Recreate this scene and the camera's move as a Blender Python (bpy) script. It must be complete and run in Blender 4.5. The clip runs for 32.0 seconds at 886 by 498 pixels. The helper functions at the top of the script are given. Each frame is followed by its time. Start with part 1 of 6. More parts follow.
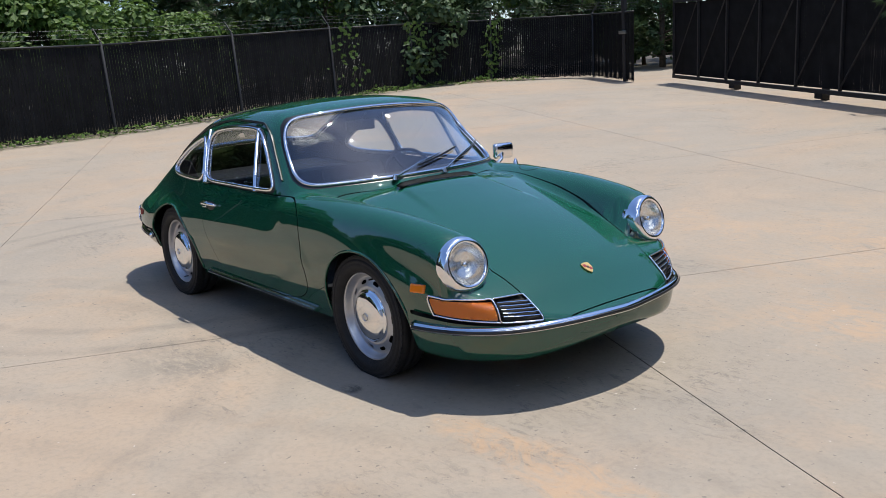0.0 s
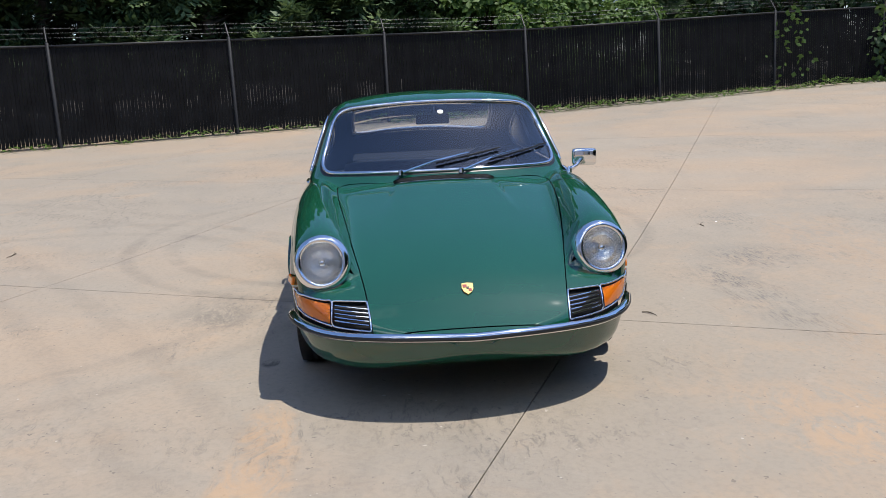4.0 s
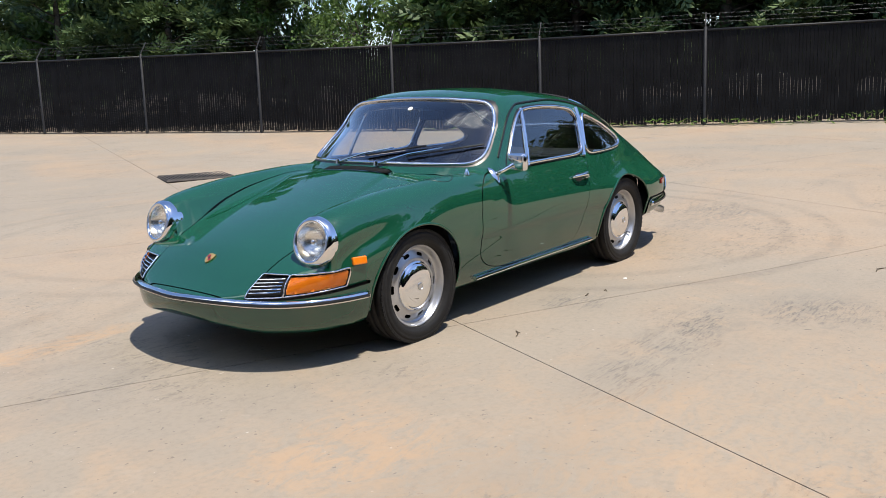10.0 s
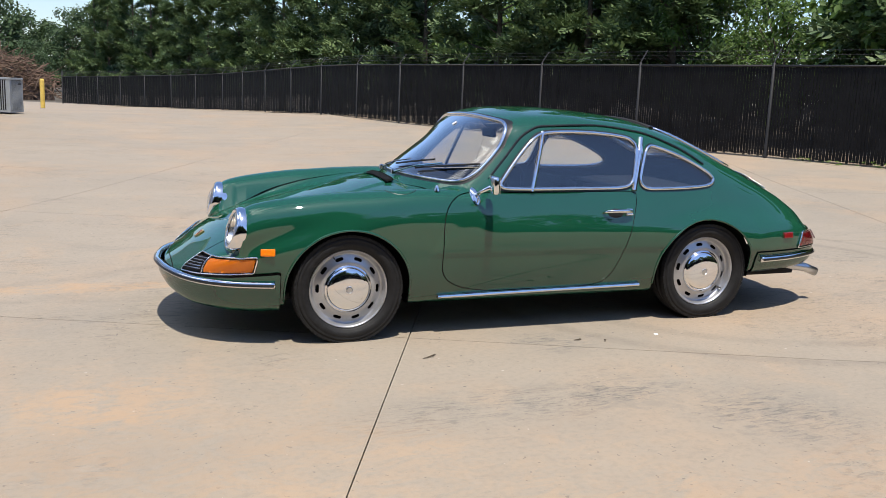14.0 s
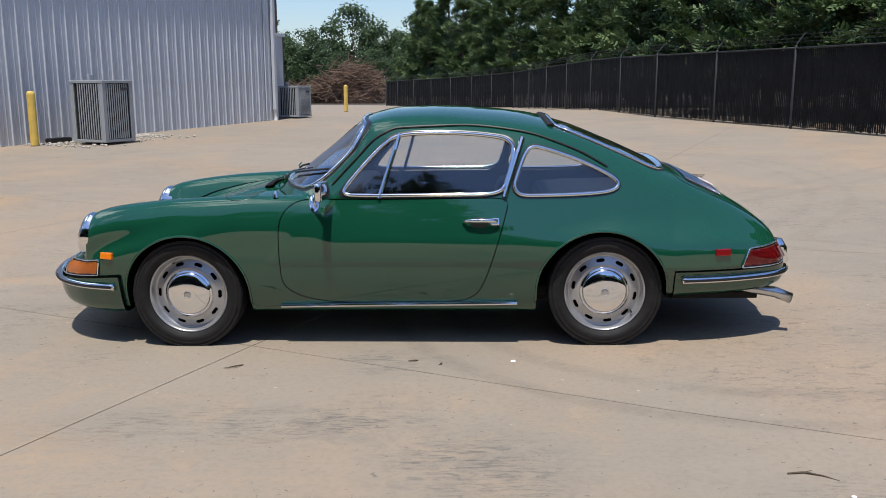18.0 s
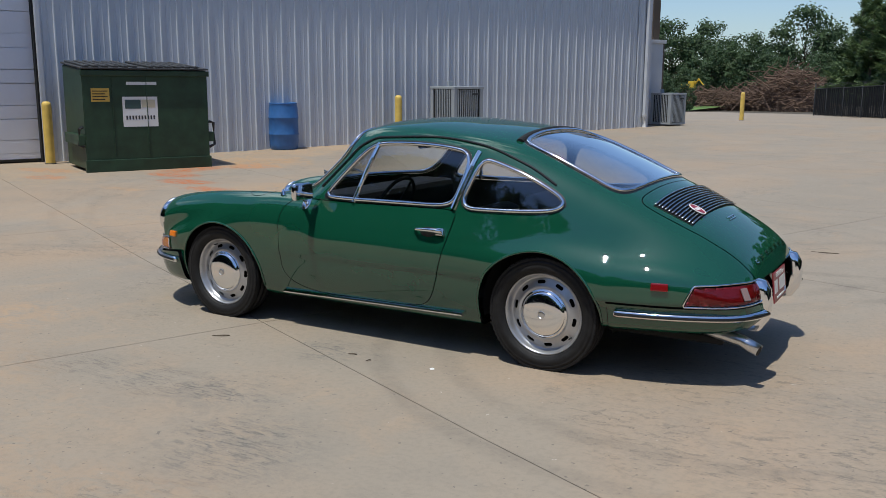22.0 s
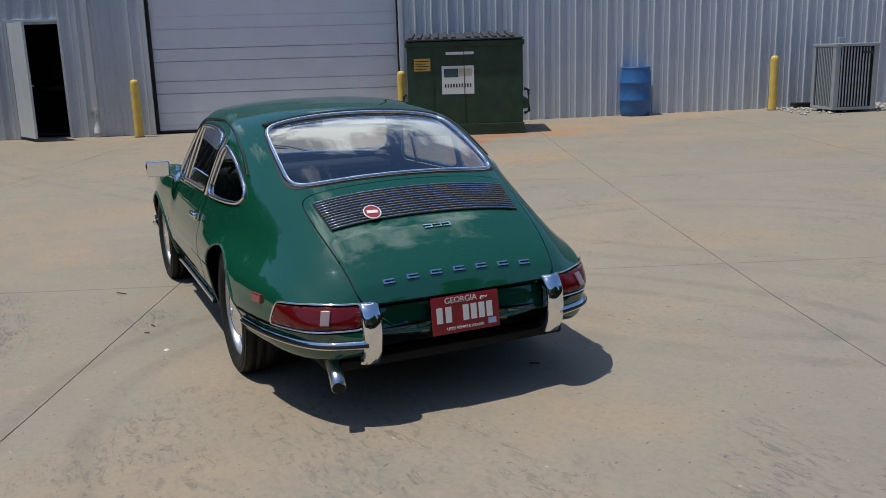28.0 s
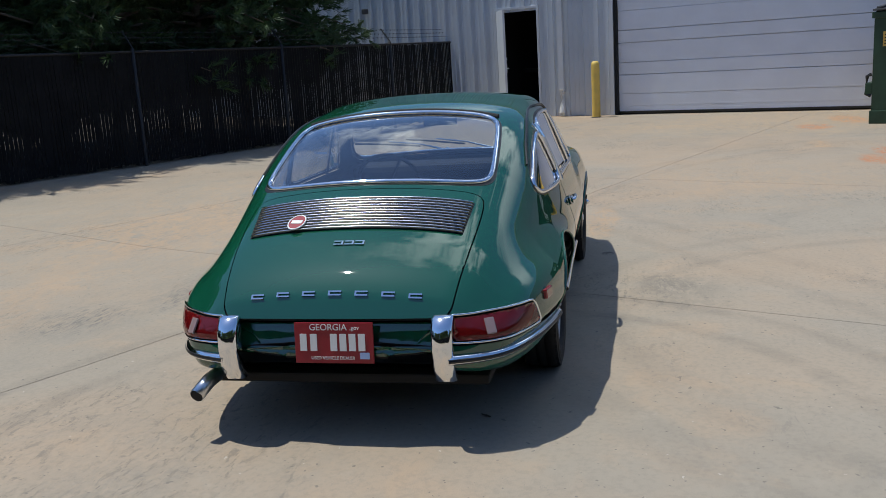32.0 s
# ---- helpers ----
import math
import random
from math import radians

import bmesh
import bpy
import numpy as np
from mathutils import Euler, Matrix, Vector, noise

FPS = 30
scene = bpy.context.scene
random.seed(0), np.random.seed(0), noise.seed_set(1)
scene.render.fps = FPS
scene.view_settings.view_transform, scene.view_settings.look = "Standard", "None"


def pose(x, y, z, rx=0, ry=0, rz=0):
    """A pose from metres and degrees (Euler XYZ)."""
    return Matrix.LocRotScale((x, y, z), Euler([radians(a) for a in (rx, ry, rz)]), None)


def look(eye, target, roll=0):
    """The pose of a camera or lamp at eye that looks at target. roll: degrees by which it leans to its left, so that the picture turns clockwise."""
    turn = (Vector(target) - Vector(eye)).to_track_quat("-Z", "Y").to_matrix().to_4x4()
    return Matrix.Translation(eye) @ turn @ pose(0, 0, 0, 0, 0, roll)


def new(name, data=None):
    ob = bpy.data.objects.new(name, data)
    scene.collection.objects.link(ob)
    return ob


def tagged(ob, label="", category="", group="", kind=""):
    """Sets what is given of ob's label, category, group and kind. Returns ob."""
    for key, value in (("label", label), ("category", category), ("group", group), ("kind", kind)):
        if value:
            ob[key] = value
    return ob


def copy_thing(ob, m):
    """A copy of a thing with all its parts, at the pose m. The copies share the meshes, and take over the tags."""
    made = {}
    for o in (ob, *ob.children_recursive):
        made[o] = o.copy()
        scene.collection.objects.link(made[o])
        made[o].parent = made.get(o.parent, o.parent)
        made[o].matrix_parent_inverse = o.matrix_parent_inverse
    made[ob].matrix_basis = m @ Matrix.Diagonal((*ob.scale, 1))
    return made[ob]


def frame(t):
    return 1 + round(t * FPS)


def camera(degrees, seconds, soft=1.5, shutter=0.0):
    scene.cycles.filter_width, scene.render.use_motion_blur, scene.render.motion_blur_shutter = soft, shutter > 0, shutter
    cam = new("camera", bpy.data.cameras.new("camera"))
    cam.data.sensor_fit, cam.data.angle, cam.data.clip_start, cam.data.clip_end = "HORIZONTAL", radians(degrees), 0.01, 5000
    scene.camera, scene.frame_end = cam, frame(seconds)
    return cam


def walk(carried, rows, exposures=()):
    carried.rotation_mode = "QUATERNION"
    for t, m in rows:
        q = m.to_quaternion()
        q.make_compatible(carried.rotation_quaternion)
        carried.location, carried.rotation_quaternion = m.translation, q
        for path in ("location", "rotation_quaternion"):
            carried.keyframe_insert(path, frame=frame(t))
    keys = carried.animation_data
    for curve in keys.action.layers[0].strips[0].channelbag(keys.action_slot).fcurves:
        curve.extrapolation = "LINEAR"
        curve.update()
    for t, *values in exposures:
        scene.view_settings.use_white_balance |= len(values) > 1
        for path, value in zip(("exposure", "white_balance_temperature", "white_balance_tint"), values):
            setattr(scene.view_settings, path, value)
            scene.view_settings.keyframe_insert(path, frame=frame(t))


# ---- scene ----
cam = camera(53.6, 32.0, soft=0.85)
PATH = [
    (0, (4.444, -2.878, 1.425), (2.902, -1.674, 1.007), -3.9),
    (0.5, (4.544, -2.641, 1.385), (2.867, -1.629, 0.983), -4.8),
    (1, (4.706, -2.363, 1.389), (2.992, -1.412, 0.992), -4.6),
    (1.5, (4.931, -2.05, 1.406), (3.147, -1.233, 1.02), -3.2),
    (2, (5.064, -1.749, 1.391), (3.249, -1.003, 1.001), -2.8),
    (2.5, (5.139, -1.423, 1.389), (3.285, -0.786, 0.989), -2.5),
    (3, (5.214, -1.072, 1.368), (3.316, -0.583, 0.969), -2.5),
    (3.5, (5.287, -0.706, 1.364), (3.35, -0.401, 0.97), -2.5),
    (5.5, (5.467, 0.664, 1.329), (3.527, 0.393, 0.927), -1.9),
    (6, (5.499, 1.016, 1.342), (3.59, 0.574, 0.942), -2.0),
    (6.5, (5.503, 1.396, 1.329), (3.638, 0.791, 0.935), -1.8),
    (7, (5.42, 1.753, 1.306), (3.566, 1.109, 0.92), -0.8),
    (7.5, (5.316, 2.086, 1.309), (3.516, 1.302, 0.928), -0.6),
    (8, (5.213, 2.468, 1.313), (3.459, 1.584, 0.935), -0.3),
    (8.5, (5.049, 2.765, 1.295), (3.33, 1.816, 0.912), -0.5),
    (9, (4.841, 3.024, 1.305), (3.201, 1.945, 0.922), -1.4),
    (9.5, (4.622, 3.324, 1.306), (3.038, 2.163, 0.928), -1.5),
    (10, (4.389, 3.564, 1.289), (2.86, 2.329, 0.917), -1.6),
    (10.5, (4.177, 3.826, 1.292), (2.758, 2.466, 0.919), -2.0),
    (11, (3.951, 4.157, 1.302), (2.6, 2.729, 0.939), -1.7),
    (11.5, (3.691, 4.374, 1.289), (2.412, 2.879, 0.932), -1.0),
    (12, (3.45, 4.556, 1.3), (2.326, 2.941, 0.945), -1.8),
    (12.5, (3.163, 4.802, 1.307), (2.166, 3.103, 0.961), -0.9),
    (13, (2.849, 4.939, 1.298), (1.897, 3.213, 0.959), 2.0),
    (13.5, (2.52, 5.029, 1.312), (1.69, 3.243, 0.963), 2.2),
    (14, (2.162, 5.14, 1.327), (1.498, 3.287, 0.974), 2.4),
    (14.5, (1.832, 5.166, 1.333), (1.238, 3.291, 0.974), 2.7),
    (16.5, (0.512, 5.161, 1.4), (0.273, 3.211, 1.026), 1.8),
    (17, (0.169, 5.217, 1.39), (0.039, 3.257, 1.017), 1.4),
    (17.5, (-0.159, 5.223, 1.395), (-0.224, 3.26, 1.017), 0.8),
    (18, (-0.461, 5.218, 1.405), (-0.372, 3.256, 1.025), -0.1),
    (18.5, (-0.82, 5.248, 1.419), (-0.543, 3.304, 1.041), -0.7),
    (19, (-1.164, 5.184, 1.445), (-0.842, 3.249, 1.058), -0.5),
    (19.5, (-1.459, 5.103, 1.459), (-1.019, 3.192, 1.068), -0.5),
    (20, (-1.786, 5.03, 1.475), (-1.214, 3.153, 1.085), -0.2),
    (20.5, (-2.07, 4.944, 1.447), (-1.362, 3.113, 1.062), -0.3),
    (21, (-2.356, 4.842, 1.413), (-1.503, 3.074, 1.027), -0.7),
    (21.5, (-2.657, 4.786, 1.433), (-1.649, 3.1, 1.054), -0.3),
    (22, (-2.876, 4.653, 1.452), (-1.861, 2.97, 1.082), 0.3),
    (22.5, (-3.084, 4.453, 1.475), (-2.035, 2.793, 1.095), -1.6),
    (23, (-3.33, 4.27, 1.47), (-2.206, 2.66, 1.09), -3.3),
    (23.5, (-3.585, 4.061, 1.466), (-2.451, 2.459, 1.082), -3.4),
    (24, (-3.798, 3.823, 1.462), (-2.605, 2.266, 1.073), -3.4),
    (24.5, (-4.043, 3.594, 1.456), (-2.68, 2.183, 1.068), -4.2),
    (25, (-4.277, 3.335, 1.464), (-2.876, 1.965, 1.062), -3.7),
    (25.5, (-4.476, 3.045, 1.471), (-2.997, 1.763, 1.058), -3.9),
    (27.5, (-5.128, 1.878, 1.501), (-3.373, 1.022, 1.065), -2.5),
    (28, (-5.167, 1.517, 1.503), (-3.397, 0.699, 1.06), -1.7),
    (28.5, (-5.132, 1.15, 1.502), (-3.316, 0.445, 1.05), -2.1),
    (29, (-5.169, 0.781, 1.477), (-3.267, 0.357, 1.026), -2.9),
    (29.5, (-5.15, 0.442, 1.483), (-3.224, 0.154, 1.026), -2.4),
    (30, (-5.107, 0.14, 1.496), (-3.158, 0.086, 1.048), -3.7),
    (30.5, (-5.14, -0.173, 1.495), (-3.2, 0.066, 1.068), -5.6),
    (31, (-5.109, -0.508, 1.499), (-3.168, -0.27, 1.077), -5.1),
    (31.5, (-5.047, -0.787, 1.477), (-3.112, -0.517, 1.046), -4.4),
    (32, (-5.017, -1.079, 1.475), (-3.11, -0.66, 1.038), -3.8),
]
walk(cam, [(t, look(eye, target, roll)) for t, eye, target, roll in PATH], exposures=[(0, 0.19, 6550, 10), (6, 0.17, 6600, 10), (8, 0.29, 6750, 10), (10, 0.33, 6900, 10), (13, 0.35, 6950, 10), (14.5, 0.27, 6850, 10), (16.5, 0.17, 6700, 10), (17.5, 0.03, 6650, 10), (19, -0.13, 6600, 9), (23, -0.32, 6480, 6), (28, -0.43, 6450, 4.5), (30, -0.33, 6380, 4), (32, -0.21, 6320, 4.5)])

# ---- sky and sun ----
world = bpy.data.worlds.new("sky")
scene.world = world
world.use_nodes = True
SUN_TO = Vector((0.05, 0.32, 1.0)).normalized()
elev, azim = math.asin(SUN_TO.z), math.atan2(SUN_TO.x, SUN_TO.y)
wn = world.node_tree.nodes
sky = wn.new("ShaderNodeTexSky")
sky.sky_type, sky.sun_disc = "NISHITA", False
sky.sun_elevation, sky.sun_rotation = elev, azim
sky.dust_density, sky.air_density, sky.ozone_density = 0.5, 1.1, 1.5
wn["Background"].inputs[1].default_value = 0.132
coord = wn.new("ShaderNodeTexCoord")
puff = wn.new("ShaderNodeTexNoise")
puff.inputs["Scale"].default_value, puff.inputs["Detail"].default_value, puff.inputs["Roughness"].default_value = 2.6, 9.0, 0.62
cover = wn.new("ShaderNodeValToRGB")
cover.color_ramp.elements[0].position, cover.color_ramp.elements[1].position = 0.51, 0.60
cloudy = wn.new("ShaderNodeMixRGB")
cloudy.inputs[2].default_value = (15.0, 16.0, 17.5, 1)
rise = wn.new("ShaderNodeVectorMath")   # a bank of summer cloud high in the east, clear haze elsewhere
rise.operation = "DOT_PRODUCT"
rise.inputs[1].default_value = Vector((0.60, -0.12, 0.79)).normalized()
high = wn.new("ShaderNodeMapRange")
high.inputs["From Min"].default_value, high.inputs["From Max"].default_value = 0.80, 0.95
clear = wn.new("ShaderNodeMixRGB")
clear.blend_type = "MULTIPLY"
clear.inputs[0].default_value, clear.inputs[2].default_value = 1.0, (0.82, 0.925, 1.145, 1)
amount = wn.new("ShaderNodeMath")
amount.operation = "MULTIPLY"
for a, b in ((coord.outputs["Generated"], puff.inputs["Vector"]), (coord.outputs["Generated"], rise.inputs[0]), (rise.outputs["Value"], high.inputs["Value"]), (puff.outputs["Fac"], cover.inputs["Fac"]),
             (cover.outputs["Color"], amount.inputs[0]), (high.outputs[0], amount.inputs[1]), (amount.outputs[0], cloudy.inputs[0]), (sky.outputs[0], clear.inputs[1]), (clear.outputs[0], cloudy.inputs[1]), (cloudy.outputs[0], wn["Background"].inputs[0])):
    world.node_tree.links.new(a, b)
lamp = bpy.data.lights.new("sun", "SUN")
lamp.energy, lamp.angle, lamp.color = 4.65, radians(0.6), (1.0, 0.965, 0.905)
new("sun", lamp).matrix_world = look(SUN_TO * 50, (0, 0, 0))


# ---- materials ----
class Mat:
    """A small wrapper round a node material."""

    def __init__(self, name, **kw):
        self.m = bpy.data.materials.new(name)
        self.m.use_nodes = True
        self.t = self.m.node_tree
        self.b = self.t.nodes["Principled BSDF"]
        self.pos = None
        for k, v in kw.items():
            self.set(k, v)

    def set(self, key, value):
        key = {"color": "Base Color", "rough": "Roughness", "metal": "Metallic", "coat": "Coat Weight", "coatr": "Coat Roughness", "spec": "Specular IOR Level",
               "trans": "Transmission Weight", "ior": "IOR", "sub": "Subsurface Weight", "emit": "Emission Color", "emits": "Emission Strength"}.get(key, key)
        sock = self.b.inputs[key]
        if isinstance(value, bpy.types.NodeSocket):
            self.t.links.new(value, sock)
        else:
            sock.default_value = (*value, 1) if isinstance(value, tuple) and len(value) == 3 else value
        return self

    def node(self, kind, **inputs):
        n = self.t.nodes.new("ShaderNode" + kind)
        for k, v in inputs.items():
            if k.startswith("_"):
                setattr_safe(n, k[1:], v)
                continue
            sock = n.inputs[k.replace("__", " ")]
            if isinstance(v, bpy.types.NodeSocket):
                self.t.links.new(v, sock)
            else:
                sock.default_value = (*v, 1) if isinstance(v, tuple) and len(v) == 3 and sock.type == "RGBA" else v
        return n

    def where(self, world_space=False):
        if world_space:
            return self.node("NewGeometry").outputs["Position"]
        return self.node("TexCoord").outputs["Object"]

    def noise(self, scale, detail=4.0, rough=0.55, vec=None, stretch=None, distort=0.0):
        vec = vec or self.where()
        if stretch:
            mp = self.node("Mapping", Vector=vec, Scale=stretch)
            vec = mp.outputs[0]
        return self.node("TexNoise", Vector=vec, Scale=scale, Detail=detail, Roughness=rough, Distortion=distort).outputs["Fac"]

    def ramp(self, fac, lo, hi, a=(0, 0, 0), b=(1, 1, 1)):
        n = self.node("ValToRGB", Fac=fac)
        e = n.color_ramp.elements
        e[0].position, e[1].position = lo, hi
        e[0].color, e[1].color = (*a, 1), (*b, 1)
        return n.outputs["Color"]

    def mix(self, fac, a, b, mode="MIX"):
        n = self.t.nodes.new("ShaderNodeMixRGB")
        n.blend_type = mode
        for sock, v in zip(n.inputs, (fac, a, b)):
            if isinstance(v, bpy.types.NodeSocket):
                self.t.links.new(v, sock)
            else:
                sock.default_value = (*v, 1) if isinstance(v, tuple) else v
        return n.outputs[0]

    def math(self, op, a, b=0.0):
        n = self.t.nodes.new("ShaderNodeMath")
        n.operation = op
        for sock, v in zip(n.inputs, (a, b)):
            if isinstance(v, bpy.types.NodeSocket):
                self.t.links.new(v, sock)
            else:
                sock.default_value = v
        return n.outputs[0]

    def bump(self, height, strength=0.3, dist=0.01):
        n = self.node("Bump", Height=height, Strength=strength, Distance=dist)
        return self.set("Normal", n.outputs[0])


def setattr_safe(n, key, v):
    if key == "operation":
        n.operation = v


def varied(name, color, rough=0.6, amount=0.25, scale=6.0, bump=0.2, **kw):
    """Paint, stone or rubber with two scales of variation."""
    m = Mat(name, rough=rough, **kw)
    big, fine = m.noise(scale), m.noise(scale * 14, 6.0)
    dark = tuple(c * (1 - amount) for c in color)
    lite = tuple(min(1, c * (1 + amount)) for c in color)
    col = m.mix(m.ramp(big, 0.3, 0.7), dark, lite)
    m.set("color", m.mix(m.math("MULTIPLY", m.ramp(fine, 0.35, 0.75), 0.25), col, dark))
    if bump:
        m.bump(fine, bump, 0.004)
    return m


CONCRETE = Mat("concrete", rough=0.85)
m = CONCRETE
pos = m.where(True)
big, mid, fine = m.noise(0.22, 5, 0.6, pos), m.noise(1.3, 6, 0.62, pos), m.noise(38, 6, 0.6, pos)
grit = m.noise(160, 3, 0.6, pos)
rnd = m.node("ObjectInfo").outputs["Random"]
col = m.mix(m.ramp(big, 0.30, 0.70), (0.272, 0.229, 0.176), (0.320, 0.268, 0.205))
col = m.mix(m.math("MULTIPLY", rnd, 0.25), col, (0.272, 0.24, 0.196))
clay = m.ramp(m.noise(0.40, 6, 0.60, pos, (1.0, 0.7, 1.0), 0.9), 0.45, 0.70)
col = m.mix(m.math("MULTIPLY", clay, 0.5), col, (0.42, 0.275, 0.162))
spots = m.ramp(m.noise(1.9, 7, 0.62, pos, None, 0.6), 0.56, 0.70)
col = m.mix(m.math("MULTIPLY", spots, 0.32), col, (0.42, 0.28, 0.168))
grey = m.ramp(m.noise(0.8, 7, 0.64, pos, (0.8, 1.3, 1.0), 1.3), 0.52, 0.70)
col = m.mix(m.math("MULTIPLY", grey, 0.42), col, (0.225, 0.202, 0.168))
# rubbed areas: dark flecks and ragged scars where the surface has worn through
rubbed = m.ramp(m.noise(0.75, 6, 0.66, pos, None, 0.7), 0.50, 0.62)
fleck = m.ramp(m.noise(17, 9, 0.80, pos, (0.6, 1.5, 1.0), 0.7), 0.53, 0.585)
pits = m.math("MULTIPLY", fleck, rubbed)
col = m.mix(m.math("MULTIPLY", pits, 0.62), col, (0.135, 0.122, 0.102))
scar = m.math("MULTIPLY", m.ramp(m.noise(6.0, 10, 0.80, pos, (0.5, 1.6, 1.0), 1.6), 0.565, 0.60), m.ramp(m.noise(1.5, 4, 0.6, pos), 0.50, 0.60))
col = m.mix(m.math("MULTIPLY", scar, 0.38), col, (0.185, 0.165, 0.138))
pale = m.ramp(m.noise(5.0, 6, 0.7, pos), 0.60, 0.72)
col = m.mix(m.math("MULTIPLY", pale, 0.16), col, (0.44, 0.385, 0.32))
col = m.mix(m.math("MULTIPLY", m.ramp(mid, 0.35, 0.7), 0.16), col, (0.225, 0.195, 0.155))
col = m.mix(m.math("MULTIPLY", m.ramp(fine, 0.46, 0.66), 0.30), col, (0.195, 0.167, 0.132))
speck = m.ramp(m.noise(34, 2, 0.5, pos), 0.70, 0.73)
col = m.mix(m.math("MULTIPLY", speck, 0.65), col, (0.11, 0.10, 0.085))
chip = m.ramp(m.noise(27, 2, 0.5, m.node("Mapping", Vector=pos, Location=(7.3, 2.1, 0.0)).outputs[0]), 0.765, 0.78)
col = m.mix(m.math("MULTIPLY", chip, 0.4), col, (0.62, 0.57, 0.50))
sep = m.node("SeparateXYZ", Vector=pos)
worn = m.ramp(m.noise(2.6, 9, 0.76, pos, None, 1.0), 0.36, 0.60)


def tyre_ring(cx, cy, r, wide, dark):
    """Old tyre marks: two soft bands of a circle, broken by wear."""
    global col
    dx, dy = m.math("SUBTRACT", sep.outputs[0], cx), m.math("SUBTRACT", sep.outputs[1], cy)
    d = m.math("SQRT", m.math("ADD", m.math("MULTIPLY", dx, dx), m.math("MULTIPLY", dy, dy)))
    off = m.math("ABSOLUTE", m.math("SUBTRACT", m.math("ABSOLUTE", m.math("SUBTRACT", d, r)), wide * 2.2))
    band = m.ramp(m.math("DIVIDE", off, wide), 0.35, 1.0, (1, 1, 1), (0, 0, 0))
    col = m.mix(m.math("MULTIPLY", m.math("MULTIPLY", band, worn), dark), col, (0.13, 0.115, 0.095))


tyre_ring(1.86, -6.82, 6.56, 0.09, 0.17)
tyre_ring(-0.53, -3.02, 2.21, 0.09, 0.21)
tyre_ring(21.7, -37.5, 41.3, 0.10, 0.20)
tyre_ring(-2.0, -0.26, 1.95, 0.08, 0.34)


torn = m.ramp(m.noise(6.5, 9, 0.78, pos, (0.7, 1.3, 1.0), 1.4), 0.42, 0.56)


def patch(cx, cy, ax, ay, color, amount, edge=0.35):
    """A stain of its own shape: a warped oval."""
    global col
    wob = m.math("MULTIPLY", m.math("SUBTRACT", m.noise(1.7, 7, 0.72, pos, None, 0.8), 0.5), 3.0)
    dx = m.math("DIVIDE", m.math("SUBTRACT", sep.outputs[0], cx), ax)
    dy = m.math("DIVIDE", m.math("SUBTRACT", sep.outputs[1], cy), ay)
    d = m.math("ADD", m.math("ADD", m.math("MULTIPLY", dx, dx), m.math("MULTIPLY", dy, dy)), wob)
    amount = m.math("MULTIPLY", torn, amount)
    col = m.mix(m.math("MULTIPLY", m.ramp(d, edge, 1.0, (1, 1, 1), (0, 0, 0)), amount), col, color)


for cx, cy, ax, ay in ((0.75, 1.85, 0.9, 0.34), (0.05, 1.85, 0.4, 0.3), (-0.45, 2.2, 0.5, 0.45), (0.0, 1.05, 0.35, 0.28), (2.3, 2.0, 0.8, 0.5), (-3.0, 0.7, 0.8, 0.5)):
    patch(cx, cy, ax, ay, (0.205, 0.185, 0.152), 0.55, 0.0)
brush = m.node("Mapping", Vector=pos, Scale=(9.0, 55.0, 1.0), Rotation=(0, 0, radians(-38))).outputs[0]
scratch = m.ramp(m.noise(1.0, 7, 0.74, brush, None, 0.3), 0.50, 0.56)
whole = torn
torn = m.math("MULTIPLY", whole, scratch)
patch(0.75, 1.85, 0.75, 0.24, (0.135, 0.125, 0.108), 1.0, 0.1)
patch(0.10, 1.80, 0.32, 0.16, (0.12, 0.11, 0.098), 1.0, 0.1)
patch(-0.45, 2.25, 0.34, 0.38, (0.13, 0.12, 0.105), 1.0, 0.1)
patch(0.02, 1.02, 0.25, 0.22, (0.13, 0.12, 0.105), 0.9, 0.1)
patch(-1.8, 2.6, 0.6, 0.35, (0.14, 0.13, 0.11), 0.8, 0.1)
patch(3.1, -1.9, 0.45, 0.3, (0.14, 0.13, 0.11), 0.8, 0.1)
patch(-3.2, 0.6, 0.5, 0.35, (0.14, 0.13, 0.11), 0.8, 0.1)
torn = whole
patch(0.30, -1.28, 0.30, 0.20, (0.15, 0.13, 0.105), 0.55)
patch(1.19, -0.92, 0.07, 0.06, (0.05, 0.042, 0.035), 0.8)
patch(2.5, -0.85, 0.85, 0.16, (0.43, 0.265, 0.14), 0.5)
patch(2.2, 1.35, 0.45, 0.35, (0.42, 0.26, 0.14), 0.4)
patch(-0.5, 3.0, 1.6, 0.5, (0.41, 0.265, 0.155), 0.3)
patch(2.6, 3.2, 1.5, 0.9, (0.42, 0.27, 0.155), 0.35)
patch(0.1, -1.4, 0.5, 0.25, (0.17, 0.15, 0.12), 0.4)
patch(3.4, 3.0, 3.6, 2.4, (0.41, 0.275, 0.165), 0.45, 0.0)
patch(4.4, -2.2, 1.8, 1.6, (0.41, 0.275, 0.165), 0.4, 0.0)
patch(5.7, -3.85, 0.45, 0.22, (0.42, 0.15, 0.05), 0.7)
patch(6.4, -4.2, 0.6, 0.26, (0.42, 0.13, 0.035), 0.9)
patch(7.3, -4.7, 0.7, 0.30, (0.42, 0.12, 0.03), 1.0)
patch(8.2, -5.25, 0.7, 0.32, (0.42, 0.12, 0.03), 1.0)
patch(8.7, -6.1, 0.45, 0.8, (0.42, 0.13, 0.035), 1.0)
patch(8.15, -7.0, 0.5, 0.5, (0.44, 0.16, 0.05), 0.8)
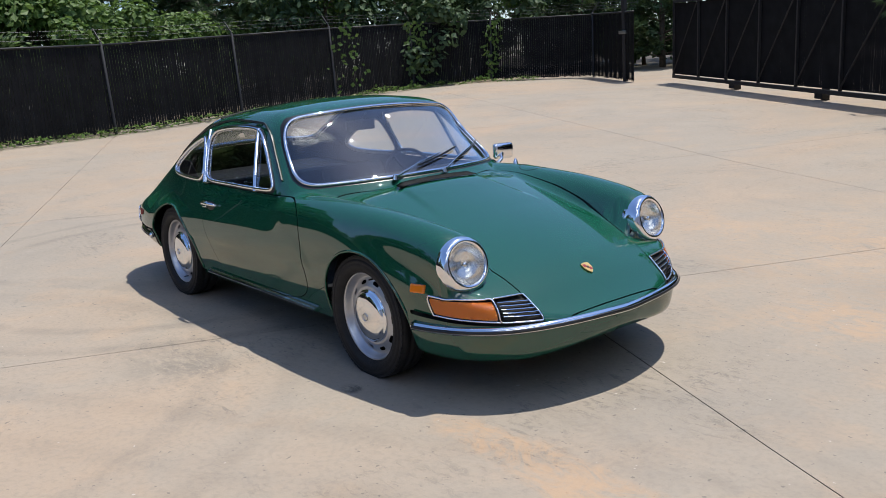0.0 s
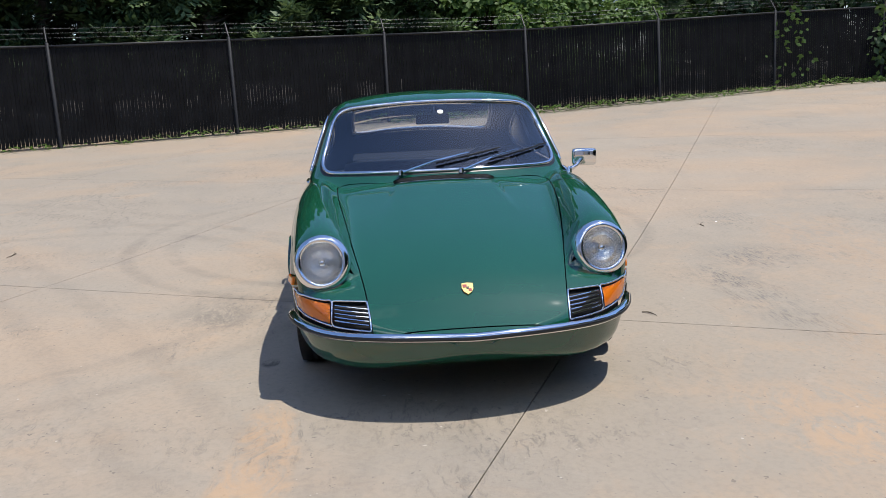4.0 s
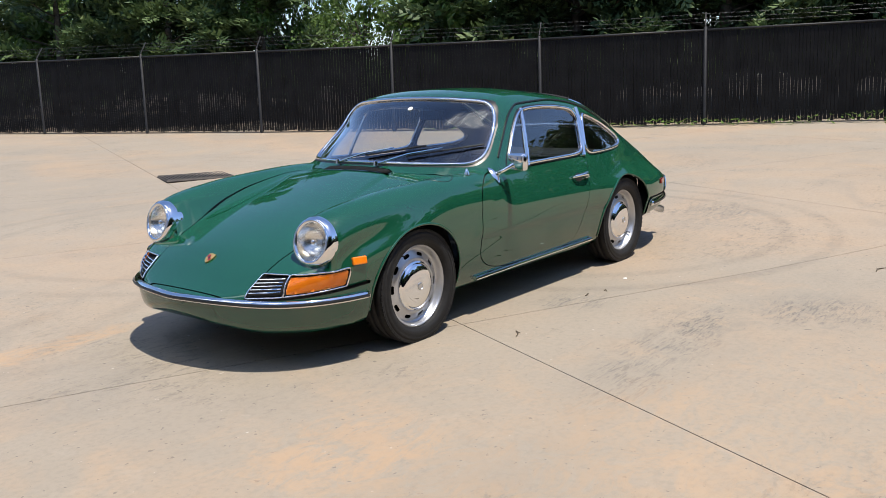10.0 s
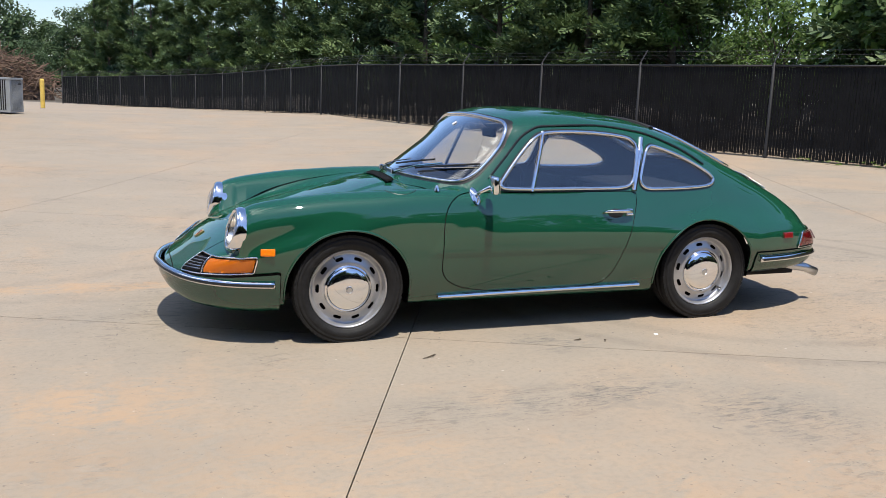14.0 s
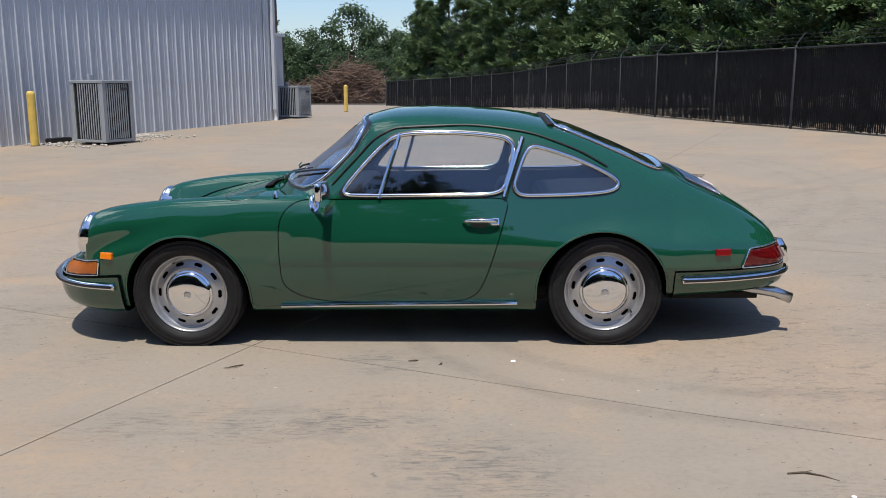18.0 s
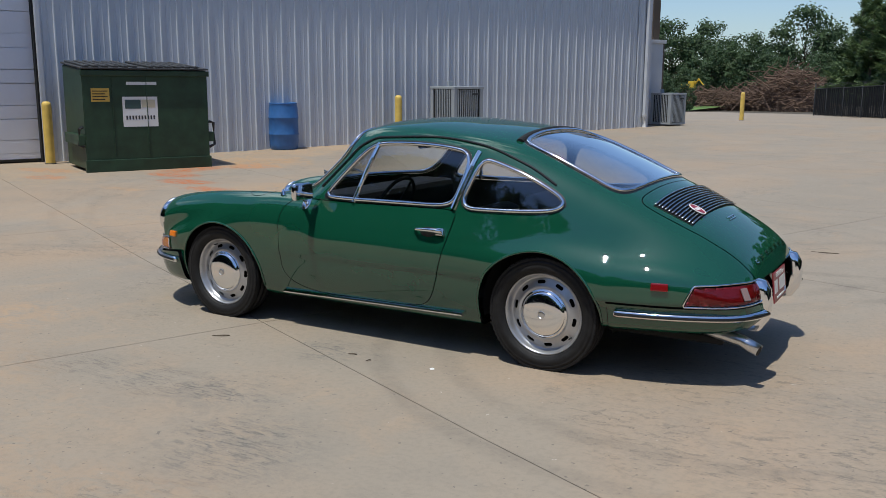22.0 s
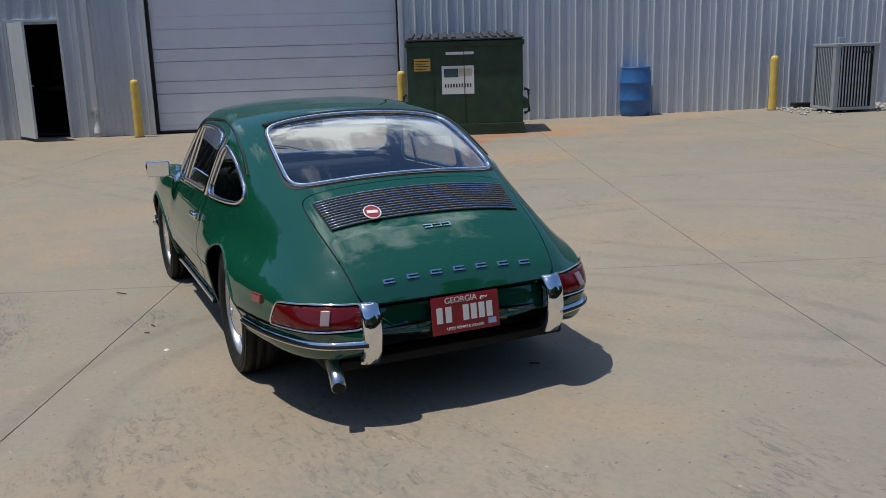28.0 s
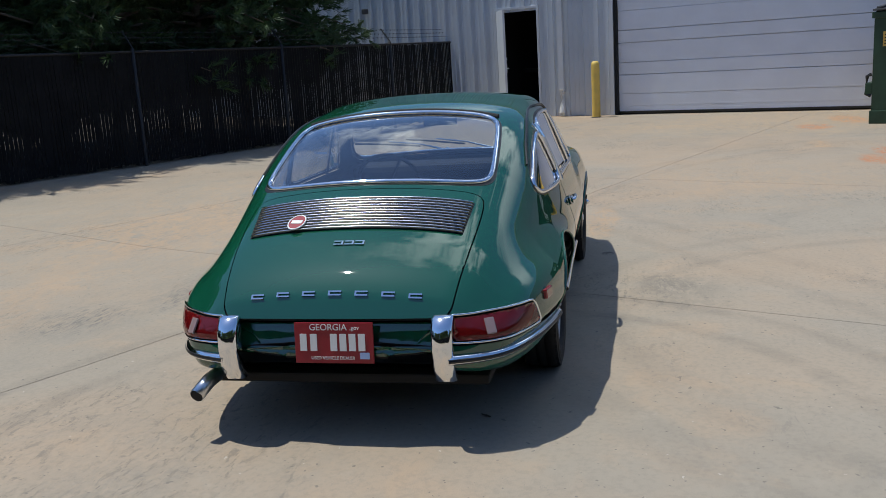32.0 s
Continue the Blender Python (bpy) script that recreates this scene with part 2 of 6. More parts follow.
patch(9.6, -3.9, 0.45, 0.30, (0.42, 0.13, 0.035), 0.9)
patch(10.5, -4.6, 0.8, 0.30, (0.44, 0.17, 0.05), 0.8)
patch(7.4, -3.55, 0.5, 0.16, (0.46, 0.27, 0.13), 0.5)
patch(8.6, -7.6, 1.2, 1.1, (0.48, 0.26, 0.10), 0.6)
patch(5.6, -4.9, 0.8, 0.8, (0.46, 0.27, 0.12), 0.45)
patch(10.6, -4.0, 2.4, 4.0, (0.42, 0.29, 0.17), 0.45)
patch(9.6, -9.6, 1.2, 3.2, (0.46, 0.29, 0.15), 0.5)
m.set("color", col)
m.set("rough", m.math("ADD", 0.72, m.math("MULTIPLY", mid, 0.2)))
m.bump(m.math("ADD", m.math("ADD", m.math("MULTIPLY", fine, 0.6), m.math("MULTIPLY", grit, 0.4)), m.math("MULTIPLY", pits, -0.5)), 0.4, 0.006)

SOIL = varied("soil", (0.080, 0.064, 0.043), 0.95, 0.4, 0.6, 0.5)
GRASSY = varied("grass_ground", (0.095, 0.165, 0.035), 0.95, 0.4, 0.5, 0.5)
PAINT = Mat("green_car_paint", color=(0.007, 0.075, 0.038), rough=0.45, coat=1.0, coatr=0.012, spec=0.0)
PAINT.set("Coat IOR", 1.85)
PAINT.set("color", PAINT.mix(PAINT.ramp(PAINT.noise(3.0), 0.3, 0.7), (0.0054, 0.064, 0.0345), (0.0062, 0.070, 0.0375)))
LINER = Mat("black_underbody", color=(0.006, 0.006, 0.006), rough=0.8)
CHROME = Mat("chrome", color=(0.82, 0.83, 0.85), metal=1.0, rough=0.06)
REFLECTOR = Mat("lamp_reflector", color=(0.92, 0.90, 0.86), metal=1.0, rough=0.24)
ALLOY = varied("brushed_trim", (0.62, 0.63, 0.65), 0.28, 0.08, 30, 0, metal=1.0)
SILVER = varied("silver_wheel_paint", (0.50, 0.51, 0.53), 0.32, 0.08, 20, 0, metal=0.75)
RUBBER = varied("tyre_rubber", (0.014, 0.014, 0.0145), 0.62, 0.3, 30, 0.3, spec=0.3)
BLACK = varied("black_vinyl", (0.014, 0.014, 0.016), 0.7, 0.3, 20, 0.1, spec=0.2)
BARMETAL = Mat("anodised_bar", color=(0.50, 0.50, 0.52), metal=1.0, rough=0.17)
BLACKP = Mat("black_trim", color=(0.01, 0.01, 0.01), rough=0.35)
AMBER = Mat("amber_lens", color=(0.85, 0.22, 0.012), rough=0.12, coat=1.0, sub=0.15)
REDLENS = Mat("red_lens", color=(0.22, 0.008, 0.010), rough=0.12, coat=1.0)
CLEARLENS = Mat("clear_lens", color=(0.26, 0.18, 0.175), rough=0.15, coat=1.0)
HEADLINER = varied("pale_headliner", (0.10, 0.10, 0.105), 0.8, 0.2)
WHITE = Mat("white_print", color=(0.75, 0.75, 0.73), rough=0.5)
REDP = varied("red_plate", (0.26, 0.010, 0.020), 0.35, 0.08, 30, 0.0)


def glass(name, tint, gloss=1.0):
    m = Mat(name)
    t = m.t
    out = t.nodes["Material Output"]
    tr = m.node("BsdfTransparent", Color=tint)
    gl = m.node("BsdfGlossy", Color=(1, 1, 1), Roughness=0.01)
    lw = m.node("LayerWeight", Blend=0.5)
    grazing = m.math("POWER", lw.outputs["Facing"], 5.0)
    gloss_amount = m.math("ADD", 0.045, m.math("MULTIPLY", grazing, 0.92))
    mx = t.nodes.new("ShaderNodeMixShader")
    t.links.new(m.math("MULTIPLY", gloss_amount, gloss), mx.inputs[0])
    t.links.new(tr.outputs[0], mx.inputs[1])
    t.links.new(gl.outputs[0], mx.inputs[2])
    t.links.new(mx.outputs[0], out.inputs["Surface"])
    return m


GLASS = glass("window_glass", (0.90, 0.94, 0.95), 2.9)
LAMPGLASS = glass("lamp_glass", (0.92, 0.93, 0.92), 1.2)
STEEL = varied("white_steel_siding", (0.56, 0.595, 0.64), 0.42, 0.06, 1.2, 0.0, metal=0.15)
TRIMW = varied("pale_steel_trim", (0.55, 0.57, 0.60), 0.45, 0.06, 2.0, 0.0)
ROLLER = varied("white_door_paint", (0.77, 0.785, 0.83), 0.42, 0.04, 1.5, 0.0)
YELLOW = varied("yellow_bollard_paint", (0.72, 0.50, 0.11), 0.55, 0.14, 5, 0.15)
BLUE = varied("blue_plastic", (0.035, 0.13, 0.34), 0.45, 0.15, 5, 0.1)
BINGREEN = varied("dumpster_green_paint", (0.018, 0.050, 0.024), 0.5, 0.35, 4, 0.25)
LIDGREY = varied("dark_plastic_lid", (0.045, 0.048, 0.052), 0.6, 0.2, 8, 0.1)
ACGREY = varied("grey_metal_cabinet", (0.32, 0.345, 0.36), 0.5, 0.08, 6, 0.0)
FENCE = varied("black_fence_coating", (0.012, 0.012, 0.013), 0.6, 0.3, 20, 0.0)
SLAT = varied("black_privacy_slat", (0.0105, 0.0108, 0.0116), 0.7, 0.35, 3, 0.0, spec=0.08)
GALV = varied("galvanised_wire", (0.09, 0.092, 0.095), 0.5, 0.2, 20, 0.0, metal=0.6)
BARK = varied("bark", (0.11, 0.085, 0.06), 0.95, 0.4, 12, 0.6)
# near black on every face: the doorway's shade is in this colour
DARKROOM = Mat("inside_shade_black", color=(0.02, 0.02, 0.021), rough=0.9)
DEADWOOD = varied("dead_wood", (0.14, 0.088, 0.06), 0.95, 0.45, 1.0, 0.5)
PEBBLE = varied("white_gravel", (0.45, 0.42, 0.37), 0.9, 0.3, 30, 0.4)
DIGGER = varied("yellow_machine_paint", (0.65, 0.42, 0.03), 0.5, 0.15, 2, 0.0)
IRON = varied("cast_iron", (0.055, 0.048, 0.042), 0.8, 0.35, 8, 0.4)


def leaf_mat(name, a, b, trans=0.25):
    m = Mat(name, rough=0.55, spec=0.3)
    g = m.node("NewGeometry")
    rnd = g.outputs["Random Per Island"]
    n = m.noise(0.8)
    col = m.mix(rnd, a, b)
    col = m.mix(m.math("MULTIPLY", n, 0.5), col, tuple(c * 0.55 for c in a))
    m.set("color", col)
    tl = m.node("BsdfTranslucent", Color=col)
    mx = m.t.nodes.new("ShaderNodeMixShader")
    mx.inputs[0].default_value = trans
    m.t.links.new(m.b.outputs[0], mx.inputs[1])
    m.t.links.new(tl.outputs[0], mx.inputs[2])
    m.t.links.new(mx.outputs[0], m.t.nodes["Material Output"].inputs["Surface"])
    return m


CYPRESS = leaf_mat("cypress_foliage", (0.050, 0.096, 0.042), (0.170, 0.240, 0.090), 0.22)
PINE = leaf_mat("pine_needles", (0.035, 0.072, 0.030), (0.095, 0.15, 0.055), 0.2)
BROAD = leaf_mat("broad_leaves", (0.07, 0.14, 0.028), (0.16, 0.25, 0.06), 0.35)
FARLEAF = leaf_mat("distant_leaves", (0.045, 0.085, 0.035), (0.095, 0.15, 0.06))
WEED = leaf_mat("weed_leaves", (0.06, 0.13, 0.02), (0.16, 0.26, 0.05), 0.35)


# ---- mesh helpers ----
def mesh_of(bm, name, mat, smooth=True):
    me = bpy.data.meshes.new(name)
    bm.to_mesh(me)
    bm.free()
    me.materials.append(mat.m)
    if smooth:
        me.polygons.foreach_set("use_smooth", [True] * len(me.polygons))
    return me


def part(name, bm, mat, parent, label="", smooth=False):
    ob = new(name, mesh_of(bm, name, mat, smooth) if isinstance(bm, bmesh.types.BMesh) else bm)
    ob.parent = parent
    return tagged(ob, label) if label else ob


def thing(name, label, category, m=Matrix(), group="", kind=""):
    ob = new(name)
    ob.empty_display_size = 0.1
    ob.matrix_basis = m
    return tagged(ob, label, category, group, kind)


def boxm(bm, lo, hi, bevel=0.0, m=None):
    """Adds a box, with bevelled edges."""
    lo, hi = Vector(lo), Vector(hi)
    r = bmesh.ops.create_cube(bm, size=1.0)
    vs = r["verts"]
    for v in vs:
        v.co = Vector([(lo[i] + hi[i]) / 2 + v.co[i] * (hi[i] - lo[i]) for i in range(3)])
    if bevel:
        es = list({e for v in vs for e in v.link_edges})
        out = bmesh.ops.bevel(bm, geom=es, offset=bevel, segments=2, affect="EDGES", profile=0.6)
        vs = list({v for f in out["faces"] for v in f.verts} | {v for v in vs if v.is_valid})
    if m:
        for v in vs:
            v.co = m @ v.co
    return bm


def box(lo, hi, bevel=0.0, m=None):
    return boxm(bmesh.new(), lo, hi, bevel, m)


def lathe(profile, seg=48, axis="y", bm=None, m=None, caps=False):
    """A surface of revolution from (radius, along) pairs."""
    bm = bm or bmesh.new()
    rings = []
    for r, h in profile:
        ring = []
        for k in range(seg):
            a = 2 * math.pi * k / seg
            c, s = r * math.cos(a), r * math.sin(a)
            co = {"y": (c, h, s), "z": (c, s, h), "x": (h, c, s)}[axis]
            ring.append(bm.verts.new(m @ Vector(co) if m else co))
        rings.append(ring)
    for a, b in zip(rings, rings[1:]):
        for k in range(seg):
            bm.faces.new((a[k], a[(k + 1) % seg], b[(k + 1) % seg], b[k]))
    for ring, r in ((rings[0], profile[0][0]), (rings[-1], profile[-1][0])):
        if caps and r > 1e-4:
            bm.faces.new(ring)
    bmesh.ops.remove_doubles(bm, verts=[v for ring in (rings[0], rings[-1]) for v in ring], dist=1e-5)
    bmesh.ops.recalc_face_normals(bm, faces=bm.faces)
    return bm


def tube(points, radius, seg=8, bm=None, flat=1.0, closed=False, up=(0, 0, 1)):
    """A round bar along points; radius may be a list; flat squeezes it across 'up'."""
    bm = bm or bmesh.new()
    pts = [Vector(p) for p in points]
    n = len(pts)
    rad = radius if isinstance(radius, (list, tuple)) else [radius] * n
    rings = []
    for i, p in enumerate(pts):
        a, b = (pts[(i - 1) % n], pts[(i + 1) % n]) if closed else (pts[max(i - 1, 0)], pts[min(i + 1, n - 1)])
        d = (b - a).normalized()
        s = d.cross(Vector(up))
        s = s.normalized() if s.length > 1e-4 else d.orthogonal().normalized()
        u = s.cross(d)
        rings.append([bm.verts.new(p + rad[i] * (math.cos(q) * s + flat * math.sin(q) * u)) for q in (2 * math.pi * k / seg for k in range(seg))])
    for a, b in zip(rings, rings[1:] + (rings[:1] if closed else [])):
        for k in range(seg):
            bm.faces.new((a[k], a[(k + 1) % seg], b[(k + 1) % seg], b[k]))
    if not closed:
        bm.faces.new(rings[0][::-1]), bm.faces.new(rings[-1])
    bmesh.ops.recalc_face_normals(bm, faces=bm.faces)
    return bm


def curve(pts):
    """A smooth function through (x, value) pairs."""
    xs = np.array([p[0] for p in pts], float)
    ys = np.array([p[1] for p in pts], float)
    o = np.argsort(xs)
    xs, ys = xs[o], ys[o]
    d = np.diff(ys) / np.diff(xs)
    s = np.zeros(len(xs))
    for i in range(1, len(xs) - 1):
        s[i] = 0.0 if d[i - 1] * d[i] <= 0 else 2 * d[i - 1] * d[i] / (d[i - 1] + d[i])
    s[0], s[-1] = d[0], d[-1]

    def at(x):
        x = np.clip(np.asarray(x, float), xs[0], xs[-1])
        k = np.clip(np.searchsorted(xs, x) - 1, 0, len(xs) - 2)
        h = xs[k + 1] - xs[k]
        u = (x - xs[k]) / h
        return ((2 * u**3 - 3 * u**2 + 1) * ys[k] + (u**3 - 2 * u**2 + u) * h * s[k] + (-2 * u**3 + 3 * u**2) * ys[k + 1] + (u**3 - u**2) * h * s[k + 1])

    return at


def cut(bm, fn):
    """Splits the faces along the line where fn(place) is zero."""
    val = {v: fn(v.co) for v in bm.verts}
    fresh = []
    for e in list(bm.edges):
        a, b = e.verts
        fa, fb = val[a], val[b]
        if fa * fb < 0:
            t = fa / (fa - fb)
            if 0.002 < t < 0.998:
                _, v = bmesh.utils.edge_split(e, a, t)
                val[v] = 0.0
                fresh.append(v)
    if fresh:
        bmesh.ops.connect_verts(bm, verts=fresh)


def poly_sdf(pts):
    """Signed distance to a closed outline in the plane, negative inside."""
    n = len(pts)

    def at(x, y):
        d, sign = 1e9, 1.0
        for i in range(n):
            ax, ay = pts[i]
            bx, by = pts[i - 1]
            ex, ey, wx, wy = bx - ax, by - ay, x - ax, y - ay
            t = min(1.0, max(0.0, (wx * ex + wy * ey) / (ex * ex + ey * ey)))
            d = min(d, (wx - ex * t) ** 2 + (wy - ey * t) ** 2)
            c1, c2, c3 = y >= ay, y < by, ex * wy > ey * wx
            if (c1 and c2 and c3) or (not c1 and not c2 and not c3):
                sign = -sign
        return sign * math.sqrt(d)

    return at


def rounded(pts, n=6):
    """Smooths a closed outline by corner cutting."""
    for _ in range(n // 2):
        out = []
        for i, p in enumerate(pts):
            q = pts[(i + 1) % len(pts)]
            out += [(0.75 * p[0] + 0.25 * q[0], 0.75 * p[1] + 0.25 * q[1]), (0.25 * p[0] + 0.75 * q[0], 0.25 * p[1] + 0.75 * q[1])]
        pts = out
    return pts


def text(name, words, size, mat, parent, m, depth=0.001):
    """Letters in the built-in font, as a mesh."""
    c = bpy.data.curves.new(name, "FONT")
    c.body, c.size, c.extrude, c.align_x, c.align_y = words, size, depth, "CENTER", "CENTER"
    ob = bpy.data.objects.new(name, c)
    me = bpy.data.meshes.new_from_object(ob)
    bpy.data.objects.remove(ob)
    me.materials.clear()
    me.materials.append(mat.m)
    o = new(name, me)
    o.parent, o.matrix_basis = parent, m
    return o


# ---- the lie of the land ----
def ground_z(x, y):
    """Nearly level round the car, rising to the fence."""
    w = 0.036 * max(0.0, -x - 1.5) + 0.0136 * (1.1 - min(max(x, -1.5), 3.0))
    n = 0.03 * max(0.0, min(y, 10.0) - 3) + 0.01 * max(0.0, min(y, 60) - 10)
    s = 0.012 * max(0.0, min(-y, 25.0) - 6) - 0.02 * max(0.0, min(-y, 90) - 25)
    return w - 0.036 * max(0.0, -x - 20.0) + n + s


U, V = Vector((1.0, -0.452)).normalized(), Vector((0.43, 1.0)).normalized()
JX = Vector((0.768, 0.755))


def build_land():
    """One sheet to the horizon, lower than the slabs, with grass past the lot."""
    steps = [-900, -500, -300, -180, -120, -80, -60] + [k for k in range(-50, 51, 2)] + [60, 80, 120, 180, 300, 500, 900]
    bm = bmesh.new()
    rows = [[bm.verts.new((x, y - 20, ground_z(x, y - 20) - 0.04)) for x in steps] for y in steps]
    for a, b in zip(rows, rows[1:]):
        for k in range(len(steps) - 1):
            bm.faces.new((a[k], a[k + 1], b[k + 1], b[k]))
    ob = new("ground", mesh_of(bm, "ground", SOIL))
    tagged(ob, "bare soil and thin grass round the concrete yard", "ground", kind="structure")
    return ob


build_land()
LOT = [(-16.5, 14.2), (-13.5, 3.2), (-12.7, 0), (-8.2, -11.3), (-5.4, -20.2), (-3.0, -30), (3, -50), (7, -62), (24, -66), (20, -45), (12, -26), (14.3, 0.4), (16, 3.4), (-2.5, 11.6), (-9, 16), (-12, 20), (-16, 20)]
lot_sdf = poly_sdf(LOT)

# ---- the car: one shell, cut into its panels ----
half_w = curve([(-2.135, 0.25), (-2.11, 0.45), (-2.05, 0.605), (-1.95, 0.675), (-1.7, 0.755), (-1.4, 0.797), (-1.1, 0.808), (-0.6, 0.80), (0, 0.79), (0.6, 0.785), (1.1, 0.792), (1.45, 0.772), (1.65, 0.72), (1.8, 0.62), (1.9, 0.495), (1.97, 0.33), (2.01, 0.12)])
belly = curve([(-2.13, 0.36), (-2.05, 0.30), (-1.9, 0.275), (-1.45, 0.265), (-1.3, 0.20), (-0.7, 0.175), (0.7, 0.175), (1.3, 0.20), (1.6, 0.19), (1.85, 0.205), (1.96, 0.245), (2.01, 0.285)])
deck = curve([(-2.13, 0.40), (-2.06, 0.46), (-1.95, 0.53), (-1.7, 0.64), (-1.4, 0.73), (-1.1, 0.775), (-0.6, 0.79), (0.4, 0.80), (0.62, 0.806), (0.735, 0.797), (1.0, 0.745), (1.4, 0.645), (1.7, 0.535), (1.82, 0.465), (1.90, 0.405), (1.96, 0.365), (2.01, 0.335)])
crest_z = curve([(-0.2, 0.775), (0.3, 0.79), (0.65, 0.80), (1.1, 0.785), (1.4, 0.757), (1.57, 0.726), (1.625, 0.70), (1.665, 0.62), (1.71, 0.53), (1.8, 0.45), (1.95, 0.36)])
crest_y = curve([(-0.2, 0.66), (0.65, 0.658), (1.1, 0.638), (1.58, 0.606), (1.72, 0.575), (1.9, 0.40)])
roof = curve([(-2.12, 0.39), (-2.08, 0.50), (-2.03, 0.59), (-1.832, 0.732), (-1.75, 0.775), (-1.59, 0.855), (-1.44, 0.925), (-1.2, 1.035), (-0.9, 1.152), (-0.7, 1.197), (-0.5, 1.22), (-0.2, 1.238), (0.0, 1.232), (0.12, 1.213), (0.20, 1.18), (0.42, 1.015), (0.70, 0.80), (0.80, 0.70), (0.9, 0.50), (1.1, -0.5)])
green_w = curve([(-2.12, 0.42), (-1.9, 0.55), (-1.5, 0.625), (-1.1, 0.695), (-0.6, 0.733), (0.0, 0.735), (0.7, 0.725)])
blend = curve([(-2.1, 0.06), (-1.6, 0.13), (-1.2, 0.09), (-0.9, 0.035), (-0.6, 0.02), (0.9, 0.015)])


def smin(a, b, k):
    h = np.clip(0.5 + 0.5 * (b - a) / k, 0, 1)
    return b * (1 - h) + a * h - k * h * (1 - h)


def smax(a, b, k):
    return -smin(-a, -b, k)


def bow_of(z):
    """How far the screen sweeps back towards its pillars, by height."""
    return np.clip(0.32 - 1.7 * (z - 1.03), 0.06, 0.32)


def shell_f(x, y, z):
    """Below zero inside the body."""
    w = half_w(x)
    side = w - np.where(z > 0.58, 0.052 * ((z - 0.58) / 0.22) ** 2, 0.07 * ((0.58 - z) / 0.38) ** 2)
    d = deck(x)
    front = np.clip((x - 0.3) / 0.5, 0, 1)
    tail = np.clip((-x - 1.45) / 0.4, 0, 1)
    top = d - (0.10 - 0.055 * front - 0.065 * tail) * (y / 0.6) ** 2
    ridge = np.clip((0.262 + 0.16 * (x - 0.7) - y) / 0.03, 0, 1) * np.clip((1.22 - x) / 0.45, 0, 1) * np.clip((x - 0.66) / 0.05, 0, 1)
    top = top + 0.011 * ridge
    low = smax(smax(y - side, (z - top), 0.09), belly(x) - z, 0.05)
    cz, cy = crest_z(x), crest_y(x)
    r = 0.125
    fen = np.sqrt((y - cy) ** 2 + (z - cz + r) ** 2) - r
    fen = fen + 0.16 * np.clip((0.40 - x) / 0.7, 0, 9) + 2.0 * np.clip(x - 1.64, 0, 1)
    fen = smax(fen, belly(x) + 0.12 - z, 0.05)
    low = smin(low, fen, 0.055)
    low = smax(low, y - side - 0.004, 0.02)
    s = np.clip((x + 0.55) / 0.6, 0, 1)
    s = s * s * (3 - 2 * s)
    xs = x + bow_of(z) * y**2 * s
    rear = np.clip((-x - 0.7) / 0.6, 0, 1)
    zr = roof(xs) - (0.14 - 0.05 * s - 0.02 * rear) * y**2 - 0.20 * y**4
    up = np.maximum(z - 0.79, 0.0)
    gw = green_w(x) - 0.33 * up - 0.08 * up**2
    gw = np.where(z < 0.79, smin(gw + 0.33 * (0.79 - z), side - 0.001, 0.03), gw)
    gre = smax(y - gw, (z - zr) * 0.85, 0.085 + 0.07 * rear)
    gre = smax(gre, 0.45 - z, 0.02)
    return smin(low, gre, blend(x))


def make_shell():
    xa = np.concatenate([np.linspace(-2.132, -2.0, 26), np.linspace(-1.988, 1.78, 270), np.linspace(1.786, 2.008, 36)])
    # rays from a short inner line: down along it, fanned round its end, then up
    fan = np.radians(np.linspace(-90, 90, 78))
    u = np.concatenate([np.linspace(0, 1, 9)[:-1], np.ones(78), np.linspace(1, 0, 44)[1:]])
    ang = np.concatenate([np.full(8, -np.pi / 2), fan, np.full(43, np.pi / 2)])
    core = np.minimum(0.46, 0.55 * half_w(xa))
    z0 = belly(xa) + 0.45 * (np.minimum(deck(xa), 0.75) - belly(xa))
    X, T = np.meshgrid(xa, ang, indexing="ij")
    Y0 = core[:, None] * u[None, :]
    Z0 = np.repeat(z0[:, None], len(ang), 1)
    cy, cz = np.cos(T), np.sin(T)
    cy[np.abs(cy) < 1e-9] = 0.0
    lo, hi = np.zeros_like(X), np.full_like(X, 1.3)
    step = 1.3 / 130
    done = np.zeros(X.shape, bool)
    for k in range(1, 131):
        hit = (shell_f(X, Y0 + (k * step) * cy, Z0 + (k * step) * cz) > 0) & ~done
        lo[hit], hi[hit] = (k - 1) * step, k * step
        done |= hit
    for _ in range(20):
        mid = (lo + hi) / 2
        out = shell_f(X, Y0 + mid * cy, Z0 + mid * cz) > 0
        hi, lo = np.where(out, mid, hi), np.where(out, lo, mid)
    Y, Z = Y0 + lo * cy, Z0 + lo * cz
    th = ang
    Y[:, 0] = Y[:, -1] = 0.0
    bm = bmesh.new()
    vs = [[bm.verts.new((X[i, j], Y[i, j], Z[i, j])) for j in range(len(th))] for i in range(len(xa))]
    for i in range(len(xa) - 1):
        for j in range(len(th) - 1):
            bm.faces.new((vs[i][j], vs[i][j + 1], vs[i + 1][j + 1], vs[i + 1][j]))
    for end, rev in ((vs[0], False), (vs[-1], True)):
        c = bm.verts.new((end[0].co.x, 0, sum(v.co.z for v in end) / len(end)))
        for j in range(len(th) - 1):
            bm.faces.new((c, end[j + 1], end[j]) if not rev else (c, end[j], end[j + 1]))
    bm.normal_update()
    return bm


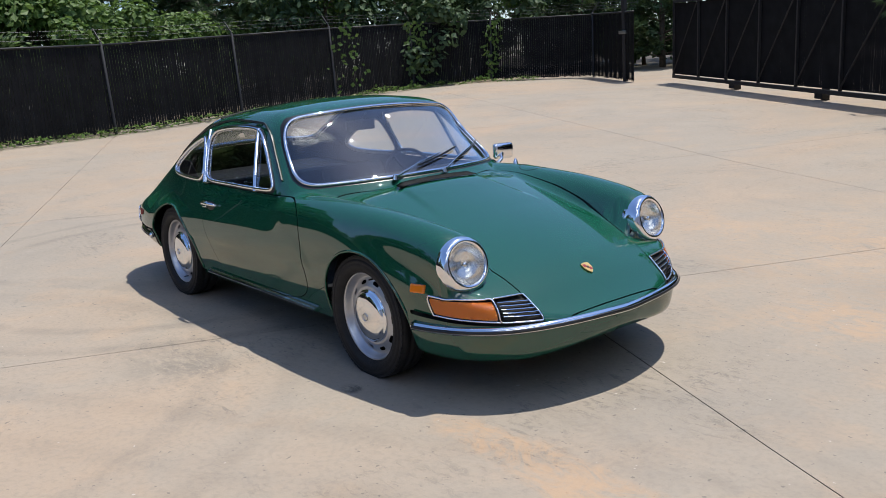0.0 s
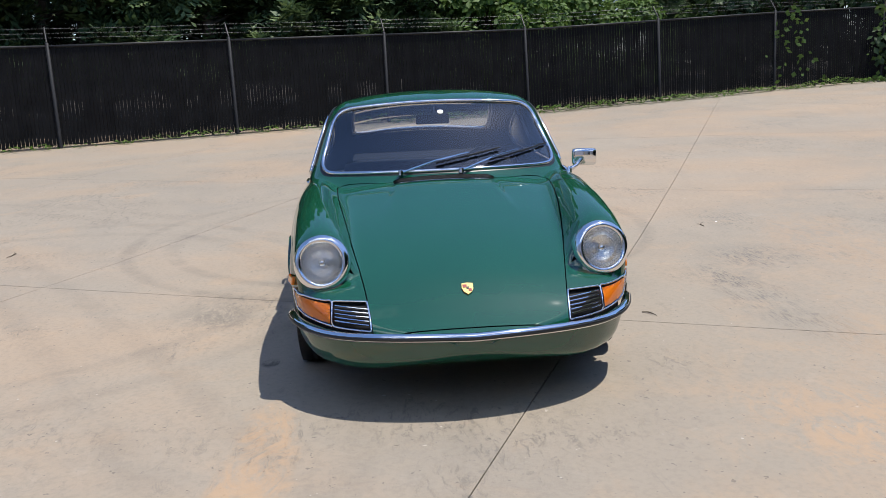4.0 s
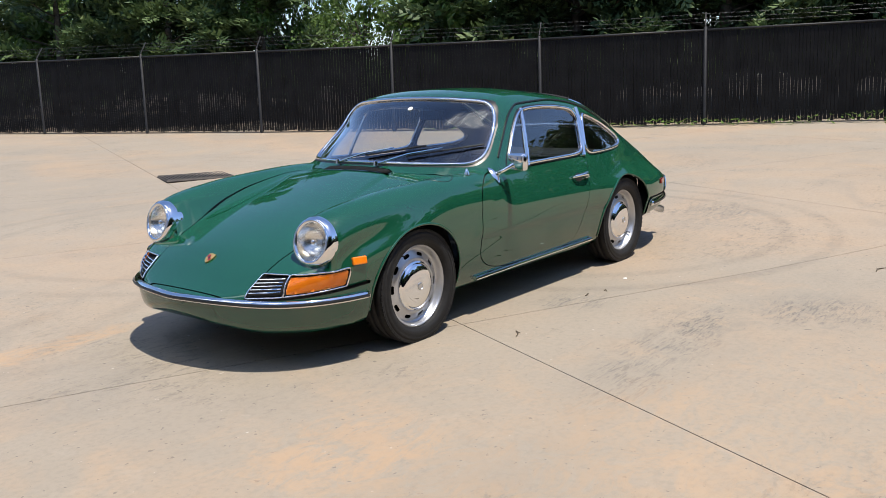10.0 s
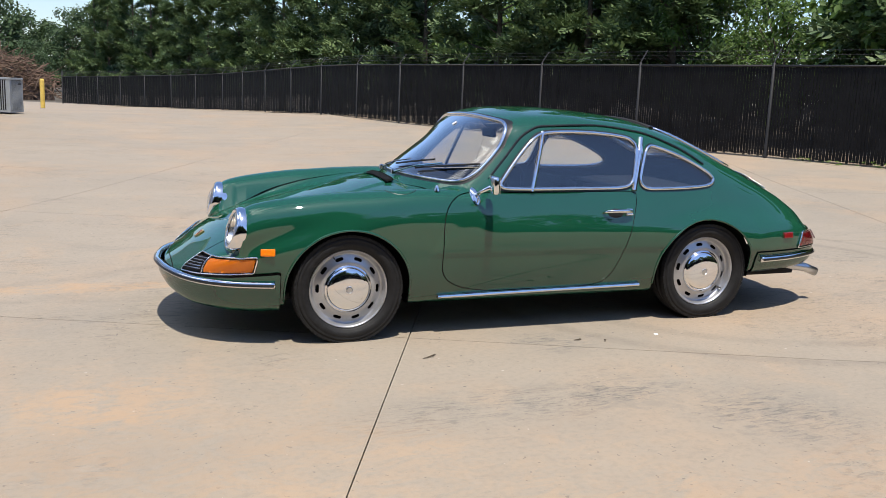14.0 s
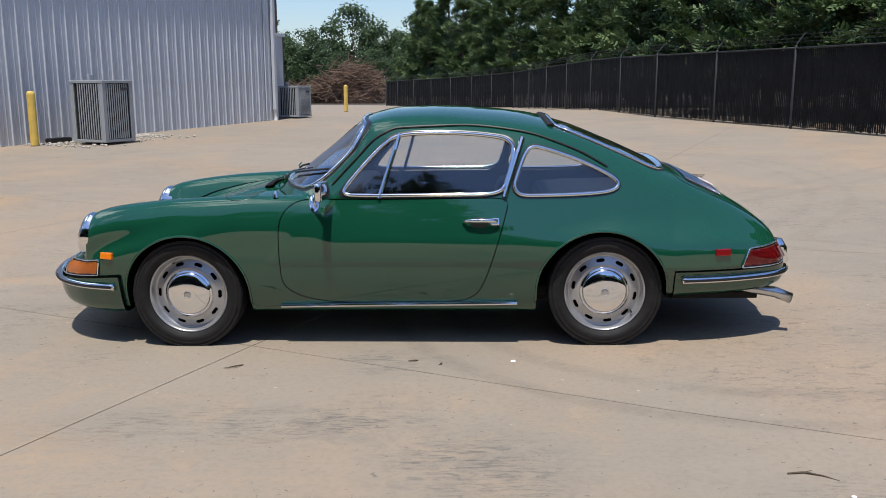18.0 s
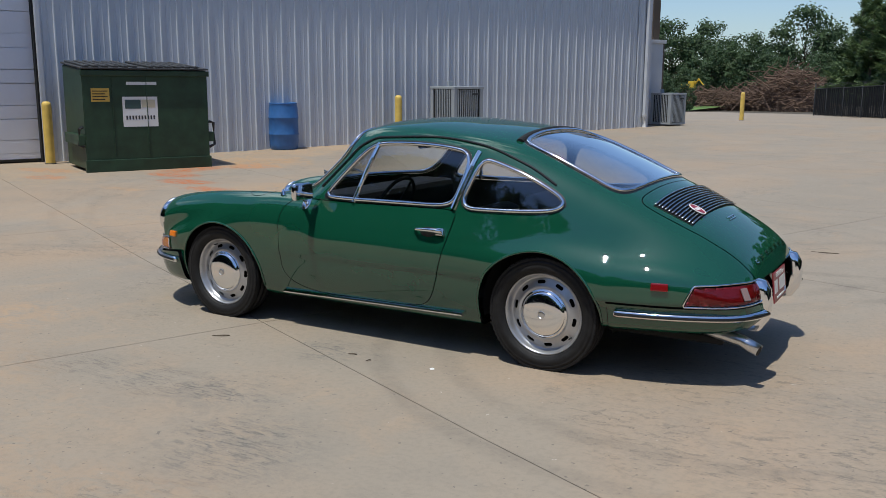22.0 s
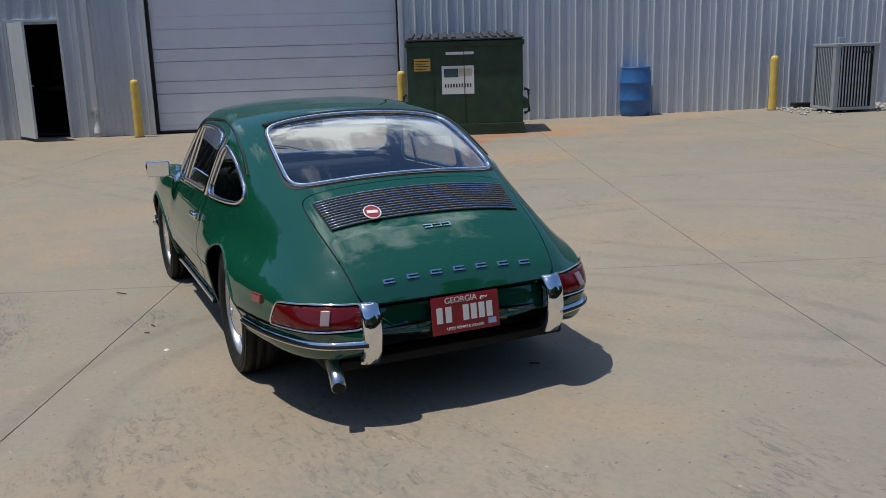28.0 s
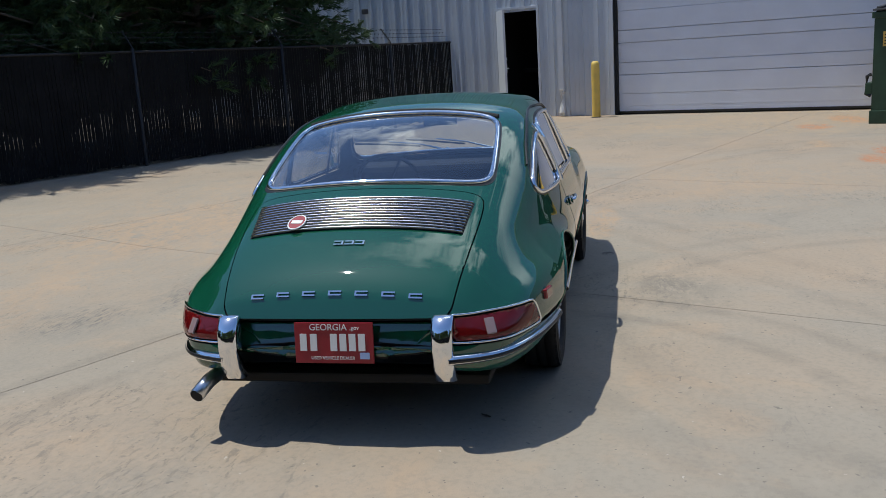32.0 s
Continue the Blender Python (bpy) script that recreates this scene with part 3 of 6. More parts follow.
def arch(xc, zc, rx, rz):
    def fn(p):
        if p.y < 0.42 or p.z > 0.8:
            return 1.0
        dx = abs(p.x - xc) / rx
        if p.z < zc:
            return (dx - 1) * rx
        return (math.hypot(dx, (p.z - zc) / rz) - 1) * rz
    return fn


def screen_f(p):
    """The windshield's opening: between cowl, header and the two pillars."""
    if p.z < 0.78 or p.x < -0.05:
        return 1.0
    f = max(p.z - (1.184 - 0.10 * p.y**2), 0.838 - 0.027 * p.y**2 - p.z)
    g = p.y - float(green_w(p.x)) + 0.33 * (p.z - 0.79) + 0.052
    k = 0.075
    h = min(1.0, max(0.0, 0.5 + 0.5 * (f - g) / k))
    return g * (1 - h) + f * h + k * h * (1 - h)


def lamp_hole(p):
    if p.x < 1.45 or p.z < 0.4:
        return 1.0
    q = Matrix.Rotation(radians(15), 4, "Y") @ (p - Vector((1.676, 0.605, 0.597)))
    return math.hypot(q.y, q.z) - 0.108 if q.x > -0.10 else 1.0


def flat_region(outline, axes, cond, also=None):
    sd = poly_sdf(rounded(outline))
    a, b = axes
    xs, ys = [p[0] for p in outline], [p[1] for p in outline]
    lo, hi = (min(xs) - 0.1, min(ys) - 0.1), (max(xs) + 0.1, max(ys) + 0.1)

    def fn(p):
        if not cond(p) or not (lo[0] < p[a] < hi[0] and lo[1] < p[b] < hi[1]):
            return 1.0
        return max(sd(p[a], p[b]), also(p)) if also else sd(p[a], p[b])
    return fn


def front_band(z0, z1, y0, y1, x0):
    def fn(p):
        z = p.z + 0.09 * (p.x - 1.57)
        if p.x < x0 - 0.1 or abs(z - (z0 + z1) / 2) > 0.2:
            return 1.0
        return max(z0 - z, z - z1, y0 - p.y, p.y - y1, x0 + 0.25 * (z1 - z) - p.x)
    return fn


def tail_band(p):
    if p.x > -1.7 or abs(p.z - 0.46) > 0.2:
        return 1.0
    return max(0.420 - p.z, p.z - 0.497, 0.452 - p.y, p.x + 1.815 + 0.45 * (p.z - 0.42))


REGIONS = [
    # name, outline function, trim width (0: a painted panel with an open seam)
    ("front_arch", arch(1.098, 0.285, 0.336, 0.318), -1),
    ("rear_arch", arch(-1.085, 0.30, 0.338, 0.312), -1),
    ("lamp_hole", lamp_hole, -1),
    ("windshield", screen_f, 0.013),
    ("door_glass", flat_region([(0.262, 0.80), (0.255, 0.825), (0.125, 0.975), (0.03, 1.068), (-0.02, 1.098), (-0.10, 1.110), (-0.30, 1.112), (-0.50, 1.097), (-0.655, 1.068), (-0.60, 0.87), (-0.575, 0.80), (-0.3, 0.80)], (0, 2), lambda p: p.y > 0.45), 0.016),
    ("quarter_glass", flat_region([(-0.62, 0.795), (-0.66, 0.92), (-0.71, 1.042), (-0.78, 1.032), (-0.95, 0.975), (-1.08, 0.915), (-1.185, 0.853), (-1.16, 0.808), (-1.02, 0.795), (-0.8, 0.792)], (0, 2), lambda p: p.y > 0.40), 0.014),
    ("rear_window", flat_region([(-0.84, -0.3), (-0.84, 0.2), (-0.85, 0.36), (-0.865, 0.465), (-0.98, 0.49), (-1.25, 0.505), (-1.415, 0.505), (-1.445, 0.40), (-1.455, 0.2), (-1.455, -0.3)], (0, 1), lambda p: p.z > 0.8), 0.018),
    ("hood", flat_region([(0.715, -0.3), (0.715, 0.1), (0.69, 0.30), (0.60, 0.50), (0.585, 0.56), (0.70, 0.565), (1.0, 0.545), (1.4, 0.49), (1.7, 0.435), (1.86, 0.41), (1.940, 0.40), (1.957, 0.385), (1.965, 0.2), (1.968, -0.3)], (0, 1), lambda p: p.z > 0.34), 0),
    ("engine_lid", flat_region([(-1.50, -0.3), (-1.50, 0.3), (-1.50, 0.47), (-1.545, 0.505), (-1.8, 0.485), (-2.0, 0.455), (-2.07, 0.44), (-2.095, 0.3), (-2.10, -0.3)], (0, 1), lambda p: p.z > 0.40, lambda p: 0.497 - p.z), 0),
    ("door", flat_region([(0.585, 0.232), (0.59, 0.55), (0.585, 0.67), (0.545, 0.745), (0.47, 0.785), (0.30, 0.783), (-0.4, 0.783), (-0.605, 0.783), (-0.60, 0.73), (-0.555, 0.575), (-0.49, 0.37), (-0.44, 0.275), (-0.36, 0.24), (-0.2, 0.235)], (0, 2), lambda p: p.y > 0.5), 0),
    ("turn_signal", front_band(0.396, 0.462, 0.572, 0.9, 1.575), 0.008),
    ("horn_grille", front_band(0.396, 0.462, 0.410, 0.555, 1.6), 0.009),
    ("tail_lamp", tail_band, 0.009),
]
GAP = 0.0025


def front_bumper_f(p):
    return max(p.z + 0.09 * (p.x - 1.57) - 0.380, 1.455 - p.x) if p.x > 1.3 else 1.0


def rear_bumper_f(p):
    return max(p.z - 0.404, p.x + 1.455, 0.40 - p.y) if p.x < -1.3 else 1.0


def rear_panel_f(p):
    return max(p.x + 2.0, p.y - 0.40, p.z - 0.50) if p.x < -1.9 else 1.0


REGIONS += [("front_bumper", front_bumper_f, 0), ("rear_bumper", rear_bumper_f, 0), ("rear_panel", rear_panel_f, 0)]


def split_shell():
    """The half shell's faces, by the part that they belong to."""
    bm = make_shell()
    tag = bm.faces.layers.int.new("tag")
    for k, (name, fn, trim) in enumerate(REGIONS):
        levels = (0.0,) if trim == -1 else (0.0, trim) if trim else (-GAP, GAP)
        for lev in levels:
            cut(bm, lambda p: fn(p) - lev)
        for f in bm.faces:
            if f[tag]:
                continue
            v = fn(f.calc_center_median())
            if v < levels[0]:
                f[tag] = 10 * (k + 1)
            elif v < levels[-1]:
                f[tag] = 10 * (k + 1) + 1
    return bm, tag


def pick(bm, tag, wanted, offset=0.0, sides=(1, -1), thick=0.0):
    """The faces with these tags as a mesh of one or both sides, moved along their normals."""
    out = bmesh.new()
    faces = [f for f in bm.faces if f[tag] in wanted]
    for side in sides:
        made = {}
        for f in faces:
            vs = []
            for v in f.verts:
                if v not in made:
                    co = v.co + v.normal * offset
                    made[v] = out.verts.new((co.x, side * co.y, co.z))
                vs.append(made[v])
            try:
                out.faces.new(vs if side > 0 else vs[::-1])
            except ValueError:
                pass
    if len(sides) > 1:
        bmesh.ops.remove_doubles(out, verts=[v for v in out.verts if abs(v.co.y) < 1e-4], dist=2e-4)
    if thick:
        bmesh.ops.solidify(out, geom=list(out.faces), thickness=thick)
    return out


CAR_M = pose(0, 0, 0.015, 0, 0.78, 0)
car = thing("sports_car", "dark green vintage two-door sports coupe with chrome trim, parked on concrete", "car", CAR_M)


def wheel(parent, m, label):
    """A slotted silver steel wheel with a domed cap and a treaded tyre; its outside faces +y."""
    prof = [(0.170, -0.10), (0.19, -0.095), (0.19, -0.02), (0.205, -0.005), (0.212, 0.012), (0.208, 0.018), (0.203, 0.014), (0.198, 0.002), (0.194, -0.010), (0.189, -0.018), (0.184, -0.021), (0.181, -0.0205)] + [(0.178 - 0.003 * k, -0.019 + 0.0013 * k) for k in range(13)] + [(0.135, -0.002), (0.122, -0.006), (0.0, -0.012)]
    bm = lathe(prof, 150)

    def slots(p):
        r, a = math.hypot(p.x, p.z), math.atan2(p.z, p.x)
        if not 0.12 < r < 0.19 or p.y < -0.05:
            return 1.0
        a = (a / (2 * math.pi / 10)) % 1 - 0.5
        q = abs(a) * 2 * math.pi / 10 * r
        return max(math.hypot(max(q - 0.0135, 0), r - 0.1625) - 0.0088, -1)
    cut(bm, slots)
    bmesh.ops.delete(bm, geom=[f for f in bm.faces if slots(f.calc_center_median()) < 0], context="FACES")
    rim = part("wheel", bm, SILVER, parent, label, True)
    rim.matrix_basis = m
    part("brake_drum", lathe([(0.0, -0.05), (0.185, -0.05), (0.185, -0.09), (0, -0.09)], 32), LINER, rim)
    tyre = [(0.185, -0.095), (0.205, -0.10), (0.25, -0.108), (0.279, -0.10), (0.292, -0.082), (0.294, -0.05), (0.287, -0.048), (0.287, -0.040), (0.296, -0.038), (0.296, -0.008), (0.289, -0.006), (0.289, 0.002), (0.296, 0.004), (0.295, 0.03), (0.288, 0.048), (0.279, 0.052), (0.277, 0.045), (0.274, 0.053), (0.262, 0.056), (0.258, 0.0525), (0.252, 0.057), (0.225, 0.05), (0.222, 0.0455), (0.217, 0.045), (0.209, 0.022)]
    tb = lathe([(r, h - 0.015) for r, h in tyre], 96)
    part("tyre", tb, RUBBER, rim, "black rubber tyre", True)
    # cross grooves of the tread as small blocks on the shoulder
    bb = bmesh.new()
    for k in range(64):
        a = 2 * math.pi * k / 64
        mm = Matrix.Rotation(a, 4, "Y")
        boxm(bb, (0.281, 0.012, -0.0095), (0.2915, 0.0345, 0.0095), 0, mm)
        boxm(bb, (0.281, -0.1145, -0.0095), (0.2915, -0.068, 0.0095), 0, mm)
    tagged(part("tread_block", bb, RUBBER, rim), kind="stuff")
    cap = [(0.0, 0.033), (0.03, 0.0325), (0.06, 0.0305), (0.085, 0.0268), (0.102, 0.0222), (0.112, 0.017), (0.116, 0.011), (0.119, 0.008), (0.125, 0.0065), (0.129, 0.002), (0.130, -0.010)]
    part("hubcap", lathe(cap, 56), CHROME, rim, "domed chrome hubcap", True)
    part("cap_badge", lathe([(0.0, 0.0355), (0.012, 0.0352), (0.0145, 0.0345), (0.0165, 0.037), (0.0185, 0.0365), (0.020, 0.032)], 32), ALLOY, rim)
    v = lathe([(0.004, 0), (0.004, 0.03), (0.0, 0.031)], 8)
    bmesh.ops.translate(v, verts=v.verts, vec=(0.178, -0.02, 0.03))
    part("valve", v, BLACKP, rim)
    return rim


def edge_loop(bm, count=150, smooth=4):
    """The outer edge of a sheet as an even, smoothed ring of points."""
    nxt = {}
    for e in bm.edges:
        if e.is_boundary:
            a, b = e.verts
            nxt.setdefault(a, []).append(b)
            nxt.setdefault(b, []).append(a)
    best, seen = [], set()
    for start in nxt:
        if start in seen:
            continue
        ring, cur = [start], start
        seen.add(start)
        while True:
            step = [v for v in nxt[cur] if v not in seen]
            if not step:
                break
            cur = step[0]
            seen.add(cur)
            ring.append(cur)
        best = ring if len(ring) > len(best) else best
    pts = [v.co.copy() for v in best]
    pts.append(pts[0])
    run = [0.0]
    for a, b in zip(pts, pts[1:]):
        run.append(run[-1] + (b - a).length)
    at = np.linspace(0, run[-1], count + 1)[:-1]
    ring = [Vector([float(np.interp(t, run, [p[k] for p in pts])) for k in range(3)]) for t in at]
    for _ in range(smooth):
        ring = [(ring[k - 1] + 2 * ring[k] + ring[(k + 1) % count]) / 4 for k in range(count)]
    return ring


def moulding(bm, tag, key, sides, radius, label):
    """A dark rubber strip round a pane with a chrome moulding on it."""
    part("window_rubber", pick(bm, tag, {key + 1}, 0.001, sides), BLACKP, car, "black window rubber", True)
    sheet = pick(bm, tag, {key}, 0.003, sides)
    bmesh.ops.remove_doubles(sheet, verts=list(sheet.verts), dist=1e-5)
    part("window_trim", tube(edge_loop(sheet), radius, 8, closed=True), CHROME, car, label, True)
    sheet.free()


def bead(bm, tag, keys, side, radius, parent):
    """A bright bead round a lamp or grille."""
    sheet = pick(bm, tag, keys, 0.006, (side,))
    bmesh.ops.remove_doubles(sheet, verts=list(sheet.verts), dist=1e-5)
    part("lamp_trim", tube(edge_loop(sheet, 120, 1), radius, 6, closed=True), CHROME, parent, "chrome bead", True)
    sheet.free()


def build_car():
    bm, tag = split_shell()
    T = {name: 10 * (k + 1) for k, (name, _, _) in enumerate(REGIONS)}
    seams = {T[n] + 1 for n, _, trim in REGIONS if trim == 0}
    body = pick(bm, tag, {0}, 0)
    part("body", body, PAINT, car, "dark green painted steel bodywork", True)
    liner = ({0} | seams) - {T["rear_panel"] + 1} | {T[n] for n in ("hood", "engine_lid", "door", "front_bumper", "rear_bumper", "turn_signal", "horn_grille", "tail_lamp")} | {T[n] + 1 for n in ("turn_signal", "horn_grille", "tail_lamp")}
    part("inner_shell", pick(bm, tag, liner, -0.012), LINER, car, "black inside of the body", True)
    part("hood", pick(bm, tag, {T["hood"]}, 0.001), PAINT, car, "dark green front hood", True)
    part("engine_lid", pick(bm, tag, {T["engine_lid"]}, 0.001), PAINT, car, "dark green engine lid", True)
    part("front_bumper", pick(bm, tag, {T["front_bumper"]}, 0.022), PAINT, car, "green painted front bumper", True)
    part("panel_backing", pick(bm, tag, {T["rear_panel"], T["rear_panel"] + 1}, -0.07), LINER, car, "", True)
    part("rear_panel", pick(bm, tag, {T["rear_panel"]}, -0.055), PAINT, car, "recessed green rear panel", True)
    for side in (1, -1):
        part("rear_bumper", pick(bm, tag, {T["rear_bumper"]}, 0.008, (side,)), PAINT, car, "green painted rear bumper quarter", True)
        part("door", pick(bm, tag, {T["door"]}, 0.001, (side,)), PAINT, car, "dark green car door", True)
        part("window", pick(bm, tag, {T["door_glass"]}, -0.004, (side,)), GLASS, car, "clear side window glass", True)
        moulding(bm, tag, T["door_glass"], (side,), 0.0105, "chrome side window surround")
        part("quarter_window", pick(bm, tag, {T["quarter_glass"]}, -0.004, (side,)), GLASS, car, "clear rear quarter glass", True)
        moulding(bm, tag, T["quarter_glass"], (side,), 0.0105, "chrome quarter window surround")
        lens = part("turn_signal", pick(bm, tag, {T["turn_signal"]}, 0.006, (side,), 0.01), AMBER, car, "amber turn signal lens", True)
        bead(bm, tag, {T["turn_signal"], T["turn_signal"] + 1}, side, 0.0045, lens)
        hg = part("horn_grille", pick(bm, tag, {T["horn_grille"]}, -0.002, (side,)), LINER, car, "chrome barred horn grille", True)
        bead(bm, tag, {T["horn_grille"], T["horn_grille"] + 1}, side, 0.0045, hg)
        tl = part("tail_lamp", pick(bm, tag, {T["tail_lamp"]}, 0.007, (side,), 0.01), REDLENS, car, "dark red tail lamp lens", True)
        bead(bm, tag, {T["tail_lamp"], T["tail_lamp"] + 1}, side, 0.0048, tl)
    ws = part("windshield", pick(bm, tag, {T["windshield"]}, -0.004), GLASS, car, "curved clear windshield", True)
    moulding(bm, tag, T["windshield"], (1, -1), 0.0105, "chrome windshield surround")
    part("rear_window", pick(bm, tag, {T["rear_window"]}, -0.004), GLASS, car, "curved rear window glass", True)
    moulding(bm, tag, T["rear_window"], (1, -1), 0.0115, "chrome rear window surround")
    # a tree for laying fittings on the skin
    from mathutils.bvhtree import BVHTree
    full = pick(bm, tag, {f[tag] for f in bm.faces})
    tree = BVHTree.FromBMesh(full)
    full.free()

    def on(x, y, z, d, lift=0.0):
        """Where the ray from (x, y, z) along d meets the skin, lifted along the normal."""
        hit, nor, _, _ = tree.ray_cast(Vector((x, y, z)), Vector(d))
        if hit is None:
            return Vector((x, y, z)), Vector(d)
        nor = -nor if nor.dot(Vector(d)) > 0 else nor
        return hit + nor * lift, nor

    bm.free()
    return on


from_skin = build_car()

def seat_on(hit, nor):
    """A pose at hit with +y along nor and +z as near up as it can be."""
    x = nor.cross(Vector((0, 0, 1))).normalized()
    m = Matrix((x, nor, x.cross(nor))).transposed().to_4x4()
    m.translation = hit
    return m


def eased(ring, times=14):
    """The same line with its small wobbles taken out; its height held level."""
    ring = [p.copy() for p in ring]
    for _ in range(times):
        ring = [ring[0]] + [(a + 2 * b + c) / 4 for a, b, c in zip(ring, ring[1:], ring[2:])] + [ring[-1]]
    return ring


def fittings(on):
    # wheels
    for x, z in ((1.098, 0.283), (-1.105, 0.287)):
        for s in (1, -1):
            wheel(car, pose(x, s * 0.722, z, 0, 0, 0 if s > 0 else 180) @ pose(0, 0, 0, 0, random.uniform(0, 360), 0), "silver slotted steel wheel")
    # dark inner arches and floor
    for x in (1.1, -1.105):
        for s in (1, -1):
            b = lathe([(0.36, 0.0), (0.36, 0.34), (0.0, 0.34)], 32)
            bmesh.ops.delete(b, geom=[v for v in b.verts if v.co.z < -0.12], context="VERTS")
            p = part("wheel_well", b, LINER, car, "", True)
            p.matrix_basis = pose(x, s * 0.70, 0.30, 0, 0, 0 if s < 0 else 180)
    for xc, zc, rx, rz, a0, a1 in ((1.098, 0.285, 0.336, 0.318, -8, 188), (-1.085, 0.30, 0.338, 0.312, -10, 186)):
        for s in (1, -1):
            lip = []
            for k in range(61):
                q = radians(a0 + (a1 - a0) * k / 60)
                low = math.sin(q) < 0
                x, z = xc + rx * (math.copysign(1, math.cos(q)) if low else math.cos(q)), zc + (0.4 if low else rz) * math.sin(q)
                p0, nr = on(x, s * 1.2, z, (0, -s, 0), 0.0)
                if abs(p0.y) < 1.1:
                    lip.append(p0 + nr * 0.001)
            part("arch_lip", tube(eased(lip, 3), 0.0065, 8), PAINT, car, "rolled green wheel arch lip", True)
    part("floor_pan", box((-1.95, -0.55, 0.20), (1.80, 0.55, 0.24), 0.01), LINER, car)
    # headlamps: a raked chrome bezel with a domed lens
    for s in (1, -1):
        m = Matrix.Translation((1.676, s * 0.605, 0.597)) @ Matrix.Rotation(radians(-15), 4, "Y") @ Matrix.Rotation(radians(s * 4), 4, "Z") @ Matrix.Diagonal((1.05, 1.09, 1.09, 1))
        prof = [(0.080, 0.004), (0.086, 0.012), (0.094, 0.012), (0.106, 0.0), (0.111, -0.014), (0.112, -0.04), (0.112, -0.065), (0.104, -0.10)]
        h = part("headlamp_bezel", lathe(prof[::-1], 56, "x"), CHROME, car, "chrome headlamp bezel", True)
        h.matrix_basis = m
        g = part("headlamp_lens", lathe([(0.0, 0.030), (0.03, 0.028), (0.06, 0.019), (0.083, 0.006)], 40, "x"), LAMPGLASS, h, "clear round headlamp glass", True)
        r = part("headlamp_reflector", lathe([(0.083, 0.0), (0.075, -0.03), (0.05, -0.055), (0.02, -0.066), (0.0, -0.067)], 40, "x"), REFLECTOR, h, "", True)
        part("bulb", lathe([(0.0, 0.0), (0.012, -0.005), (0.014, -0.05), (0.0, -0.066)], 16, "x"), CHROME, h, "", True)
        # side markers
        hit, nor = on(1.518, s * 1.2, 0.495, (0, -s, 0), 0.0)
        mk = part("side_marker", box((-0.037, -0.012, -0.019), (0.037, 0.012, 0.019), 0.006), AMBER, car, "amber side marker lamp")
        mk.matrix_basis = seat_on(hit, nor)
        hit, nor = on(-1.70, s * 1.2, 0.495, (0, -s, 0), 0.0)
        mk = part("side_marker", box((-0.040, -0.012, -0.019), (0.040, 0.012, 0.019), 0.006), REDLENS, car, "red rear side marker lamp")
        mk.matrix_basis = seat_on(hit, nor)
        # horn grille bars
        for k in range(5):
            z = 0.382 + 0.0125 * k
            pts = [on(2.4, s * (0.414 + 0.0172 * j), z + 0.006 - 0.0015 * (8 - j), (-1, 0, 0), 0.006)[0] for j in range(9)]
            part("grille_bar", tube(pts, 0.0032, 6), CHROME, car)
        # sill trim
        for a, b, z0, z1 in ((0.60, -0.65, 0.219, 0.234),):
            pts = []
            for k in range(25):
                u = k / 24
                pts.append(on(a + (b - a) * u, s * 1.2, z0 + (z1 - z0) * u, (0, -s, 0), 0.010)[0])
            part("sill_trim", tube(pts, 0.0155, 10, flat=0.8), CHROME, car, "bright sill moulding")
            part("sill_rubber", tube([p + Vector((0, s * 0.011, 0)) for p in pts], 0.004, 6), BLACKP, car)
        # door handle in a shallow cup
        hit, nor = on(-0.455, s * 1.2, 0.662, (0, -s, 0), 0)
        hm = seat_on(hit, nor)
        cup = part("handle_cup", lathe([(0.0, 0.001), (0.045, 0.0015), (0.052, 0.0)], 32), BLACKP, car, "", True)
        cup.matrix_basis = hm @ Matrix.Diagonal((1.1, 1, 0.55, 1))
        pts = [(0.085, 0.006, 0.004), (0.06, 0.026, 0.006), (0.0, 0.032, 0.006), (-0.055, 0.030, 0.006), (-0.092, 0.020, 0.004)]
        dh = part("door_handle", tube([(x * s, y, z) for x, y, z in pts], [0.006, 0.009, 0.010, 0.012, 0.012], 10), CHROME, car, "chrome door handle", True)
        dh.matrix_basis = hm
        esc = part("handle_lock", box((-0.035, 0.0, -0.018), (0.012, 0.022, 0.022), 0.006), CHROME, car, "")
        esc.matrix_basis = hm @ pose(-0.068 * s, 0, 0)
        # vent window post and door window frame
        pts = [on(0.062 - 0.105 * u, s * 1.2, 0.785 + 0.325 * u, (0, -s, 0), 0.003)[0] for u in (0, 0.25, 0.5, 0.75, 1)]
        part("vent_post", tube(pts, 0.012, 8), CHROME, car, "chrome vent window post")
        pts = [on(-0.585 - 0.095 * u, s * 1.2, 0.785 + 0.295 * u, (0, -s, 0), 0.004)[0] for u in (0, 0.25, 0.5, 0.75, 1)]
        part("pillar_trim", tube(pts, 0.015, 8), CHROME, car, "chrome door pillar trim")
        # drip rail over the side windows
        rail = curve([(0.33, 0.835), (0.185, 0.985), (0.07, 1.098), (-0.04, 1.140), (-0.35, 1.148), (-0.65, 1.118), (-0.95, 1.02), (-1.15, 0.91)])
        pts = [on(x, s * 1.2, float(rail(x)), (0, -s, 0), 0.004)[0] for x in np.linspace(0.31, -1.12, 48)]
        part("drip_rail", tube(pts, 0.006, 6), BLACKP, car, "black drip rail")
    # front bumper moulding, round the nose
    ring = []
    for k in range(81):
        a = radians(-57 + 114 * k / 80)
        p0 = Vector((0.95, 0, 0.335))
        d = Vector((math.cos(a), math.sin(a), 0))
        far = p0 + d * 2.5
        hit, nor = on(far.x, far.y, far.z, -d, 0.030)
        if hit.x > 1.475:
            ring.append(hit)
    ring = eased(ring)
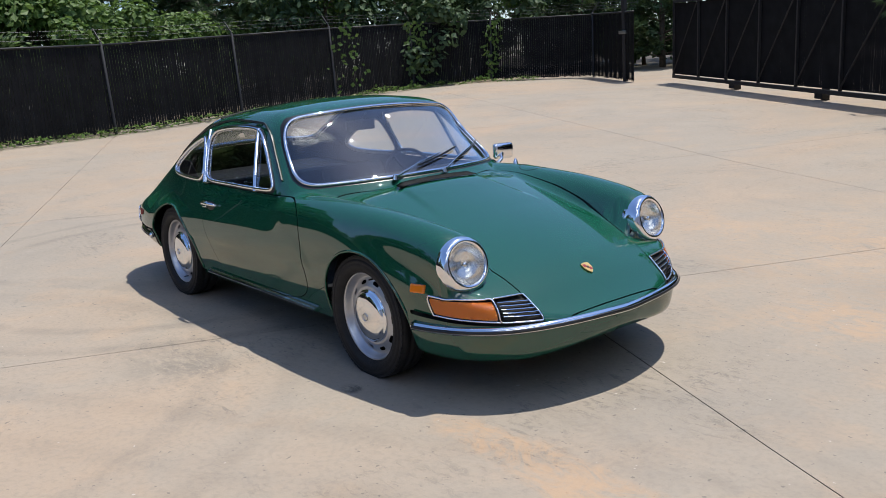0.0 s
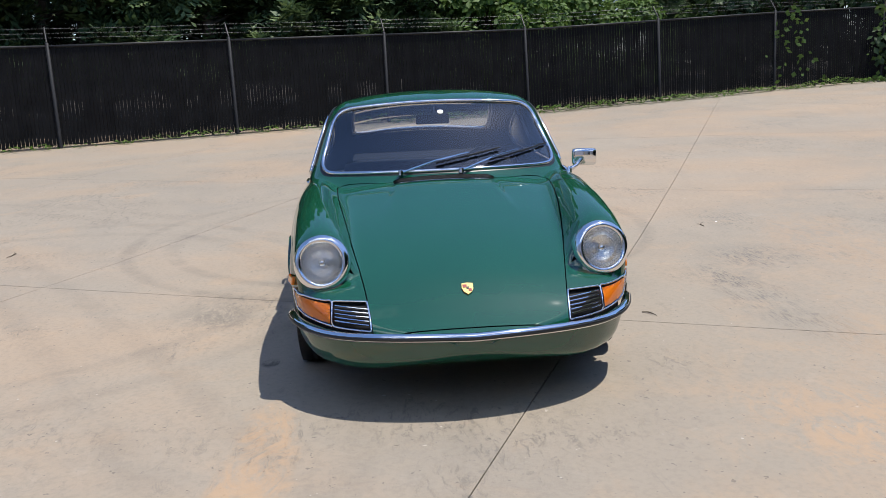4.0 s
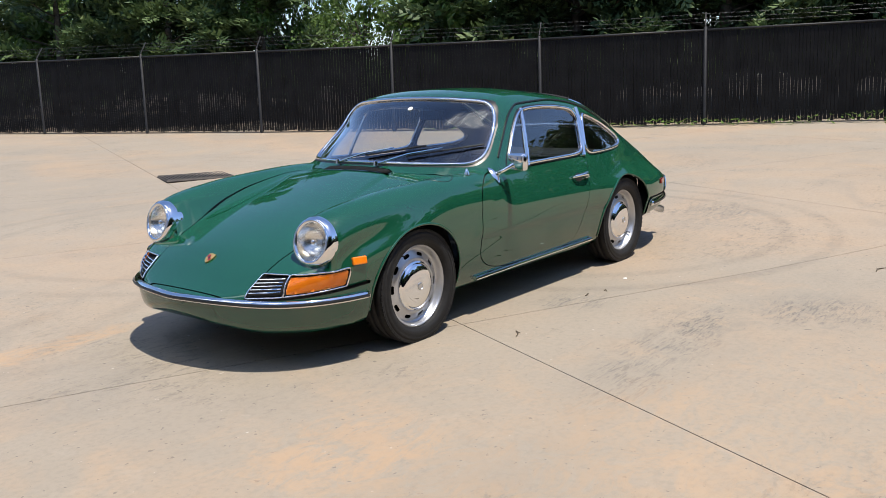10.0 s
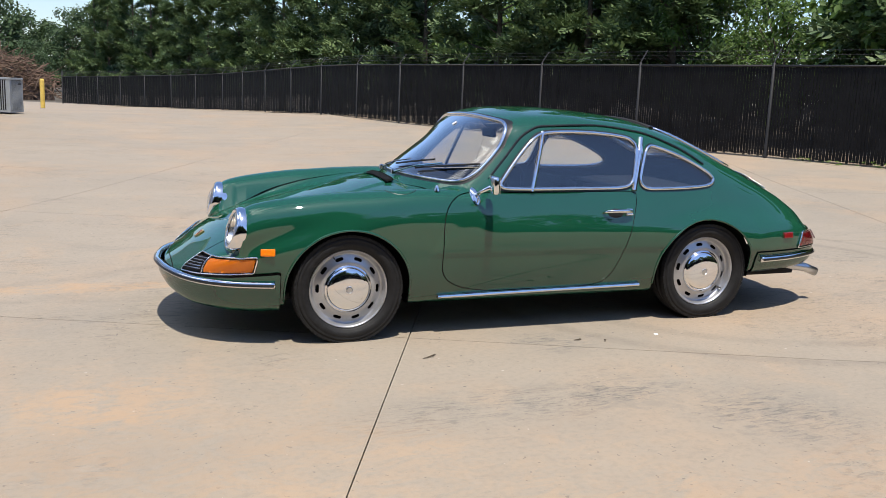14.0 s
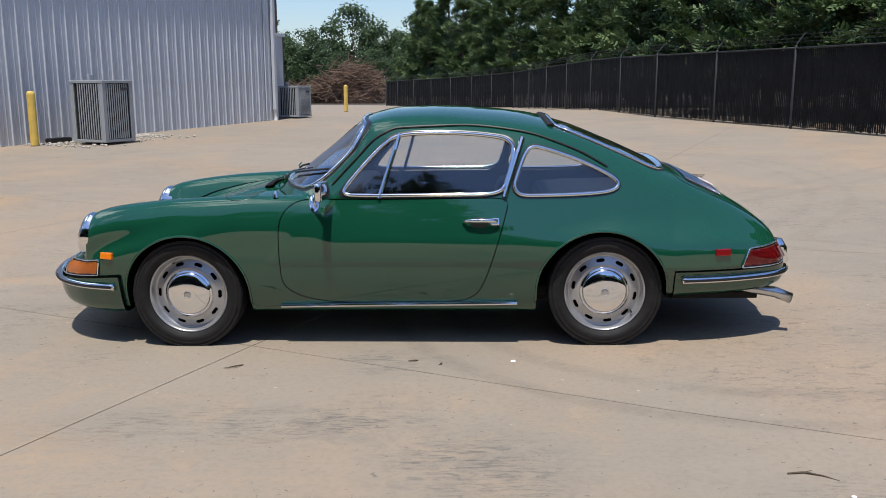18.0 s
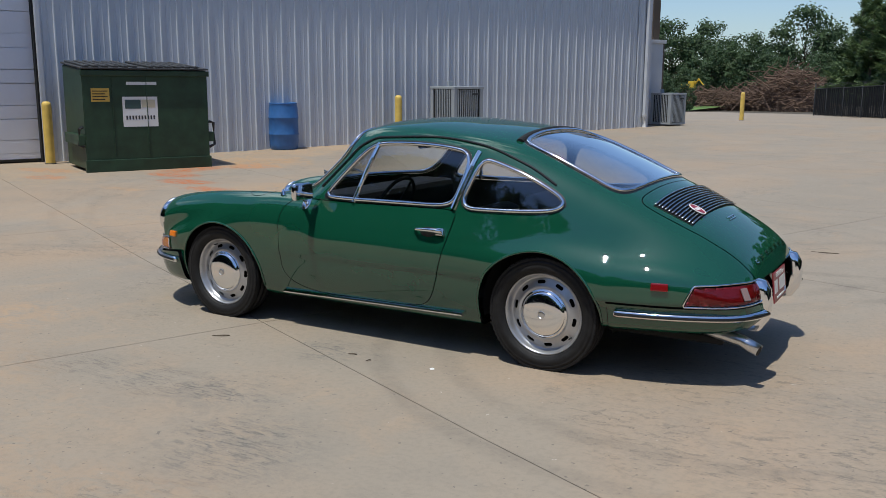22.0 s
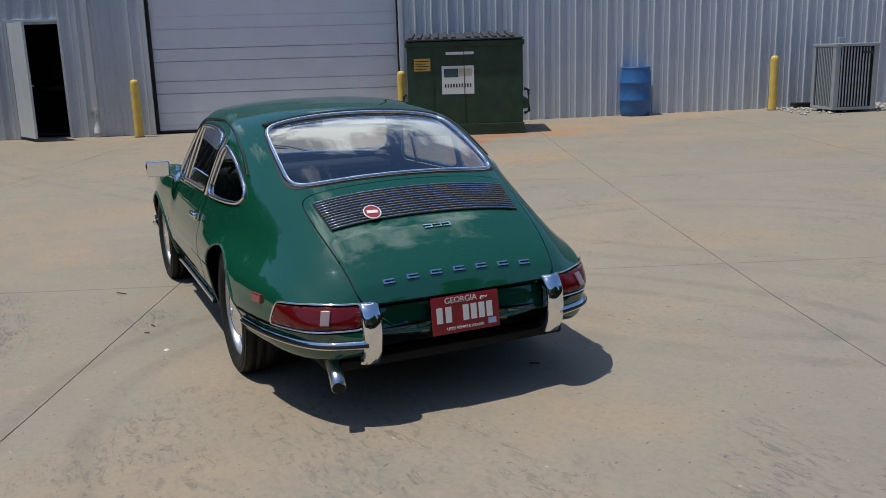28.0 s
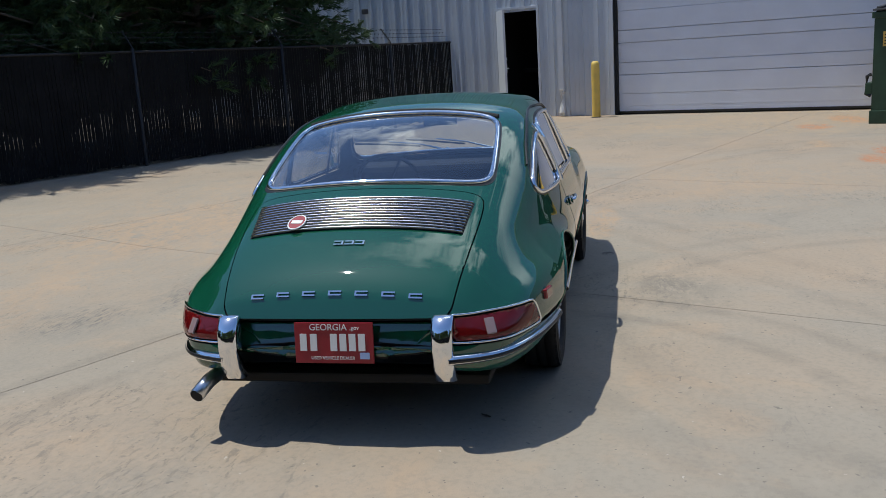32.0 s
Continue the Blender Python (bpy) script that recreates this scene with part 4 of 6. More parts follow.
    part("bumper_strip", tube(ring, 0.019, 10, flat=1.0), CHROME, car, "chrome bumper moulding", True)
    part("bumper_rubber", tube([p + (p - Vector((0.95, 0, p.z))).normalized() * 0.013 for p in ring], 0.010, 8, flat=0.9), BLACKP, car, "black rubber bumper insert")
    for s in (1, -1):
        ring = []
        for k in range(60):
            a = radians(115 + 65 * k / 59)
            d = Vector((math.cos(a), s * math.sin(a), 0))
            far = Vector((-1.1, 0, 0.357)) + d * 2.5
            hit, nor = on(far.x, far.y, far.z, -d, 0.014)
            if hit.x < -1.49 and abs(hit.y) > 0.42:
                ring.append(hit)
        ring = eased(ring)
        part("bumper_strip", tube(ring, 0.019, 10), CHROME, car, "chrome bumper moulding", True)
        part("bumper_rubber", tube([p + (p - Vector((-1.1, 0, p.z))).normalized() * 0.013 for p in ring], 0.009, 8), BLACKP, car)
        # overrider
        pts = [(-2.05, s * 0.413, 0.512), (-2.10, s * 0.413, 0.506), (-2.128, s * 0.413, 0.46), (-2.136, s * 0.413, 0.39), (-2.126, s * 0.413, 0.32), (-2.09, s * 0.413, 0.265)]
        b = bmesh.new()
        rows = []
        for x, y, z in pts:
            rows.append([b.verts.new((x + dx, y + dy, z)) for dx, dy in ((0.05, -0.039), (0.012, -0.039), (0.0, -0.029), (-0.004, 0), (0.0, 0.029), (0.012, 0.039), (0.05, 0.039))])
        for p, q in zip(rows, rows[1:]):
            for k in range(6):
                b.faces.new((p[k], p[k + 1], q[k + 1], q[k]))
        bmesh.ops.recalc_face_normals(b, faces=b.faces)
        part("overrider", b, CHROME, car, "chrome rear bumper guard", True)
        # reversing lens inside the tail lamp
        hit, nor = on(-2.6, s * 0.575, 0.459, (1, 0, 0), 0.013)
        rv = part("reversing_lens", box((-0.019, -0.004, -0.031), (0.019, 0.005, 0.031), 0.004), CLEARLENS, car, "pale reversing lamp lens")
        rv.matrix_basis = seat_on(hit, nor)
    # engine grille of bright bars
    gb = bmesh.new()
    n = 24
    rows = []
    for i in range(9):
        x = -1.565 - 0.19 * i / 8
        w = 0.462 - 0.02 * i / 8
        rows.append([gb.verts.new(on(x, -w + 2 * w * k / n, 2.0, (0, 0, -1), 0.003)[0]) for k in range(n + 1)])
    for a, b in zip(rows, rows[1:]):
        for k in range(n):
            gb.faces.new((a[k], a[k + 1], b[k + 1], b[k]))
    grille = part("engine_grille", gb, LINER, car, "black backed grille with bright bars", True)
    for i in range(12):
        x = -1.570 - 0.0162 * i
        w = 0.456 - 0.018 * i / 11
        ps = [on(x, -w + 2 * w * k / 20, 2.0, (0, 0, -1), 0.010)[0] for k in range(21)]
        part("grille_bar", tube(ps, 0.0044, 8, flat=0.8), BARMETAL, grille, "", True)
    # round red and white badge on the grille, number badge and the row of plain bars
    hit, nor = on(-1.715, 0.245, 2.0, (0, 0, -1), 0.016)
    bd = part("round_badge", lathe([(0.0, 0.004), (0.034, 0.004), (0.036, 0.0)], 32, "z"), REDP, car, "round red and white badge")
    bd.matrix_basis = Matrix.Translation(hit) @ nor.to_track_quat("Z", "Y").to_matrix().to_4x4() @ Matrix.Diagonal((1.0, 1.25, 1, 1))
    part("badge_band", box((-0.024, -0.008, 0.004), (0.024, 0.008, 0.0055)), WHITE, bd)
    part("badge_rim", tube([(0.036 * math.cos(a), 0.036 * math.sin(a), 0.003) for a in (2 * math.pi * k / 32 for k in range(32))], 0.003, 6, closed=True), WHITE, bd)
    hit, nor = on(-1.832, -0.005, 2.0, (0, 0, -1), 0.002)
    rot = nor.to_track_quat("Z", "Y").to_matrix().to_4x4()
    side_rot = Matrix((Vector((0, -1, 0)), (nor.cross(Vector((0, -1, 0)))).normalized(), nor)).transposed().to_4x4()
    for k in range(3):
        nb = bmesh.new()
        for lo, hi in (((-0.019, 0.006, -0.002), (0.019, 0.011, 0.004)), ((-0.019, -0.011, -0.002), (0.019, -0.006, 0.004)), ((0.012, -0.006, -0.002), (0.019, 0.006, 0.004))):
            boxm(nb, lo, hi)
        part("number_badge", nb, CHROME, car, "small bright model badge").matrix_basis = Matrix.Translation(hit) @ side_rot @ Matrix.Translation((-0.043 + 0.043 * k, 0, 0))
    for k in range(7):
        y = 0.307 - 0.1025 * k
        hit, nor = on(-2.035, y, 2.0, (0, 0, -1), 0.003)
        lr = Matrix((Vector((0, -1, 0)), (nor.cross(Vector((0, -1, 0)))).normalized(), nor)).transposed().to_4x4()
        lb = bmesh.new()
        for lo, hi in (((-0.025, 0.004, -0.002), (0.025, 0.010, 0.004)), ((-0.025, -0.010, -0.002), (0.025, -0.004, 0.004)), ((-0.025, -0.004, -0.002), (-0.018, 0.004, 0.004))):
            boxm(lb, lo, hi)
        b = part("letter_bar", lb, CHROME, car, "small bright badge bar")
        b.matrix_basis = Matrix.Translation(hit) @ lr
    # shield badge on the hood
    hit, nor = on(1.80, 0, 2.0, (0, 0, -1), 0.003)
    sh = bmesh.new()
    out = [(-0.026, 0.03), (0.0, 0.034), (0.026, 0.03), (0.027, 0.0), (0.018, -0.022), (0.0, -0.037), (-0.018, -0.022), (-0.027, 0.0)]
    sh.faces.new([sh.verts.new((x, y, 0)) for x, y in out])
    ext = bmesh.ops.extrude_face_region(sh, geom=list(sh.faces))
    for v in ext["geom"]:
        if isinstance(v, bmesh.types.BMVert):
            v.co.z += 0.005
    nose_rot = Matrix((Vector((0, 1, 0)), (nor.cross(Vector((0, 1, 0)))).normalized(), nor)).transposed().to_4x4()
    sd = part("hood_badge", sh, Mat("gold_enamel", color=(0.62, 0.42, 0.16), metal=0.6, rough=0.3), car, "small gold and red shield badge")
    sd.matrix_basis = Matrix.Translation(hit) @ nose_rot @ Matrix.Diagonal((0.9, 0.9, 1, 1))
    for lo, hi in (((-0.022, 0.004, 0.005), (-0.003, 0.022, 0.0065)), ((0.003, -0.02, 0.005), (0.018, -0.002, 0.0065))):
        part("badge_field", box(lo, hi), REDP, sd)
    part("badge_field", box((-0.006, -0.006, 0.005), (0.006, 0.008, 0.007)), BLACKP, sd)
    # cowl vent: a raised strip, black in place of the slot's shade
    cv = bmesh.new()
    rows = []
    for i, x in enumerate(np.linspace(0.775, 0.722, 5)):
        rows.append([cv.verts.new(on(x, -0.262 + 0.524 * k / 16, 2.0, (0, 0, -1), 0.008 + 0.002 * i)[0]) for k in range(17)])
    for a, b in zip(rows, rows[1:]):
        for k in range(16):
            cv.faces.new((a[k], a[k + 1], b[k + 1], b[k]))
    bmesh.ops.solidify(cv, geom=list(cv.faces), thickness=0.007)
    part("cowl_vent", cv, LINER, car, "raised black strip standing in for the shaded cowl slot", True)
    # black strip over the rear window's upper edge: the roof lip's shade as a shape
    pts = [on(-0.812 - 0.11 * y * y, y, 2.0, (0, 0, -1), 0.004)[0] for y in np.linspace(-0.47, 0.47, 24)]
    part("rear_window_seal", tube(pts, 0.019, 8, flat=0.6), LINER, car, "black strip standing in for shade under the roof's rear lip")
    hit, nor = on(2.5, 0.03, 1.13, (-1, 0, 0), -0.002)
    st = part("round_sticker", lathe([(0.0, 0.003), (0.017, 0.003), (0.017, 0.002)], 20), WHITE, car, "round white windshield sticker")
    st.matrix_basis = seat_on(hit, nor)
    # wipers lying across the windshield
    for y0, y1, tip in ((0.10, 0.46, 0.93), (-0.22, 0.17, 0.93)):
        base, nb = on(2.5, y0, 0.822, (-1, 0, 0), 0.02)
        end, ne = on(2.5, y1 - 0.02, 0.90, (-1, 0, 0), 0.028)
        wp = part("wiper", tube([base, base.lerp(end, 0.5) + Vector((0.01, 0, 0.012)), end], [0.006, 0.0045, 0.004], 8), CHROME, car, "chrome wiper arm with black blade")
        part("wiper_pivot", lathe([(0.0, 0.03), (0.012, 0.025), (0.016, 0.0)], 16, "z", m=Matrix.Translation(base - Vector((0, 0, 0.01)))), CHROME, wp)
        bl = [on(2.5, y1 - 0.2 + 0.36 * u, 0.868 + 0.055 * u, (-1, 0, 0), 0.012)[0] for u in (0, 0.25, 0.5, 0.75, 1)]
        part("wiper_blade", tube(bl, 0.006, 6), BLACKP, wp)
    # exterior mirror on the driver's door
    foot, nf = on(0.40, 1.2, 0.768, (0, -1, 0), 0.0)
    fm = part("mirror_foot", lathe([(0.0, 0.016), (0.02, 0.014), (0.036, 0.0)], 24, "z"), CHROME, car, "chrome mirror foot", True)
    fm.matrix_basis = Matrix.Translation(foot) @ nf.to_track_quat("Z", "X").to_matrix().to_4x4() @ Matrix.Diagonal((1.6, 0.8, 1, 1))
    head = foot + Vector((-0.05, 0.095, 0.058))
    part("mirror_stalk", tube([foot + nf * 0.008, foot.lerp(head, 0.5) + Vector((0.012, 0.01, 0)), head], [0.016, 0.010, 0.012], 10), CHROME, car, "chrome mirror stalk", True)
    mh = box((-0.03, -0.058, -0.042), (0.028, 0.058, 0.042), 0.018)
    for v in mh.verts:
        v.co.x *= 1.0 if v.co.x < 0 else 1.0 - 4.0 * v.co.y**2 / 0.06
    hd = part("mirror_head", mh, CHROME, car, "rectangular chrome door mirror", True)
    hd.matrix_basis = Matrix.Translation(head + Vector((-0.008, 0.018, 0.014))) @ pose(0, 0, 0, 0, 0, -10) @ Matrix.Diagonal((0.7, 1.2, 1.15, 1))
    part("mirror_glass", box((-0.034, -0.05, -0.035), (-0.0305, 0.05, 0.035)), CHROME, hd, "mirror glass")
    # aerial base and washer jets
    hit, nor = on(0.609, 0.70, 2.0, (0, 0, -1), 0)
    part("aerial_base", lathe([(0.016, 0.0), (0.012, 0.016), (0.006, 0.03), (0.0, 0.034)], 16, "z", m=Matrix.Translation(hit)), CHROME, car, "folded chrome aerial base", True)
    # fuel flap outline
    ring = []
    for k in range(40):
        a = 2 * math.pi * k / 40
        ring.append(on(0.80 + 0.085 * math.cos(a), 0.655 + 0.065 * math.sin(a), 2.0, (0, 0, -1), -0.0005)[0])
    part("fuel_flap_seam", tube(ring, 0.0024, 5, closed=True), BLACKP, car)
    # tailpipe
    part("tailpipe", tube([(-1.80, 0.50, 0.25), (-1.96, 0.535, 0.248), (-2.04, 0.55, 0.236), (-2.12, 0.565, 0.205)], 0.029, 20), ALLOY, car, "bright steel exhaust tailpipe", True)
    part("pipe_mouth", lathe([(0.0, 0.0), (0.026, 0.0), (0.0262, 0.012)], 20, "x", m=Matrix.Translation((-2.1215, 0.5655, 0.2045)) @ pose(0, 0, 0, 0, -17, -8)), LINER, car)
    # number plate
    pl = part("licence_plate", box((-0.003, -0.1525, -0.077), (0.003, 0.1525, 0.077), 0.002), REDP, car, "red dealer licence plate")
    pl.matrix_basis = pose(-2.092, 0, 0.412, 0, 6, 0)
    pm = pose(-0.0045, 0, 0, 90, 0, -90)
    text("plate_lettering", "GEORGIA", 0.034, WHITE, pl, pm @ pose(-0.02, 0.058, 0))
    text("plate_lettering", ".gov", 0.022, WHITE, pl, pm @ pose(0.082, 0.056, 0))
    text("plate_lettering", "USED VEHICLE DEALER", 0.0165, WHITE, pl, pm @ pose(-0.005, -0.057, 0))
    for k, x in enumerate((-0.118, -0.078, 0.0, 0.036, 0.072, 0.108)):
        part("plate_bar", box((-0.0055, -0.013, -0.032), (-0.003, 0.013, 0.032)), WHITE, pl).matrix_basis = pose(0, -x, 0.002)
    part("plate_sticker", box((-0.0056, -0.018, -0.012), (-0.003, 0.018, 0.012)), Mat("sticker_blue", color=(0.35, 0.45, 0.7), rough=0.4), pl).matrix_basis = pose(0, -0.118, -0.048)
    # cabin
    part("dashboard", box((0.20, -0.62, 0.60), (0.50, 0.62, 0.80), 0.04), BLACK, car, "black padded dashboard")
    part("rear_shelf", box((-1.42, -0.52, 0.70), (-0.95, 0.52, 0.745), 0.02), BLACK, car, "black rear parcel shelf")
    part("rear_seat", box((-1.05, -0.52, 0.36), (-0.80, 0.52, 0.74), 0.05), BLACK, car, "black rear seat back")
    part("cabin_floor", box((-1.0, -0.62, 0.24), (0.6, 0.62, 0.30), 0.01), BLACK, car)
    for y in (0.34, -0.34):
        st = part("front_seat", box((-0.55, y - 0.23, 0.30), (0.02, y + 0.23, 0.46), 0.06), BLACK, car, "black vinyl front seat", True)
        part("seat_back", box((-0.07, -0.23, 0.0), (0.05, 0.23, 0.38), 0.05, pose(-0.52, y, 0.40, 0, -16, 0)), BLACK, st, "", True)
    a = [2 * math.pi * k / 40 for k in range(40)]
    sm = pose(0.06, 0.34, 0.715, 0, 66, 0)
    sw = part("steering_wheel", tube([sm @ Vector((0.19 * math.cos(q), 0.19 * math.sin(q), 0)) for q in a], 0.011, 8, closed=True), BLACK, car, "thin black steering wheel", True)
    sp = bmesh.new()
    for q in (90, 210, 330):
        tube([sm @ Vector((0, 0, -0.02)), sm @ Vector((0.185 * math.cos(radians(q)), 0.185 * math.sin(radians(q)), 0))], 0.008, 6, sp)
    part("wheel_spoke", sp, BLACK, sw)
    part("rear_view_mirror", box((0.0, -0.10, -0.03), (0.02, 0.10, 0.03), 0.01, pose(0.02, 0, 1.075)), BLACK, car, "interior mirror")
    part("mirror_arm", tube([(0.03, 0, 1.09), (0.10, 0, 1.15)], 0.006, 6), CHROME, car)
    hl = bmesh.new()
    rows = []
    for x in np.linspace(-0.80, 0.02, 14):
        rows.append([hl.verts.new(on(x, y, 2.0, (0, 0, -1), -0.03)[0]) for y in np.linspace(-0.44, 0.44, 14)])
    for p, q in zip(rows, rows[1:]):
        for k in range(13):
            hl.faces.new((p[k], p[k + 1], q[k + 1], q[k]))
    part("headliner", hl, HEADLINER, car, "pale headliner", True)


fittings(from_skin)

# ---- the building ----
WALL0, WDIR = Vector((14.15, 0.5, 0)), Vector((-0.339, -0.941, 0)).normalized()
WOUT = Vector((WDIR.y, -WDIR.x, 0))   # out of the wall, into the yard
WALL_M = Matrix((WDIR, WOUT, Vector((0, 0, 1)))).transposed().to_4x4()
WALL_M.translation = WALL0


def on_wall(s, out=0.0, z=0.0):
    p = WALL0 + WDIR * s + WOUT * out
    return Vector((p.x, p.y, z))


def yard(x, y):
    return Vector((x, y, ground_z(x, y)))


building = thing("metal_building", "large pale grey ribbed steel building", "building", WALL_M)
PITCH = 0.335
HIGH = 6.0


def rib_panel(z0, z1, n=3):
    """A ribbed steel sheet, n ribs wide, between two heights."""
    bm = bmesh.new()
    prof = []
    for k in range(n):
        x = k * PITCH
        prof += [(x, 0.0), (x + 0.012, 0.030), (x + 0.034, 0.030), (x + 0.046, 0.0), (x + 0.13, 0.0), (x + 0.136, 0.006), (x + 0.150, 0.006), (x + 0.156, 0.0), (x + 0.225, 0.0), (x + 0.231, 0.006), (x + 0.245, 0.006), (x + 0.251, 0.0)]
    prof.append((n * PITCH - 0.001, 0.0))
    a = [bm.verts.new((x, y, z0)) for x, y in prof]
    b = [bm.verts.new((x, y, z1)) for x, y in prof]
    for k in range(len(prof) - 1):
        bm.faces.new((a[k], b[k], b[k + 1], a[k + 1]))
    for f in bm.faces:
        f.normal_flip() if f.normal.y < 0 else None
    return mesh_of(bm, "wall_panel", STEEL, False)


def build_building():
    full = rib_panel(0.0, HIGH)
    over_roll = rib_panel(4.27, HIGH)
    over_door = rib_panel(2.24, HIGH)
    wide = 3 * PITCH
    backing = bmesh.new()
    for lo, hi in (((-11, -0.35, -0.3), (-1.28, -0.02, HIGH)), ((-0.30, -0.35, -0.3), (1.42, -0.02, HIGH)), ((6.42, -0.35, -0.3), (24.1, -0.02, HIGH)), ((-1.28, -0.35, 2.24), (-0.30, -0.02, HIGH)), ((1.42, -0.35, 4.27), (6.42, -0.02, HIGH))):
        boxm(backing, lo, hi)
    part("wall", backing, STEEL, building, "steel wall core")
    s = -1.28 - wide
    spans = []
    while s > -11.5:
        spans.append((s, full))
        s -= wide
    spans += [(-0.30, full), (6.42 + 0.0, full)]
    s = 6.42 + wide
    while s + wide < 24.2:
        spans.append((s, full))
        s += wide
    spans += [(-1.28, over_door), (1.42, over_roll), (1.42 + wide, over_roll), (1.42 + 2 * wide, over_roll), (1.42 + 3 * wide, over_roll)]
    for s, me in spans:
        part("wall_panel", me, None, building).location = (s, 0, -0.05)
    # narrow sheet between the door and the roller door
    nar = rib_panel(0.0, HIGH, 2)
    part("wall_panel", nar, None, building).location = (-0.30 + wide, 0, -0.05)
    part("wall_panel", rib_panel(0.0, HIGH, 1), None, building).location = (24.1 - PITCH * 1.6, -0.003, -0.05)
    part("corner_trim", box((24.02, -0.35, -0.1), (24.16, 0.05, HIGH), 0.01), TRIMW, building, "pale steel corner trim")
    part("side_wall", box((23.9, -14, -0.3), (24.1, -0.35, HIGH)), STEEL, building)
    part("back_wall", box((-11, -14.2, -0.3), (24.1, -14, HIGH)), STEEL, building)
    part("end_wall", box((-11.2, -14, -0.3), (-11, -0.02, HIGH)), STEEL, building)
    part("roof", box((-11.4, -14.4, HIGH), (24.4, 0.14, HIGH + 0.15), 0.02), TRIMW, building, "low pale steel roof edge")
    part("gutter", box((-11.4, 0.0, HIGH - 0.18), (24.4, 0.20, HIGH), 0.02), TRIMW, building)
    # corner downspout with an elbow at the foot
    for s, w in ((23.90, 0.05), (0.20, 0.06)):
        d = part("downspout", box((s, 0.03, 0.45), (s + 2 * w, 0.13, HIGH - 0.1), 0.008), TRIMW, building, "pale square downspout")
        part("downspout_shoe", tube([(s + w, 0.08, 0.52), (s + w, 0.08, 0.12), (s + w, 0.10, 0.02)], 0.068, 14), Mat("white_pipe", color=(0.7, 0.7, 0.68), rough=0.4), d)
    # roller door of flat sections with shallow grooves
    rd = part("roller_door", box((1.42, -0.20, -0.02), (6.42, -0.16, 4.3)), ROLLER, building, "closed white sectional overhead door")
    edges = [0.0, 0.11]
    while edges[-1] < 4.2:
        edges += [edges[-1] + 0.25, edges[-1] + 0.64]
    for a, b in zip(edges, edges[1:]):
        bb = bmesh.new()
        boxm(bb, (1.43, -0.17, a + 0.006), (6.41, -0.115, min(b, 4.27) - 0.006), 0.006)
        sec = part("door_section", bb, ROLLER, rd)
    bb = bmesh.new()
    for z in np.arange(0.02, 4.2, 0.041):
        boxm(bb, (1.44, -0.1155, z), (6.40, -0.1135, z + 0.012))
    tagged(part("section_pinstripe", bb, ROLLER, rd), kind="stuff")
    part("door_seal", box((1.43, -0.16, -0.03), (6.41, -0.10, 0.012)), BLACKP, rd)
    for s in (1.42, 6.42):
        part("door_jamb", box((s - 0.02 if s < 3 else s - 0.03, -0.2, -0.05), (s + 0.03 if s < 3 else s + 0.02, 0.012, 4.29), 0.004), LINER, building, "black weather seal jamb")
        part("jamb_trim", box((s - 0.10 if s < 3 else s + 0.022, 0.0, -0.05), (s - 0.022 if s < 3 else s + 0.10, 0.036, 4.35), 0.004), TRIMW, building)
    part("head_trim", box((1.32, 0.0, 4.29), (6.52, 0.036, 4.38), 0.004), TRIMW, building)
    # walk door, standing open, and its room, whose shade is put into a near-black colour
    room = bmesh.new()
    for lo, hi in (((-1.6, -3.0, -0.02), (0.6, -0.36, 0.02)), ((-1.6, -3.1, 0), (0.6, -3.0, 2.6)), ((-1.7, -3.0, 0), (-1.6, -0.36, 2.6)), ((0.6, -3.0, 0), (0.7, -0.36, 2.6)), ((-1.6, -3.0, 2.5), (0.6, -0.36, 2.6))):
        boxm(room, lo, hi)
    part("dark_room", room, DARKROOM, building, "inside of the doorway, coloured near black for its shade")
    part("room_rail", box((-1.2, -1.2, 0.86), (0.5, -1.14, 0.95), 0.01), BLACKP, building)
    for lo, hi in (((-1.33, -0.30, -0.05), (-1.275, 0.034, 2.29)), ((-0.305, -0.30, -0.05), (-0.25, 0.034, 2.29)), ((-1.275, -0.30, 2.235), (-0.305, 0.034, 2.29))):
        part("door_frame", box(lo, hi, 0.004), TRIMW, building)
    dm = pose(-1.275, 0.02, 0, 0, 0, 54)
    leaf = part("walk_door", box((0.0, -0.045, 0.01), (0.95, 0.0, 2.22), 0.004, dm), TRIMW, building, "open pale steel walk door")
    part("lever_handle", tube([dm @ Vector(p) for p in ((0.87, -0.06, 1.02), (0.87, -0.10, 1.02), (0.76, -0.10, 1.02))], 0.010, 8), ALLOY, leaf, "steel lever handle")
    part("lock_rose", box((0.835, -0.062, 0.93), (0.905, -0.046, 1.12), 0.004, dm), ALLOY, leaf)
    part("deadbolt", lathe([(0.0, -0.075), (0.025, -0.07), (0.028, -0.046)], 20, "y", m=dm @ Matrix.Translation((0.87, 0, 1.22))), ALLOY, leaf)
    for z in (0.25, 1.1, 1.95):
        part("hinge", box((-0.02, -0.02, z - 0.05), (0.03, 0.012, z + 0.05), 0.003, dm), ALLOY, leaf)
    # small hooded wall lamp further along
    wl = part("wall_lamp", box((-4.80, 0.03, 2.44), (-4.66, 0.12, 2.56), 0.02), LIDGREY, building, "small dark wall lamp")
    # the lower wing past the corner
    part("wing_wall", box((24.1, -5.0, -0.3), (26.0, -0.9, 2.75)), STEEL, building, "pale wall of the lower wing")
    part("wing_edge", box((24.17, -5.0, 2.75), (26.1, -0.85, 2.86), 0.01), TRIMW, building)
